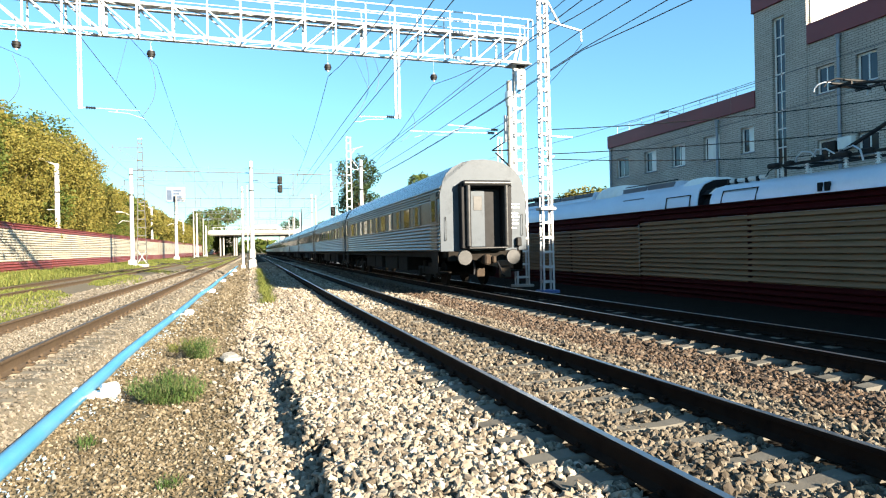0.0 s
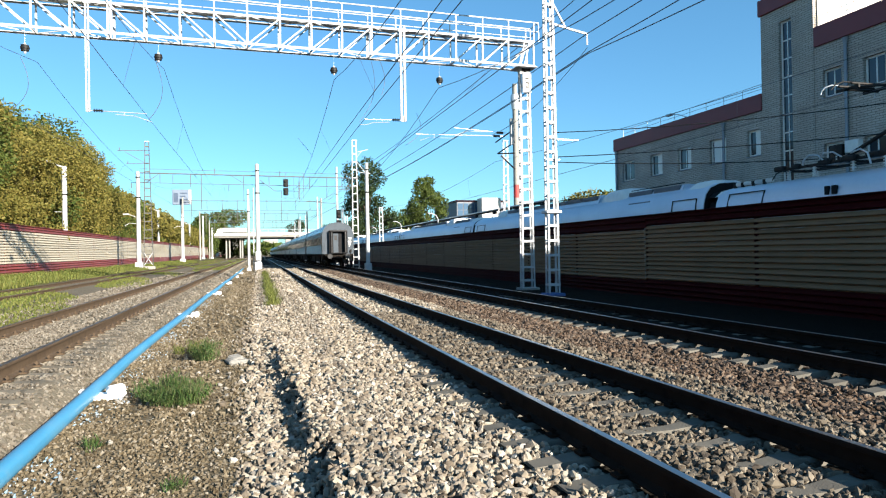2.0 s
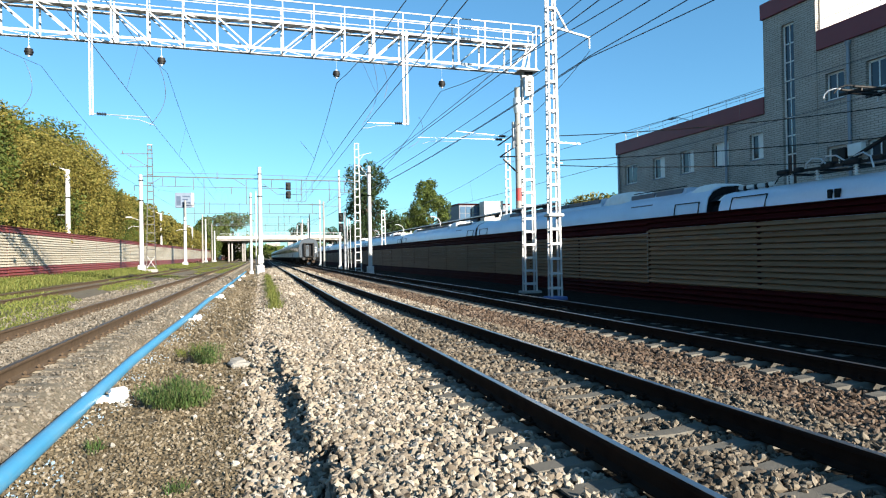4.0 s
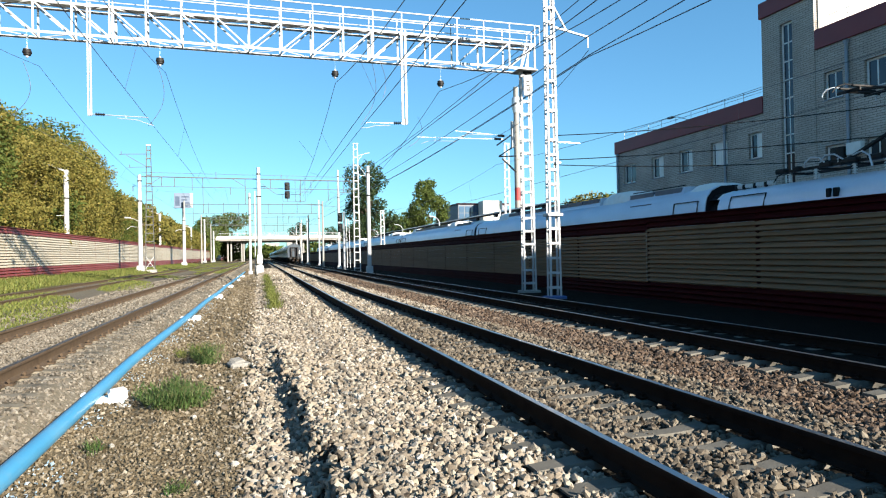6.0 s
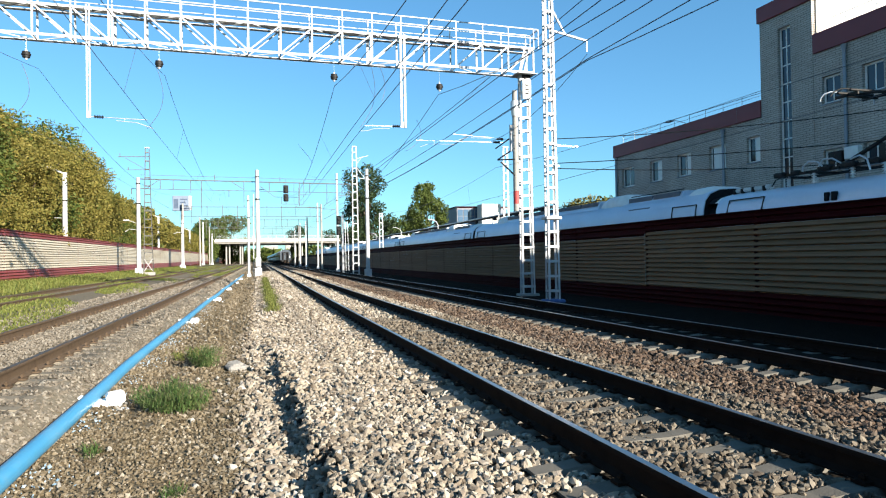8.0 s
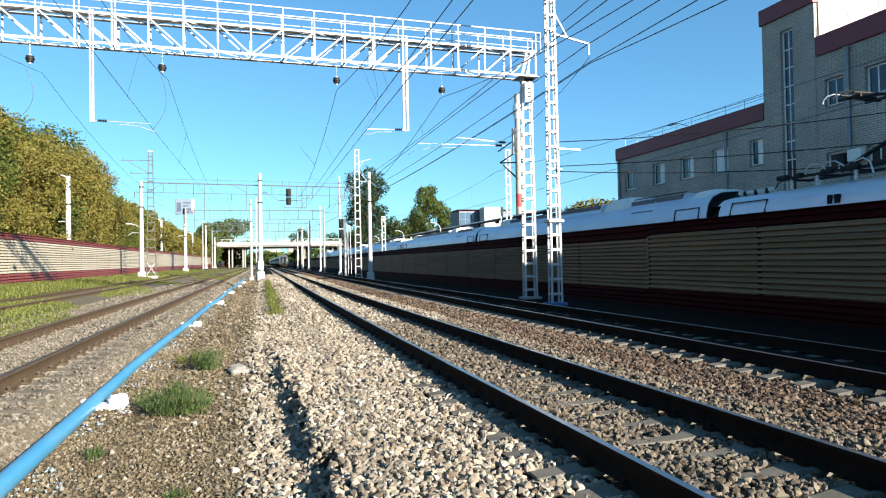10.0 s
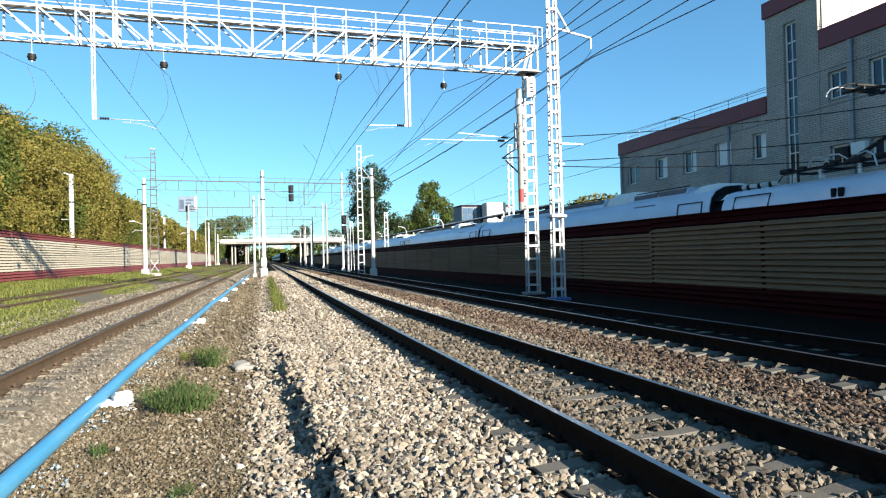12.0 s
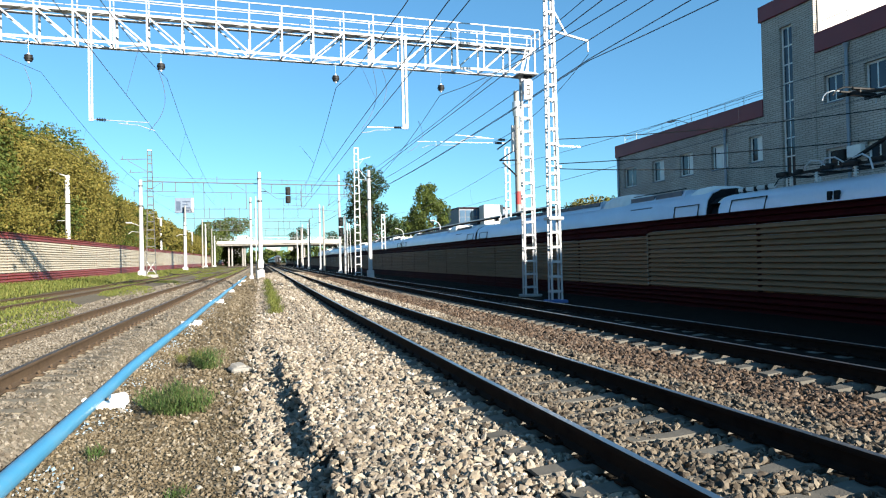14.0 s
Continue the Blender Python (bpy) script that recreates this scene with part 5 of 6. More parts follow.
for y, l in ((2.25, 0.5), (1.5, 0.35), (0.2, 0.5), (-0.8, 0.6), (-1.7, 0.5)):
    part("spring_box", Geo().block(-0.86, -0.60, y - l / 2, y + l / 2, 0.36, 0.56, 0.05), M_DARK, pan)
for x, y in ((-0.7, -2.1), (-0.7, -0.9), (-0.7, 0.7), (-0.7, 1.9), (0.7, -2.1), (0.7, 1.9)):
    g = Geo()
    insulator(g, (x, y, 0.0), (x, y, 0.38), 0.10, 4)
    part("insulator", g, M_WINFRAME, pan, "pale ribbed insulator")
part("lower_arm", Geo().rod((0, 0.3, 0.5), (0, -4.2, 2.35), 0.07, 8), M_DARK, pan)
for s in (-1, 1):
    part("upper_arm", Geo().rod((s * 0.2, -4.2, 2.35), (s * 0.55, -0.9, 2.85), 0.04, 8), M_DARK, pan)
    part("horn", Geo().tube([(s * 0.72, -0.45, 3.0), (s * 0.95, -0.34, 3.04), (s * 1.12, -0.22, 2.98), (s * 1.2, -0.15, 2.86), (s * 1.2, -0.12, 2.74)], 0.026, 7), M_GALV, pan, "pale curled horn", smooth=True)
    part("horn", Geo().tube([(s * 0.72, -0.95, 3.0), (s * 1.0, -0.85, 3.03), (s * 1.25, -0.75, 2.94), (s * 1.38, -0.7, 2.76)], 0.025, 7), M_DARK, pan, smooth=True)
for y in (-0.45, -0.95):
    part("contact_strip", Geo().block(-0.8, 0.8, y - 0.05, y + 0.05, 2.94, 3.02, 0.02), M_DARK, pan)
part("head_frame", Geo().bar((-0.6, -1.1, 2.86), (-0.6, -0.2, 2.86), 0.06, 0.1).bar((0.6, -1.1, 2.86), (0.6, -0.2, 2.86), 0.06, 0.1).rod((-0.75, -0.65, 2.84), (0.75, -0.65, 2.84), 0.05, 8), M_DARK, pan)
for pts in ([(-0.8, 0.15, 0.45), (-0.9, 0.35, 0.72), (-0.88, 0.75, 0.78), (-0.85, 1.05, 0.62), (-0.8, 1.1, 0.46)], [(-0.8, -0.6, 0.5), (-0.92, -0.3, 0.74), (-0.9, 0.1, 0.76), (-0.85, 0.35, 0.55)], [(-0.8, -0.9, 0.62), (-0.95, -1.4, 0.68), (-1.05, -1.75, 0.5), (-1.1, -1.9, 0.12)]):
    part("cable", Geo().tube(pts, 0.03, 8), M_GALV, pan, "pale bent cable", smooth=True)

gear = thing("roof_equipment", "white insulators and cable on the train roof", "roof equipment", at=pose(XE, 22.2, 3.86))
for y, x in ((0.6, -0.75), (0.1, -0.8), (-0.5, -0.8), (-1.1, -0.8)):
    g = Geo()
    insulator(g, (x, y - 0.18, 0.12), (x, y + 0.18, 0.14), 0.09, 4)
    part("insulator", g, M_WINFRAME, gear, "white ribbed insulator")
    part("bracket", Geo().block(x - 0.06, x + 0.06, y + 0.2, y + 0.32, 0.0, 0.2, 0.02), M_DARK, gear)
part("cable", Geo().tube([(-0.85, -1.3, 0.1), (-0.85, -1.5, 0.32), (-0.85, -1.85, 0.42), (-0.85, -2.1, 0.36)], 0.022, 6), M_DARK, gear, smooth=True)

# ---- bridge ----
bridge = thing("road_bridge", "pale concrete road bridge across the railway", "bridge")
YB = 262.0
part("deck", Geo().block(-112, 70, YB, YB + 36, 7.9, 9.2, 0.05), M_CONCRETE, bridge)
part("parapet_beam", Geo().block(-112, 70, YB - 0.6, YB, 8.5, 9.7, 0.05), M_PLASTER, bridge)
rl = part("railing", Geo().rod((-30, YB - 0.3, 10.8), (70, YB - 0.3, 10.8), 0.05, 6).rod((-30, YB - 0.3, 10.2), (70, YB - 0.3, 10.2), 0.03, 6), M_GALV, bridge)
for i in range(33):
    part("railing_post", Geo().rod((-29.8 + i * 3, YB - 0.3, 9.7), (-29.8 + i * 3, YB - 0.3, 10.85), 0.04, 6), M_GALV, rl)
for x in (-9.5, -8.3, -4.4, -3.6, 16.5, 19, 30, 44):
    part("pier", Geo().rod((x, YB + 3, -0.5), (x, YB + 3, 7.9), 0.32, 14), M_CONCRETE, bridge, smooth=True)
    part("pier", Geo().rod((x, YB + 30, -0.5), (x, YB + 30, 7.9), 0.32, 14), M_CONCRETE, bridge, smooth=True)
part("abutment", Geo().block(-112, -17.2, YB + 0.5, YB + 35.5, -0.5, 7.9, 0.1), M_CONCRETE, bridge)

# ---- vehicles on the bridge ----
M_VANWHITE = mat("white_vehicle_paint", [(0.66, 0.66, 0.66), (0.76, 0.76, 0.75)], 1.5, 0.4)
M_TYRE = mat("black_tyre_rubber", [(0.0104, 0.0104, 0.0104), (0.02, 0.02, 0.02)], 8, 0.85)
M_VEHGLASS = glass_mat("vehicle_glass", (0.03, 0.035, 0.045))


def vehicle(kind, label, length, height, axles, profile, windows, cargo=None):
    """A road vehicle heading along +x, its tail at x = -length."""
    v = thing(kind, label, "vehicle", at=pose(0, 0, 0))
    g = Geo()
    n = len(profile)
    g.add([(x, -1.0, z) for x, z in profile] + [(x, 1.0, z) for x, z in profile], [tuple(range(n)), tuple(range(2 * n - 1, n - 1, -1))] + [(i, (i + 1) % n, n + (i + 1) % n, n + i) for i in range(n)])
    part("body", g, M_VANWHITE, v)
    for a, b, c, d in windows:
        part("window", Geo().block(a, b, -1.015, -0.985, c, d, 0.005), M_VEHGLASS, v)
        part("window", Geo().block(a, b, 0.985, 1.015, c, d, 0.005), M_VEHGLASS, v)
    if cargo:
        part("cargo_box", Geo().block(cargo[0], cargo[1], -1.22, 1.22, 1.05, height, 0.06), M_VANWHITE, v, "white box body")
        part("chassis", Geo().block(cargo[0], cargo[1] + 1.5, -0.5, 0.5, 0.6, 1.05, 0.03), M_RUST, v)
    for x in axles:
        for y in (-0.95, 0.95):
            part("wheel", Geo().rod((x, y - 0.13, 0.42), (x, y + 0.13, 0.42), 0.42, 16), M_TYRE, v)
    return v


lorry = vehicle("box_lorry", "white box lorry driving across the road bridge", 11, 2.6, (-1.2, -7.6, -9.0), [(0, 0.5), (0, 1.2), (-0.3, 2.1), (-0.6, 2.3), (-2.1, 2.3), (-2.1, 0.5)], [(-1.4, -0.5, 1.4, 2.0)], (-11, -2.3))
van = vehicle("delivery_van", "white delivery van driving across the road bridge", 5.6, 2.5, (-0.95, -4.5), [(0, 0.4), (0, 1.05), (-0.8, 1.3), (-1.7, 2.4), (-2.1, 2.55), (-5.6, 2.5), (-5.6, 0.4)], [(-2.6, -1.75, 1.4, 2.05)])
small_car = vehicle("road_car", "white car driving across the road bridge", 4.3, 1.5, (-0.85, -3.4), [(0, 0.35), (0, 0.75), (-1.1, 0.95), (-1.8, 1.45), (-3.3, 1.48), (-4.2, 1.0), (-4.3, 0.35)], [(-3.3, -1.9, 0.98, 1.36)])
ROAD = 9.2
ROAD_TRAFFIC = [
    (lorry, 180, YB + 7.0, [(0.0, 1.0), (2.05, -13.3), (6.0, -40.0), (14.0, -96.0)]),
    (van, 0, YB + 3.0, [(0.0, -95.0), (6.0, -80.0), (10.0, -48.0), (12.0, -25.0), (14.0, -0.7)]),
    (small_car, 0, YB + 3.2, [(0.0, -80.0), (8.0, -44.0), (10.5, -14.0), (11.1, -7.0), (14.0, 28.0)]),
]

# ---- chimney, far buildings ----
ch = thing("boiler_chimney", "tall pale chimney with a red band and a gallery", "chimney", at=pose(59.4, 142, -0.5))
M_REDBAND = mat("faded_red_paint", [(0.3054, 0.0339, 0.0339), (0.3732, 0.0539, 0.0478)], 2, 0.7)
part("shaft", Geo().rod((0, 0, 0), (0, 0, 14), 0.75, 18, 0.72).rod((0, 0, 17), (0, 0, 40.5), 0.7, 18, 0.6), M_CONCRETE, ch, smooth=True)
part("red_band", Geo().rod((0, 0, 14), (0, 0, 17), 0.72, 18, 0.7), M_REDBAND, ch, smooth=True)
part("gallery", Geo().rod((0, 0, 34.5), (0, 0, 36.5), 0.75, 18, 1.1).rod((0, 0, 36.5), (0, 0, 38), 1.05, 18, 1.0), M_GALV, ch)
fb = thing("glass_office_building", "distant office building with blue glazing and a white block", "building")
part("block", Geo().block(47.2, 60, 150, 170, -0.5, 13.2, 0.1), M_GRILLE, fb)
for i in range(4):
    for k in range(4):
        part("pane", Geo().block(47.5 + i * 1.45, 48.75 + i * 1.45, 149.9, 150.1, 6.3 + k * 1.65, 7.8 + k * 1.65, 0.02), glass_mat("blue_glazing", (0.05, 0.09, 0.15)) if not (i or k) else bpy.data.materials["blue_glazing"], fb)
part("roof_edge", Geo().block(46.9, 60.3, 149.7, 170, 13.2, 13.5, 0.05), M_SHADED_DARK_MAROON, fb)
part("white_block", Geo().block(52.2, 57.0, 146, 149.5, -0.5, 13.8, 0.1), M_PLASTER, fb)
for i, (x, z, w) in enumerate(((-40, 26, 26), (16, 20, 18), (46, 24, 30), (-8, 15, 16))):
    b = thing("distant_block", "hazy pale apartment block on the horizon", "building", "far apartment blocks")
    part("wall", Geo().box(x, x + w, 900 + i * 30, 915 + i * 30, -0.5, z), M_CONCRETE, b)
    part("roof", Geo().box(x - 0.5, x + w + 0.5, 899 + i * 30, 916 + i * 30, z, z + 1), M_GALV, b)

# platform lamps and canopy beyond the standing train
for i in range(7):
    y = 66 + i * 24
    lp = thing("platform_lamp", "white curved platform lamp behind the standing train", "lamp post", "platform lamps", at=pose(25.5, y, -0.4))
    part("post", Geo().rod((0, 0, 0), (0, 0, 6.4), 0.1, 8, 0.07), M_WHITEPAINT, lp, smooth=True)
    part("arm", Geo().tube([(0, 0, 6.4), (-0.25, 0, 6.9), (-0.9, 0, 7.2), (-1.5, 0, 7.25)], 0.06, 6), M_WHITEPAINT, lp, smooth=True)
cn = thing("platform_canopy", "low dark canopy roof along the far platform", "canopy")
part("roof", Geo().block(26.5, 27.7, 56, 150, 5.97, 6.1, 0.03), M_GALV, cn)
for i in range(7):
    part("column", Geo().rod((28.5 - 1.2, 58 + i * 14.5, -0.5), (28.5 - 1.2, 58 + i * 14.5, 5.97), 0.12, 8), M_GALV, cn)
part("edge_beam", Geo().block(26.6, 26.8, 56, 150, 5.8, 5.97, 0.02), M_EMUDARK, cn)
for i in range(15):
    part("bracket", Geo().block(26.45, 26.75, 57 + i * 6.4, 57.5 + i * 6.4, 5.5, 5.8, 0.04), M_EMUDARK, cn)


# ---- overhead wires ----
def sagging(x0, x1, y0, y1, z0, z1, sag, n=14):
    pts = []
    for i in range(n + 1):
        f = i / n
        pts.append((x0 + (x1 - x0) * f, y0 + (y1 - y0) * f, z0 + (z1 - z0) * f - 4 * sag * f * (1 - f)))
    return pts


SUPPORTS = [-19, G1, G2, 125, 175, 225, 275, 330]


def catenary(xm, zm, contacts, zc, label, sag=1.9, supports=SUPPORTS, zig=0.2, r=0.014):
    """A messenger wire at xm, zm on its supports and contact wires below it, with thin droppers between."""
    c = thing("overhead_line", label, "overhead wire", "overhead lines of the tracks")
    for i, (a, b) in enumerate(zip(supports, supports[1:])):
        s = zig if i % 2 else -zig
        for x in contacts:
            part("contact_wire", Geo().rod((x + s + zig + bend(a), a, zc), (x - s + zig + bend(b), b, zc), r, 5), M_WIRE, c)
        mess = sagging(xm + bend(a), xm + bend(b), a, b, zm, zm, sag)
        part("messenger_wire", Geo().tube(mess, r, 5), M_WIRE, c)
        if b < 180:
            for k in (2, 5, 9, 12):
                p = mess[k]
                f = (p[1] - a) / (b - a)
                x = contacts[k % len(contacts)] + zig + s * (1 - 2 * f) + bend(p[1])
                part("dropper", Geo().rod(p, (x, p[1], zc), 0.005, 4), M_WIRE, c)
    return c


for (xm, zm), contacts, zc in zip(HANG, ((-8.4,), (-3.8,), (4.02, 4.45), (7.3,)), (6.8, 6.69, 6.97, 7.0)):
    catenary(xm, zm - 0.2, contacts, zc, "dark contact and messenger wires over a track", zig=0.0, r=0.013 if xm > 0 else 0.009)
catenary(XE, 9.2, (XE - 0.1,), 6.7, "dark contact and messenger wires over the standing train", 1.2, [-30, 54, 110, 175, 225, 275, 330])
feed = thing("feeder_line", "dark feeder cables carried along the masts", "cable")
for x, z, near_sag in ((13.4, 10.3, 0.3), (13.5, 9.58, 0.2), (13.53, 9.54, 1.05), (13.4, 12.1, 0.4)):
    for k, (a, b) in enumerate(((-30, 24.4), (24.4, 84), (84, 146), (146, 236))):
        part("cable", Geo().tube(sagging(x, x, a, b, z, z, 0.4 if k else near_sag), 0.02, 5), M_WIRE, feed)
part("drop_cable", Geo().tube(sagging(13.5, 11.6, 24.4, 31, 9.8, 7.2, 0.5), 0.012, 5), M_WIRE, feed)
service = thing("service_cable", "thin dark cables running to the depot building", "cable")
for p, q, s in (((11.9, 24.45, 6.2), (28.9, 12, 7.3), 0.5), ((11.9, 24.45, 5.2), (28.9, 8, 5.6), 0.35), ((11.9, 24.45, 5.0), (28.9, 14, 5.2), 0.5)):
    part("cable", Geo().tube(sagging(p[0], q[0], p[1], q[1], p[2], q[2], s), 0.018, 5), M_DARK, service)
jump = thing("jumper_wire", "looped jumper wires between the overhead lines", "wire")
for x, y, z0, x1, z1 in ((-3.55, 28.0, 9.2, -3.9, 6.72), (-8.1, 27.6, 8.9, -8.5, 6.85), (4.9, 27.6, 9.9, 4.45, 6.97), (5.05, 27.0, 9.9, 5.3, 8.0), (8.3, 33.0, 8.6, 7.7, 6.95), (2.6, 38.0, 8.0, 3.4, 6.97)):
    pts = []
    for k in range(13):
        f = k / 12
        pts.append((x + (x1 - x) * f * f + 0.32 * math.sin(math.pi * f), y, z0 + (z1 - z0) * f - 0.12 * math.sin(math.pi * f)))
    part("loop", Geo().tube(pts, 0.010, 5), M_WIRE, jump)

# ---- blue pipe on foam blocks ----
pipe_path = [(-1.88, -3), (-1.9, 2), (-1.95, 6), (-2.0, 12), (-1.90, 22), (-1.66, 39), (-1.25, 66), (-1.05, 82)]
fx = lambda y: float(np.interp(y, [p[1] for p in pipe_path], [p[0] for p in pipe_path])) + 0.012 * math.sin(y * 0.4)
pipe = thing("water_pipe", "long bright blue plastic pipe laid on white blocks", "pipe")
part("pipe", Geo().tube([(fx(y), y, -0.25 + 0.008 * math.sin(y * 0.5)) for y in np.linspace(-3, 82, 170)], 0.085, 18), M_PIPE, pipe, smooth=True)
for i, y in enumerate((9.25, 20.4, 31.3, 42.2, 53.5, 64.5, 3.0)):
    rnd = random.Random(i)
    b = thing("foam_block", "white foam block under the blue pipe", "block", "white blocks under the pipe", at=pose(fx(y) + 0.10, y, -0.375, 0, 0, rnd.uniform(-8, 14)))
    part("slab", Geo().block(-0.34, 0.26, -0.13, 0.13, 0.0, 0.09, 0.02).block(0.08, 0.30, -0.14, 0.11, 0.02, 0.16, 0.03, pose(0, 0, 0, 0, -6, 4)).block(-0.36, -0.16, -0.11, 0.12, 0.03, 0.16, 0.03), M_FOAM, b)
    part("crumb", Geo().block(-0.02, 0.2, -0.42, -0.28, -0.005, 0.04, 0.015, pose(0, 0, 0, 3, 4, 25)), M_FOAM, b)


# ---- loose stones ----
def ico():
    t = (1 + 5**0.5) / 2
    v = np.array([(-1, t, 0), (1, t, 0), (-1, -t, 0), (1, -t, 0), (0, -1, t), (0, 1, t), (0, -1, -t), (0, 1, -t), (t, 0, -1), (t, 0, 1), (-t, 0, -1), (-t, 0, 1)], float)
    f = np.array([(0, 11, 5), (0, 5, 1), (0, 1, 7), (0, 7, 10), (0, 10, 11), (1, 5, 9), (5, 11, 4), (11, 10, 2), (10, 7, 6), (7, 1, 8), (3, 9, 4), (3, 4, 2), (3, 2, 6), (3, 6, 8), (3, 8, 9), (4, 9, 5), (2, 4, 11), (6, 2, 10), (8, 6, 7), (9, 8, 1)])
    return v / np.linalg.norm(v[0]), f


def octa():
    v = np.array([(1, 0, 0), (-1, 0, 0), (0, 1, 0), (0, -1, 0), (0, 0, 1), (0, 0, -1)], float)
    f = np.array([(0, 2, 4), (2, 1, 4), (1, 3, 4), (3, 0, 4), (2, 0, 5), (1, 2, 5), (3, 1, 5), (0, 3, 5)])
    return v, f


def cobble():
    """A broken stone: twenty facets, two of its sides cut flat."""
    v, f = ico()
    v = v.copy()
    v[:, 0] = np.clip(v[:, 0], -0.95, 0.72)
    v[:, 2] = np.clip(v[:, 2], -0.95, 0.70)
    return v, f


def mesh_of(name, verts, faces, material):
    me = bpy.data.meshes.new(name)
    k = faces.shape[1]
    me.vertices.add(len(verts))
    me.vertices.foreach_set("co", np.ascontiguousarray(verts, dtype=np.float32).ravel())
    me.loops.add(faces.size)
    me.loops.foreach_set("vertex_index", np.ascontiguousarray(faces, dtype=np.int32).ravel())
    me.polygons.add(len(faces))
    me.polygons.foreach_set("loop_start", np.arange(0, faces.size, k, dtype=np.int32))
    me.polygons.foreach_set("use_smooth", np.zeros(len(faces), dtype=bool))
    me.update(calc_edges=True)
    me.materials.append(material)
    return me


def scatter(name, x, y, z, size, material, label, base=cobble, flat=0.66, rough=0.2, seed=1):
    """Stones of their own shape and turn at the given places, joined."""
    r = np.random.RandomState(seed)
    v, f = base()
    n = len(x)
    shape = v[None] * (1 + r.uniform(-rough, rough, (n, len(v), 1)))
    shape = shape + r.uniform(-0.22, 0.22, shape.shape)
    shape = shape * np.stack([r.uniform(0.8, 1.55, n), r.uniform(0.6, 1.05, n), r.uniform(flat - 0.15, flat + 0.2, n)], -1)[:, None]
    a = r.normal(size=(n, 4)) * np.array([1.0, 0.7, 0.7, 1.0])
    a /= np.linalg.norm(a, axis=1, keepdims=True)
    w, i, j, k = a.T
    rot = np.stack([1 - 2 * (j * j + k * k), 2 * (i * j - k * w), 2 * (i * k + j * w), 2 * (i * j + k * w), 1 - 2 * (i * i + k * k), 2 * (j * k - i * w), 2 * (i * k - j * w), 2 * (j * k + i * w), 1 - 2 * (i * i + j * j)], -1).reshape(n, 3, 3)
    pts = np.einsum("nij,nvj->nvi", rot, shape) * size[:, None, None] + np.stack([x, y, z], -1)[:, None]
    faces = (f[None] + (np.arange(n) * len(v))[:, None, None]).reshape(-1, 3)
    ob = new(name, mesh_of(name, pts.reshape(-1, 3), faces, material))
    return tagged(ob, label, "gravel", kind="stuff")


def field(seed, x0, x1, bands, height, clear=(), curved=True):
    """Places over a strip: bands of (y0, y1, stones a square metre, size); clear: tracks whose rails and sleepers stay bare."""
    r = np.random.RandomState(seed)
    xs, ys, ss = [], [], []
    for y0, y1, dens, size in bands:
        n = int((x1 - x0) * (y1 - y0) * dens)
        xs.append(r.uniform(x0, x1, n))
        ys.append(r.uniform(y0, y1, n))
        ss.append(size * r.uniform(0.6, 1.45, n))
    x, y, s = np.concatenate(xs), np.concatenate(ys), np.concatenate(ss)
    keep = np.ones(len(x), bool)
    for cx, first, share in clear:
        d = np.abs(x - cx)
        keep &= np.abs(d - 0.7975) > 0.115
        ph = np.abs((y - first + 0.275) % 0.55 - 0.275)
        over = (d < 1.42) & (ph < 0.125)
        bare = np.where((x - cx > -0.75) & (x - cx < 0.12), share * 0.45, np.minimum(1.0, share * 1.08))
        keep &= ~(over & (r.uniform(size=len(x)) < bare))
    keep &= (x < y * 1.25) | (y < 3.2)
    x, y, s = x[keep], y[keep], s[keep]
    h = np.array([height(a, b) for a, b in zip(x, y)])
    return x + (np.array([bend(b) for b in y]) if curved else 0), y, h + s * r.uniform(-0.15, 0.75, len(x)), s


bands = [(-6, 3.2, 170, 0.048), (3.2, 8.5, 900, 0.032), (8.5, 18, 560, 0.036), (18, 45, 150, 0.045), (45, 100, 45, 0.08)]
x, y, z, s = field(1, -0.5, 5.35, bands, lambda a, b: max(bank(a, b) + lumps(a, b, 2.3, 0.03), lay(a) if a < 0.2 else -1), [(T1, -2.41, 0.9)])
spill = np.abs(np.random.RandomState(31).normal(0, 0.15, len(x)))
near = x - np.array([bend(b) for b in y]) > 0.02 - spill
x, y, z, s = x[near], y[near], z[near], s[near]
near = y < 18
edge_on = x > T1 - 0.75 + np.array([bend(b) for b in y])
scatter("ballast_stones", x[near & edge_on], y[near & edge_on], z[near & edge_on], s[near & edge_on], M_STONE_MIX, "brown dusty ballast stones between the rails", seed=23)
near &= ~edge_on
scatter("ballast_stones", x[near], y[near], z[near], s[near], M_STONE, "pale beige crushed ballast stones", seed=3)
near = y >= 18
scatter("ballast_stones", x[near], y[near], z[near], s[near], M_STONE, "pale ballast stones further along the track", octa, rough=0.25, seed=13)
x, y, z, s = field(2, 5.35, 7.6, [(-6, 3.2, 170, 0.048), (4.2, 9, 850, 0.031), (9, 18, 540, 0.035), (18, 45, 150, 0.043), (45, 100, 45, 0.075)], lambda a, b: bed(a) - 0.035, [(T2, -2.43, 0.96)])
near = y < 18
scatter("ballast_stones", x[near], y[near], z[near], s[near], M_STONE_RED, "rusty brown crushed ballast stones", seed=4)
near = ~near
scatter("ballast_stones", x[near], y[near], z[near], s[near], M_STONE_RED, "rusty ballast stones further along the track", octa, rough=0.25, seed=14)
x, y, z, s = field(3, -2.3, 0.1, [(3.0, 8, 1100, 0.016), (8, 16, 480, 0.022), (16, 40, 110, 0.035), (40, 110, 45, 0.06)], lambda a, b: lay(a) + lumps(a, b, 1.1, 0.05), curved=False)
scatter("soil_grit", x, y, z, s, M_STONE_SMALL, "brown grit and small stones on the soil", octa, seed=5)
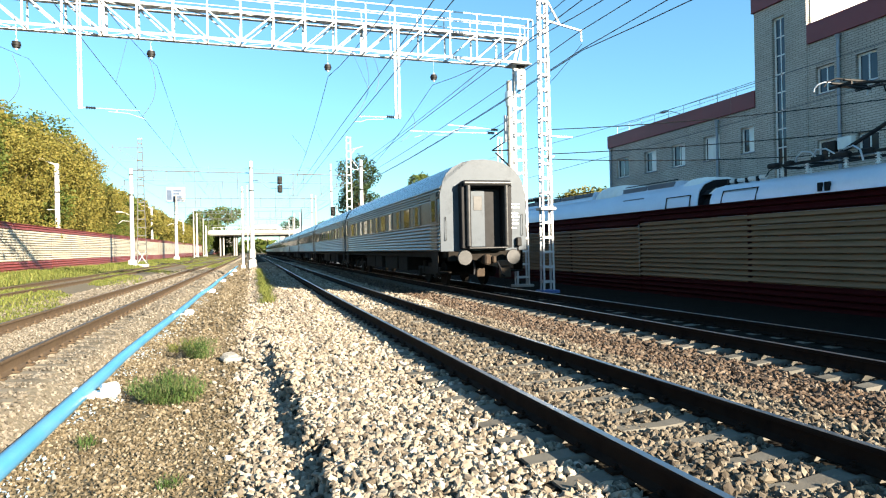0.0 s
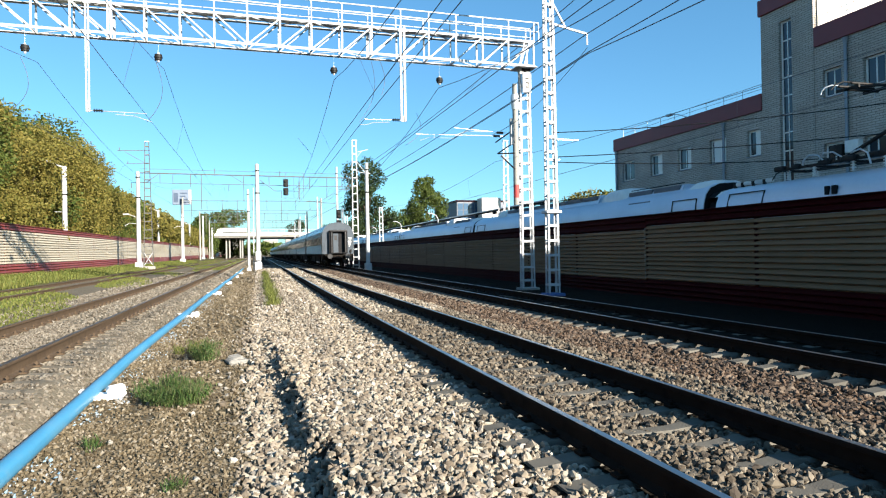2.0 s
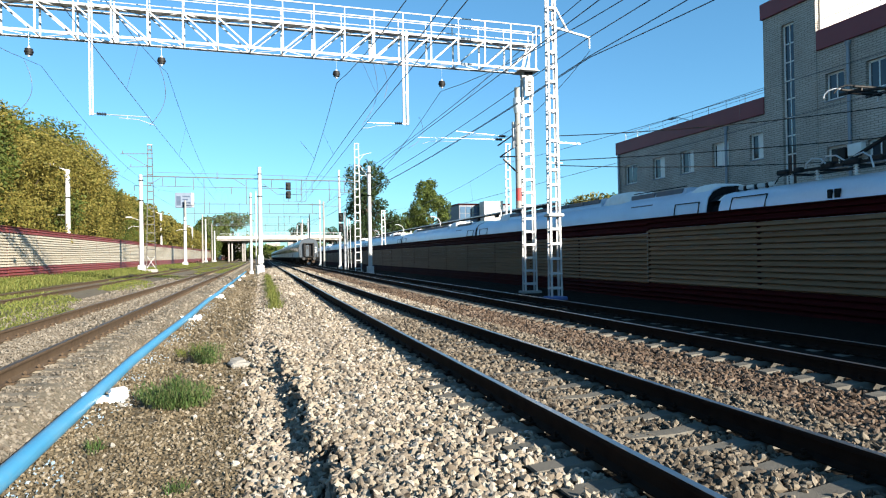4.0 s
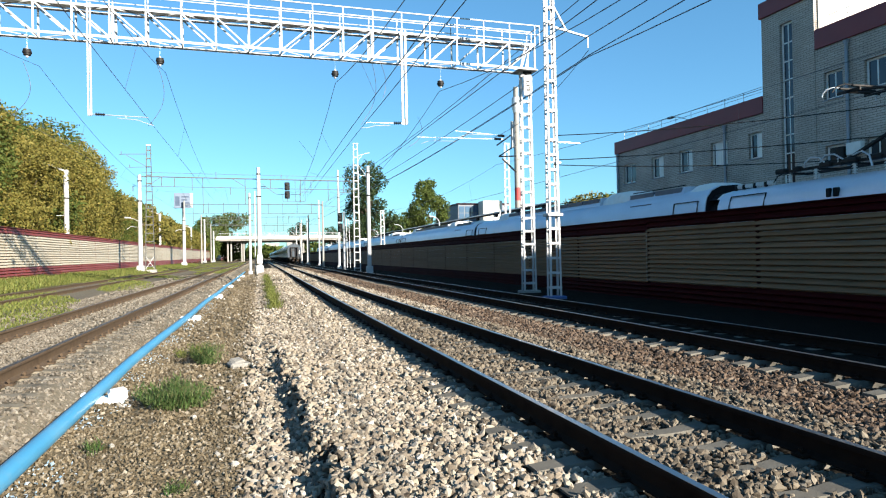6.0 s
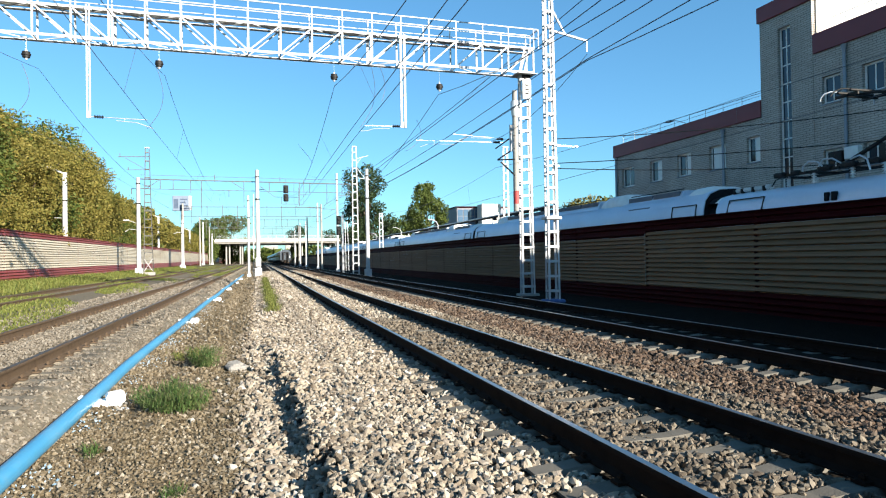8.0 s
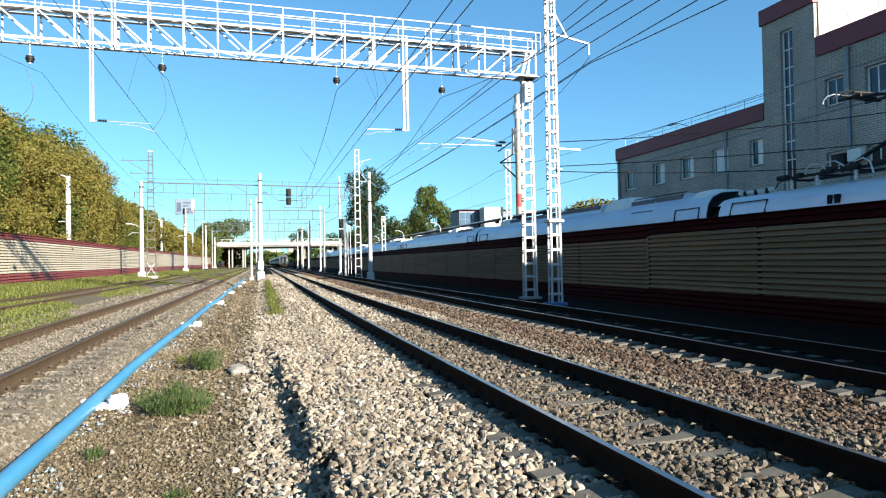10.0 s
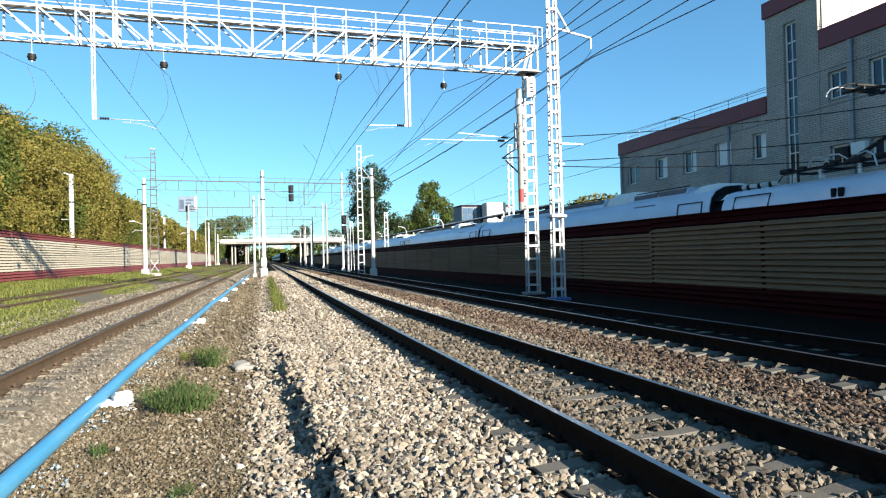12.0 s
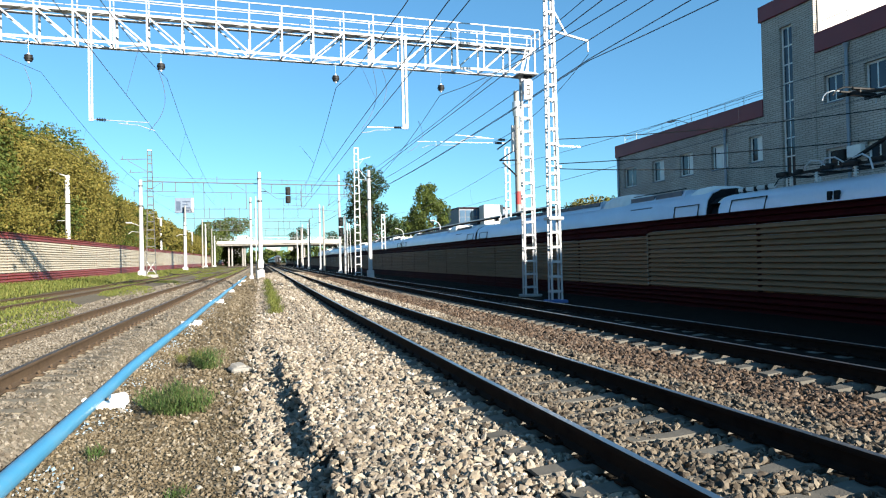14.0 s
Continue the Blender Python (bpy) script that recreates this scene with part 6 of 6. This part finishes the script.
x, y, z, s = field(4, -6.4, -1.95, [(3.2, 16, 800, 0.021), (16, 30, 190, 0.03), (30, 60, 40, 0.05)], lambda a, b: max(old(a), lay(a)), [(L1, -2.1, 0.93)])
scatter("old_ballast_stones", x, y, z, s, mat("grey_dusty_stone", [(0.0478, 0.0383, 0.0261), (0.1096, 0.0922, 0.0713), (0.1566, 0.1375, 0.1114), (0.0809, 0.0661, 0.0496), (0.2184, 0.1992, 0.1662)], 14, 0.9, bump_scale=90, vary=0.8, rand="island"), "grey dusty stones of the side track", octa, seed=6)
r = np.random.RandomState(9)
n = 70
x = r.uniform(-1.9, 0.3, n)
y = r.uniform(4.2, 26, n)
scatter("pale_pebbles", x, y, np.array([lay(a) for a in x]) + 0.02, r.uniform(0.02, 0.05, n), mat("whitish_stone", [(0.1992, 0.1853, 0.1618), (0.2758, 0.261, 0.2375)], 10, 0.9), "scattered whitish pebbles", seed=11)
n = 1100
y = 4.3 + 36 * r.uniform(0, 1, n) ** 1.5
x = np.array([fx(q) for q in y]) + 0.10 + np.abs(r.normal(0, 0.17, n))
patch = np.array([noise.noise(Vector((3.1, q * 0.9, 0))) > -0.08 for q in y])
x, y = x[patch], y[patch]
scatter("plastic_shavings", x, y, np.array([max(lay(a), -0.42) for a in x]) + 0.035, r.uniform(0.006, 0.017, len(x)), mat("pale_blue_shavings", [(0.10, 0.19, 0.28), (0.20, 0.28, 0.36), (0.30, 0.34, 0.38)], 10, 0.8, vary=0.7, rand="island"), "pale blue plastic shavings scattered beside the pipe", octa, 0.4, seed=17)
st = thing("broken_slab", "flat white broken slab lying on the soil", "slab", at=pose(-0.27, 11.9, -0.43, 4, 3, 20))
part("slab", Geo().block(-0.19, 0.17, -0.14, 0.12, 0.0, 0.09, 0.03).block(-0.12, 0.1, -0.06, 0.17, 0.06, 0.13, 0.03, pose(0, 0, 0, 6, -5, 12)), mat("chalky_grey_slab", [(0.15, 0.142, 0.128), (0.25, 0.24, 0.22), (0.20, 0.19, 0.172)], 9, 0.9, bump=0.01, bump_scale=35, spec=0.1), st)


# ---- grass and weeds ----
def blades(name, x, y, z, h, material, label, category, seed=1, lean=0.5, width=0.012):
    """Bent grass blades of two segments each, joined."""
    r = np.random.RandomState(seed)
    n = len(x)
    a = r.uniform(0, 2 * np.pi, n)
    l = r.uniform(0.1, lean, n) * h
    d = np.stack([np.cos(a), np.sin(a)], -1)
    w = np.stack([-d[:, 1], d[:, 0]], -1) * width * r.uniform(0.6, 1.4, n)[:, None]
    base = np.stack([x, y], -1)
    P = np.zeros((n, 5, 3))
    P[:, 0, :2], P[:, 1, :2] = base - w, base + w
    P[:, 2, :2], P[:, 3, :2] = base + d * l[:, None] * 0.3 + w * 0.8, base + d * l[:, None] * 0.3 - w * 0.8
    P[:, 4, :2] = base + d * l[:, None]
    P[:, 0, 2] = P[:, 1, 2] = z
    P[:, 2, 2] = P[:, 3, 2] = z + h * 0.55
    P[:, 4, 2] = z + h
    f = np.array([(0, 1, 2), (0, 2, 3), (3, 2, 4)])
    faces = (f[None] + (np.arange(n) * 5)[:, None, None]).reshape(-1, 3)
    ob = new(name, mesh_of(name, P.reshape(-1, 3), faces, material))
    return tagged(ob, label, category, kind="stuff" if category == "grass" else "")


def leafmat(name, cols, vary=0.75, through_light=0.25):
    m = mat(name, cols, 0.5, 0.65, vary=vary, rand="island", spec=0.2)
    n, l = m.node_tree.nodes, m.node_tree.links
    bsdf, out = n["Principled BSDF"], n["Material Output"]
    tr, mix = n.new("ShaderNodeBsdfTranslucent"), n.new("ShaderNodeMixShader")
    mix.inputs[0].default_value = through_light
    l.new(bsdf.inputs["Base Color"].links[0].from_socket, tr.inputs[0])
    l.new(bsdf.outputs[0], mix.inputs[1])
    l.new(tr.outputs[0], mix.inputs[2])
    l.new(mix.outputs[0], out.inputs[0])
    return m


M_GRASS = leafmat("green_grass", [(0.030, 0.068, 0.016), (0.052, 0.100, 0.026), (0.085, 0.122, 0.038), (0.150, 0.150, 0.072)])
M_GRASS_DRY = leafmat("dry_grass", [(0.070, 0.092, 0.020), (0.120, 0.140, 0.032), (0.165, 0.165, 0.048), (0.055, 0.085, 0.018)])
r = np.random.RandomState(21)


def clump(x, y, rx, ry, n, h, material, label, seed):
    """A bushy weed: stems that fan out from a few roots, each set with small narrow leaves."""
    k = max(6, n // 60)
    a, d = r.uniform(0, 2 * np.pi, k), np.sqrt(r.uniform(0, 1, k))
    root = np.stack([x + 0.75 * rx * d * np.cos(a), y + 0.75 * ry * d * np.sin(a)], -1)
    stem = r.randint(0, k, n)
    lean = np.stack([np.cos(a), np.sin(a)], -1) * (0.55 * d)[:, None] + r.normal(0, 0.22, (k, 2))
    tall = h * (1.08 - 0.55 * d * d) * r.uniform(0.7, 1.15, k)
    f = r.uniform(0.02, 1, n) ** 0.8
    xs = root[stem, 0] + lean[stem, 0] * f * tall[stem] + r.normal(0, 0.035, n)
    ys = root[stem, 1] + lean[stem, 1] * f * tall[stem] + r.normal(0, 0.035, n)
    zs = np.array([lay(q) for q in xs]) - 0.01 + f * tall[stem] * 0.85
    return blades("grass_clump", xs, ys, zs, 0.05 * r.uniform(0.5, 1.6, n), material, label, "weeds", seed, 2.2, 0.004)


clump(-0.96, 9.0, 0.48, 0.5, 4200, 0.34, M_GRASS, "low bushy green weed growing in the soil", 1)
clump(-0.80, 12.2, 0.13, 0.3, 1500, 0.48, M_GRASS, "upright green weed tuft on the soil", 2)
clump(-1.12, 13.0, 0.30, 0.6, 900, 0.28, M_GRASS_DRY, "sparse dry weed tuft on the soil", 3)
clump(-0.62, 5.6, 0.05, 0.08, 110, 0.10, M_GRASS, "small green sprout in the gravel", 4)
clump(-1.50, 7.0, 0.06, 0.18, 120, 0.09, M_GRASS, "small sprout beside the blue pipe", 5)
n = 5200
ys = r.uniform(23, 62, n)
xs = np.array([0.62 + bend(q) for q in ys]) + r.normal(0, 0.10, n) * (1 + 0.5 * np.sin(ys * 0.9))
blades("grass_clump", xs, ys, np.array([max(bank(a - bend(b), b), lay(a)) for a, b in zip(xs, ys)]), 0.30 * r.uniform(0.4, 1.3, n), M_GRASS_DRY, "yellow-green grass strip along the ballast edge", "weeds", 6, 1.3, 0.008)


def lawn(x0, x1, y0, y1, n, h, height, seed, cut=0.0, material=None):
    xs, ys = r.uniform(x0, x1, n), y0 + (y1 - y0) * r.uniform(0, 1, n) ** 1.5
    keep = np.array([noise.noise(Vector((a * 0.35, b * 0.12, seed))) > cut for a, b in zip(xs, ys)])
    xs, ys = xs[keep], ys[keep]
    return blades("grass", xs, ys, np.array([height(a) for a in xs]) - 0.01, h * r.uniform(0.4, 1.3, len(xs)), material or M_GRASS_DRY, "patchy yellow-green grass beside the side tracks", "grass", seed, 0.9, 0.02)


lawn(-14.3, -10.7, 30, 150, 30000, 0.22, lambda a: lay(a) + 0.05, 1, -0.25)
lawn(-7.9, -5.0, 14, 200, 38000, 0.11, old, 2, 0.06)
lawn(-10.8, -7.9, 20, 200, 34000, 0.12, old, 3, 0.0)
lawn(-4.8, -2.4, 60, 220, 12000, 0.12, old, 7, -0.1)
lawn(-2.7, -2.2, 12, 100, 1500, 0.1, lambda a: -0.2, 4, 0.05)


# ---- trees ----
M_BARK = mat("grey_brown_bark", [(0.0478, 0.0374, 0.027), (0.0948, 0.0783, 0.0609)], 4, 0.95, bump=0.02, bump_scale=12, stretch=(1, 1, 0.3), spec=0.1)
M_LEAF_OLIVE = leafmat("autumn_olive_leaves", [(0.0478, 0.0505, 0.0104), (0.107, 0.0974, 0.02), (0.1783, 0.1453, 0.0357), (0.0774, 0.0809, 0.0148), (0.2488, 0.1897, 0.06)], 0.5)
M_LEAF_GREEN = leafmat("green_leaves", [(0.0235, 0.0418, 0.0087), (0.0478, 0.0713, 0.0139), (0.0774, 0.0974, 0.0209), (0.0357, 0.0539, 0.0104)], 0.5)
M_LEAF_DARK = leafmat("dark_green_leaves", [(0.0078, 0.02, 0.007), (0.02, 0.0374, 0.0104), (0.0339, 0.0505, 0.0174)], 0.7, 0.12)


def tree_parts(h, spread, leaves, seed, material, low=0.18, size=0.2):
    """A trunk with limbs, and a crown of many small leaves round uneven lobes."""
    r = np.random.RandomState(seed)
    g = Geo()
    bends = [Vector((0, 0, -0.3))]
    for i in range(1, 6):
        bends.append(Vector((r.normal(0, 0.02) * h * i / 5, r.normal(0, 0.02) * h * i / 5, h * 0.8 * i / 5)))
    rad = 0.022 * h
    for i in range(5):
        g.rod(bends[i], bends[i + 1], rad * (1 - i / 5.5), 8, rad * (1 - (i + 1) / 5.5), caps=False)
    lobes = []
    n = 22
    for i in range(n):
        f = low + (1 - low) * (i + 0.5) / n * 0.9
        wide = spread * (0.45 + 0.75 * math.sin(math.pi * min(1, (f - low) / (1 - low) * 0.85 + 0.18)))
        a = r.uniform(0, 2 * math.pi)
        d = wide * r.uniform(0.35, 0.95)
        c = np.array([d * math.cos(a), d * math.sin(a), f * h])
        rr = spread * r.uniform(0.28, 0.52)
        lobes.append((c, rr))
        k = min(4, int(f * 5))
        mid = Vector(c) * 0.55 + bends[k] * 0.45 - Vector((0, 0, 0.06 * h))
        g.rod(bends[k], mid, rad * 0.35, 5, rad * 0.22, caps=False)
        g.rod(mid, Vector(c), rad * 0.22, 5, rad * 0.05, caps=False)
    lobes.append((np.array([0, 0, h - spread * 0.3]), spread * 0.32))
    w = np.array([q[1] ** 2 for q in lobes])
    pick = r.choice(len(lobes), leaves, p=w / w.sum())
    C, R = np.array([q[0] for q in lobes])[pick], np.array([q[1] for q in lobes])[pick]
    d = r.normal(size=(leaves, 3))
    d /= np.linalg.norm(d, axis=1, keepdims=True)
    rag = 1 + 0.35 * np.sin(d[:, 0] * 5 + pick) * np.cos(d[:, 1] * 6 + pick * 2)
    P = C + d * (R * rag * r.uniform(0.62, 1.12, leaves) ** 0.7)[:, None] * np.array([1, 1, 0.85])
    u = r.normal(size=(leaves, 3))
    u /= np.linalg.norm(u, axis=1, keepdims=True)
    v = np.cross(u, d + r.normal(size=(leaves, 3)) * 0.8)
    v /= np.linalg.norm(v, axis=1, keepdims=True) + 1e-9
    s = (size * r.uniform(0.5, 1.5, leaves))[:, None]
    Q = np.stack([P - u * s, P - v * s * 0.55, P + u * s, P + v * s * 0.55], 1)
    faces = (np.array([(0, 1, 2), (0, 2, 3)])[None] + (np.arange(leaves) * 4)[:, None, None]).reshape(-1, 3)
    return g.mesh("trunk", M_BARK, True), mesh_of("crown", Q.reshape(-1, 3), faces, material)


def tree(kind, x, y, z, scale, turn, label, group="", squash=1.0):
    trunk, crown = kind
    t = thing("tree", label, "tree", group, at=pose(x, y, z, 0, 0, turn) @ Matrix.Diagonal((scale * squash, scale * squash, scale, 1)))
    part("trunk", trunk, None, t)
    part("crown", crown, None, t)
    return t


OLIVE = [tree_parts(10, 2.9, 24000, i, M_LEAF_OLIVE, 0.12, 0.085) for i in range(3)]
GREEN = [tree_parts(10, 2.7, 22000, 10 + i, M_LEAF_GREEN, 0.12, 0.085) for i in range(2)]
OLIVE_FAR = [tree_parts(10, 2.9, 4500, 40 + i, M_LEAF_OLIVE, 0.12, 0.19) for i in range(2)]
GREEN_FAR = [tree_parts(10, 2.7, 4500, 50 + i, M_LEAF_GREEN, 0.12, 0.19) for i in range(2)]
DARK = tree_parts(10, 2.3, 9000, 22, M_LEAF_DARK, 0.12, 0.12)
SLIM = tree_parts(10, 2.2, 20000, 31, M_LEAF_GREEN, 0.1, 0.11)
top_of = curve_of([(30, 14.0), (61, 14.4), (68, 16.0), (77, 16.0), (84, 15.6), (90, 13.0), (102, 12.8), (114, 12.6), (144, 12.2), (182, 11.6), (230, 12.4)])
rnd = random.Random(77)
y = 40.0
while y < 250:
    h = top_of(y) * rnd.uniform(0.72, 0.9)
    green = 88 < y < 97 or rnd.random() < 0.15
    tree(rnd.choice((GREEN if y < 115 else GREEN_FAR) if green else (OLIVE if y < 115 else OLIVE_FAR)), -18.8 + rnd.uniform(-0.8, 0.6), y, 0.3, h / 10, rnd.uniform(0, 360), "green broad-leaved tree behind the noise barrier" if green else "olive and yellow autumn tree behind the noise barrier", "trees behind the barrier", 1.05)
    y += rnd.uniform(4.2, 6.0)
y = 44.0
while y < 250:
    h = top_of(y * 20 / 23.5) * rnd.uniform(0.98, 1.12)
    green = rnd.random() < 0.2
    tree(rnd.choice((GREEN if y < 115 else GREEN_FAR) if green else (OLIVE if y < 115 else OLIVE_FAR)), -24 + rnd.uniform(-1.5, 1.5), y, 0.4, h / 10, rnd.uniform(0, 360), "tall green tree in the second row behind the barrier" if green else "tall olive and yellow autumn tree behind the barrier", "trees behind the barrier", 1.15)
    y += rnd.uniform(5, 7)
tree(DARK, 25.6, 150, -0.5, 2.38, 20, "tall dark green tree with an airy crown beyond the train", "", 0.95)
tree(DARK, 23.2, 152, -0.5, 1.5, 120, "dark green tree beside the tall one", "", 1.0)
tree(SLIM, 32.2, 120, -0.5, 1.62, 70, "dense green tree beyond the standing train", "", 1.02)
for x, y, h in ((30.5, 158, 11.5), (34.5, 160, 12.6), (38, 165, 11.8), (27, 170, 10.5)):
    tree(rnd.choice(GREEN_FAR), x + 2, y, -0.5, h / 10, rnd.uniform(0, 360), "green tree in the far row beyond the train", "far trees beyond the train", 1.1)
for x, y, h in ((62, 118, 13), (67, 120, 14.2), (71, 121, 13.8), (76, 122, 14.6)):
    tree(rnd.choice(OLIVE_FAR + GREEN_FAR), x, y, -0.5, h / 10, rnd.uniform(0, 360), "tree seen past the end of the depot", "trees beyond the depot", 1.1)
for x, y, h in ((-15, 285, 20), (-8.5, 290, 21.5), (-26, 250, 14), (-21.5, 252, 13), (-30, 248, 15), (-19, 283, 19)):
    tree(rnd.choice(GREEN_FAR), x, y, -0.5, h / 10, rnd.uniform(0, 360), "large green tree beyond the bridge", "trees by the bridge", 1.15)
for x, y, h in ((-16.4, 240, 11.5), (-15.8, 247, 13), (-17.5, 252, 14), (-20, 256, 13)):
    tree(rnd.choice(GREEN_FAR), x, y, -0.2, h / 10, rnd.uniform(0, 360), "green tree at the end of the road bridge", "trees by the bridge", 1.1)
for x, y, h in ((18, 275, 16), (33, 290, 15), (46, 300, 16)):
    tree(DARK, x, y, -0.5, h / 10, rnd.uniform(0, 360), "dark tree rising behind the bridge", "trees by the bridge", 1.1)


def far_woods():
    """A low uneven belt of woods on the horizon."""
    r = np.random.RandomState(8)
    n = 9000
    x = r.uniform(-420, 420, n)
    top = 11 + 5 * np.sin(x * 0.03) + 3 * np.sin(x * 0.11 + 1)
    P = np.stack([x, 760 + r.uniform(-15, 15, n), r.uniform(0, 1, n) ** 0.8 * top - 0.5], -1)
    u = r.normal(size=(n, 3)) * 1.6
    v = r.normal(size=(n, 3)) * 1.6
    Q = np.stack([P - u, P - v, P + u, P + v], 1)
    faces = (np.array([(0, 1, 2), (0, 2, 3)])[None] + (np.arange(n) * 4)[:, None, None]).reshape(-1, 3)
    tagged(new("far_woods", mesh_of("far_woods", Q.reshape(-1, 3), faces, M_LEAF_GREEN)), "distant belt of green woods on the horizon", "woods", kind="stuff")


far_woods()


motions()
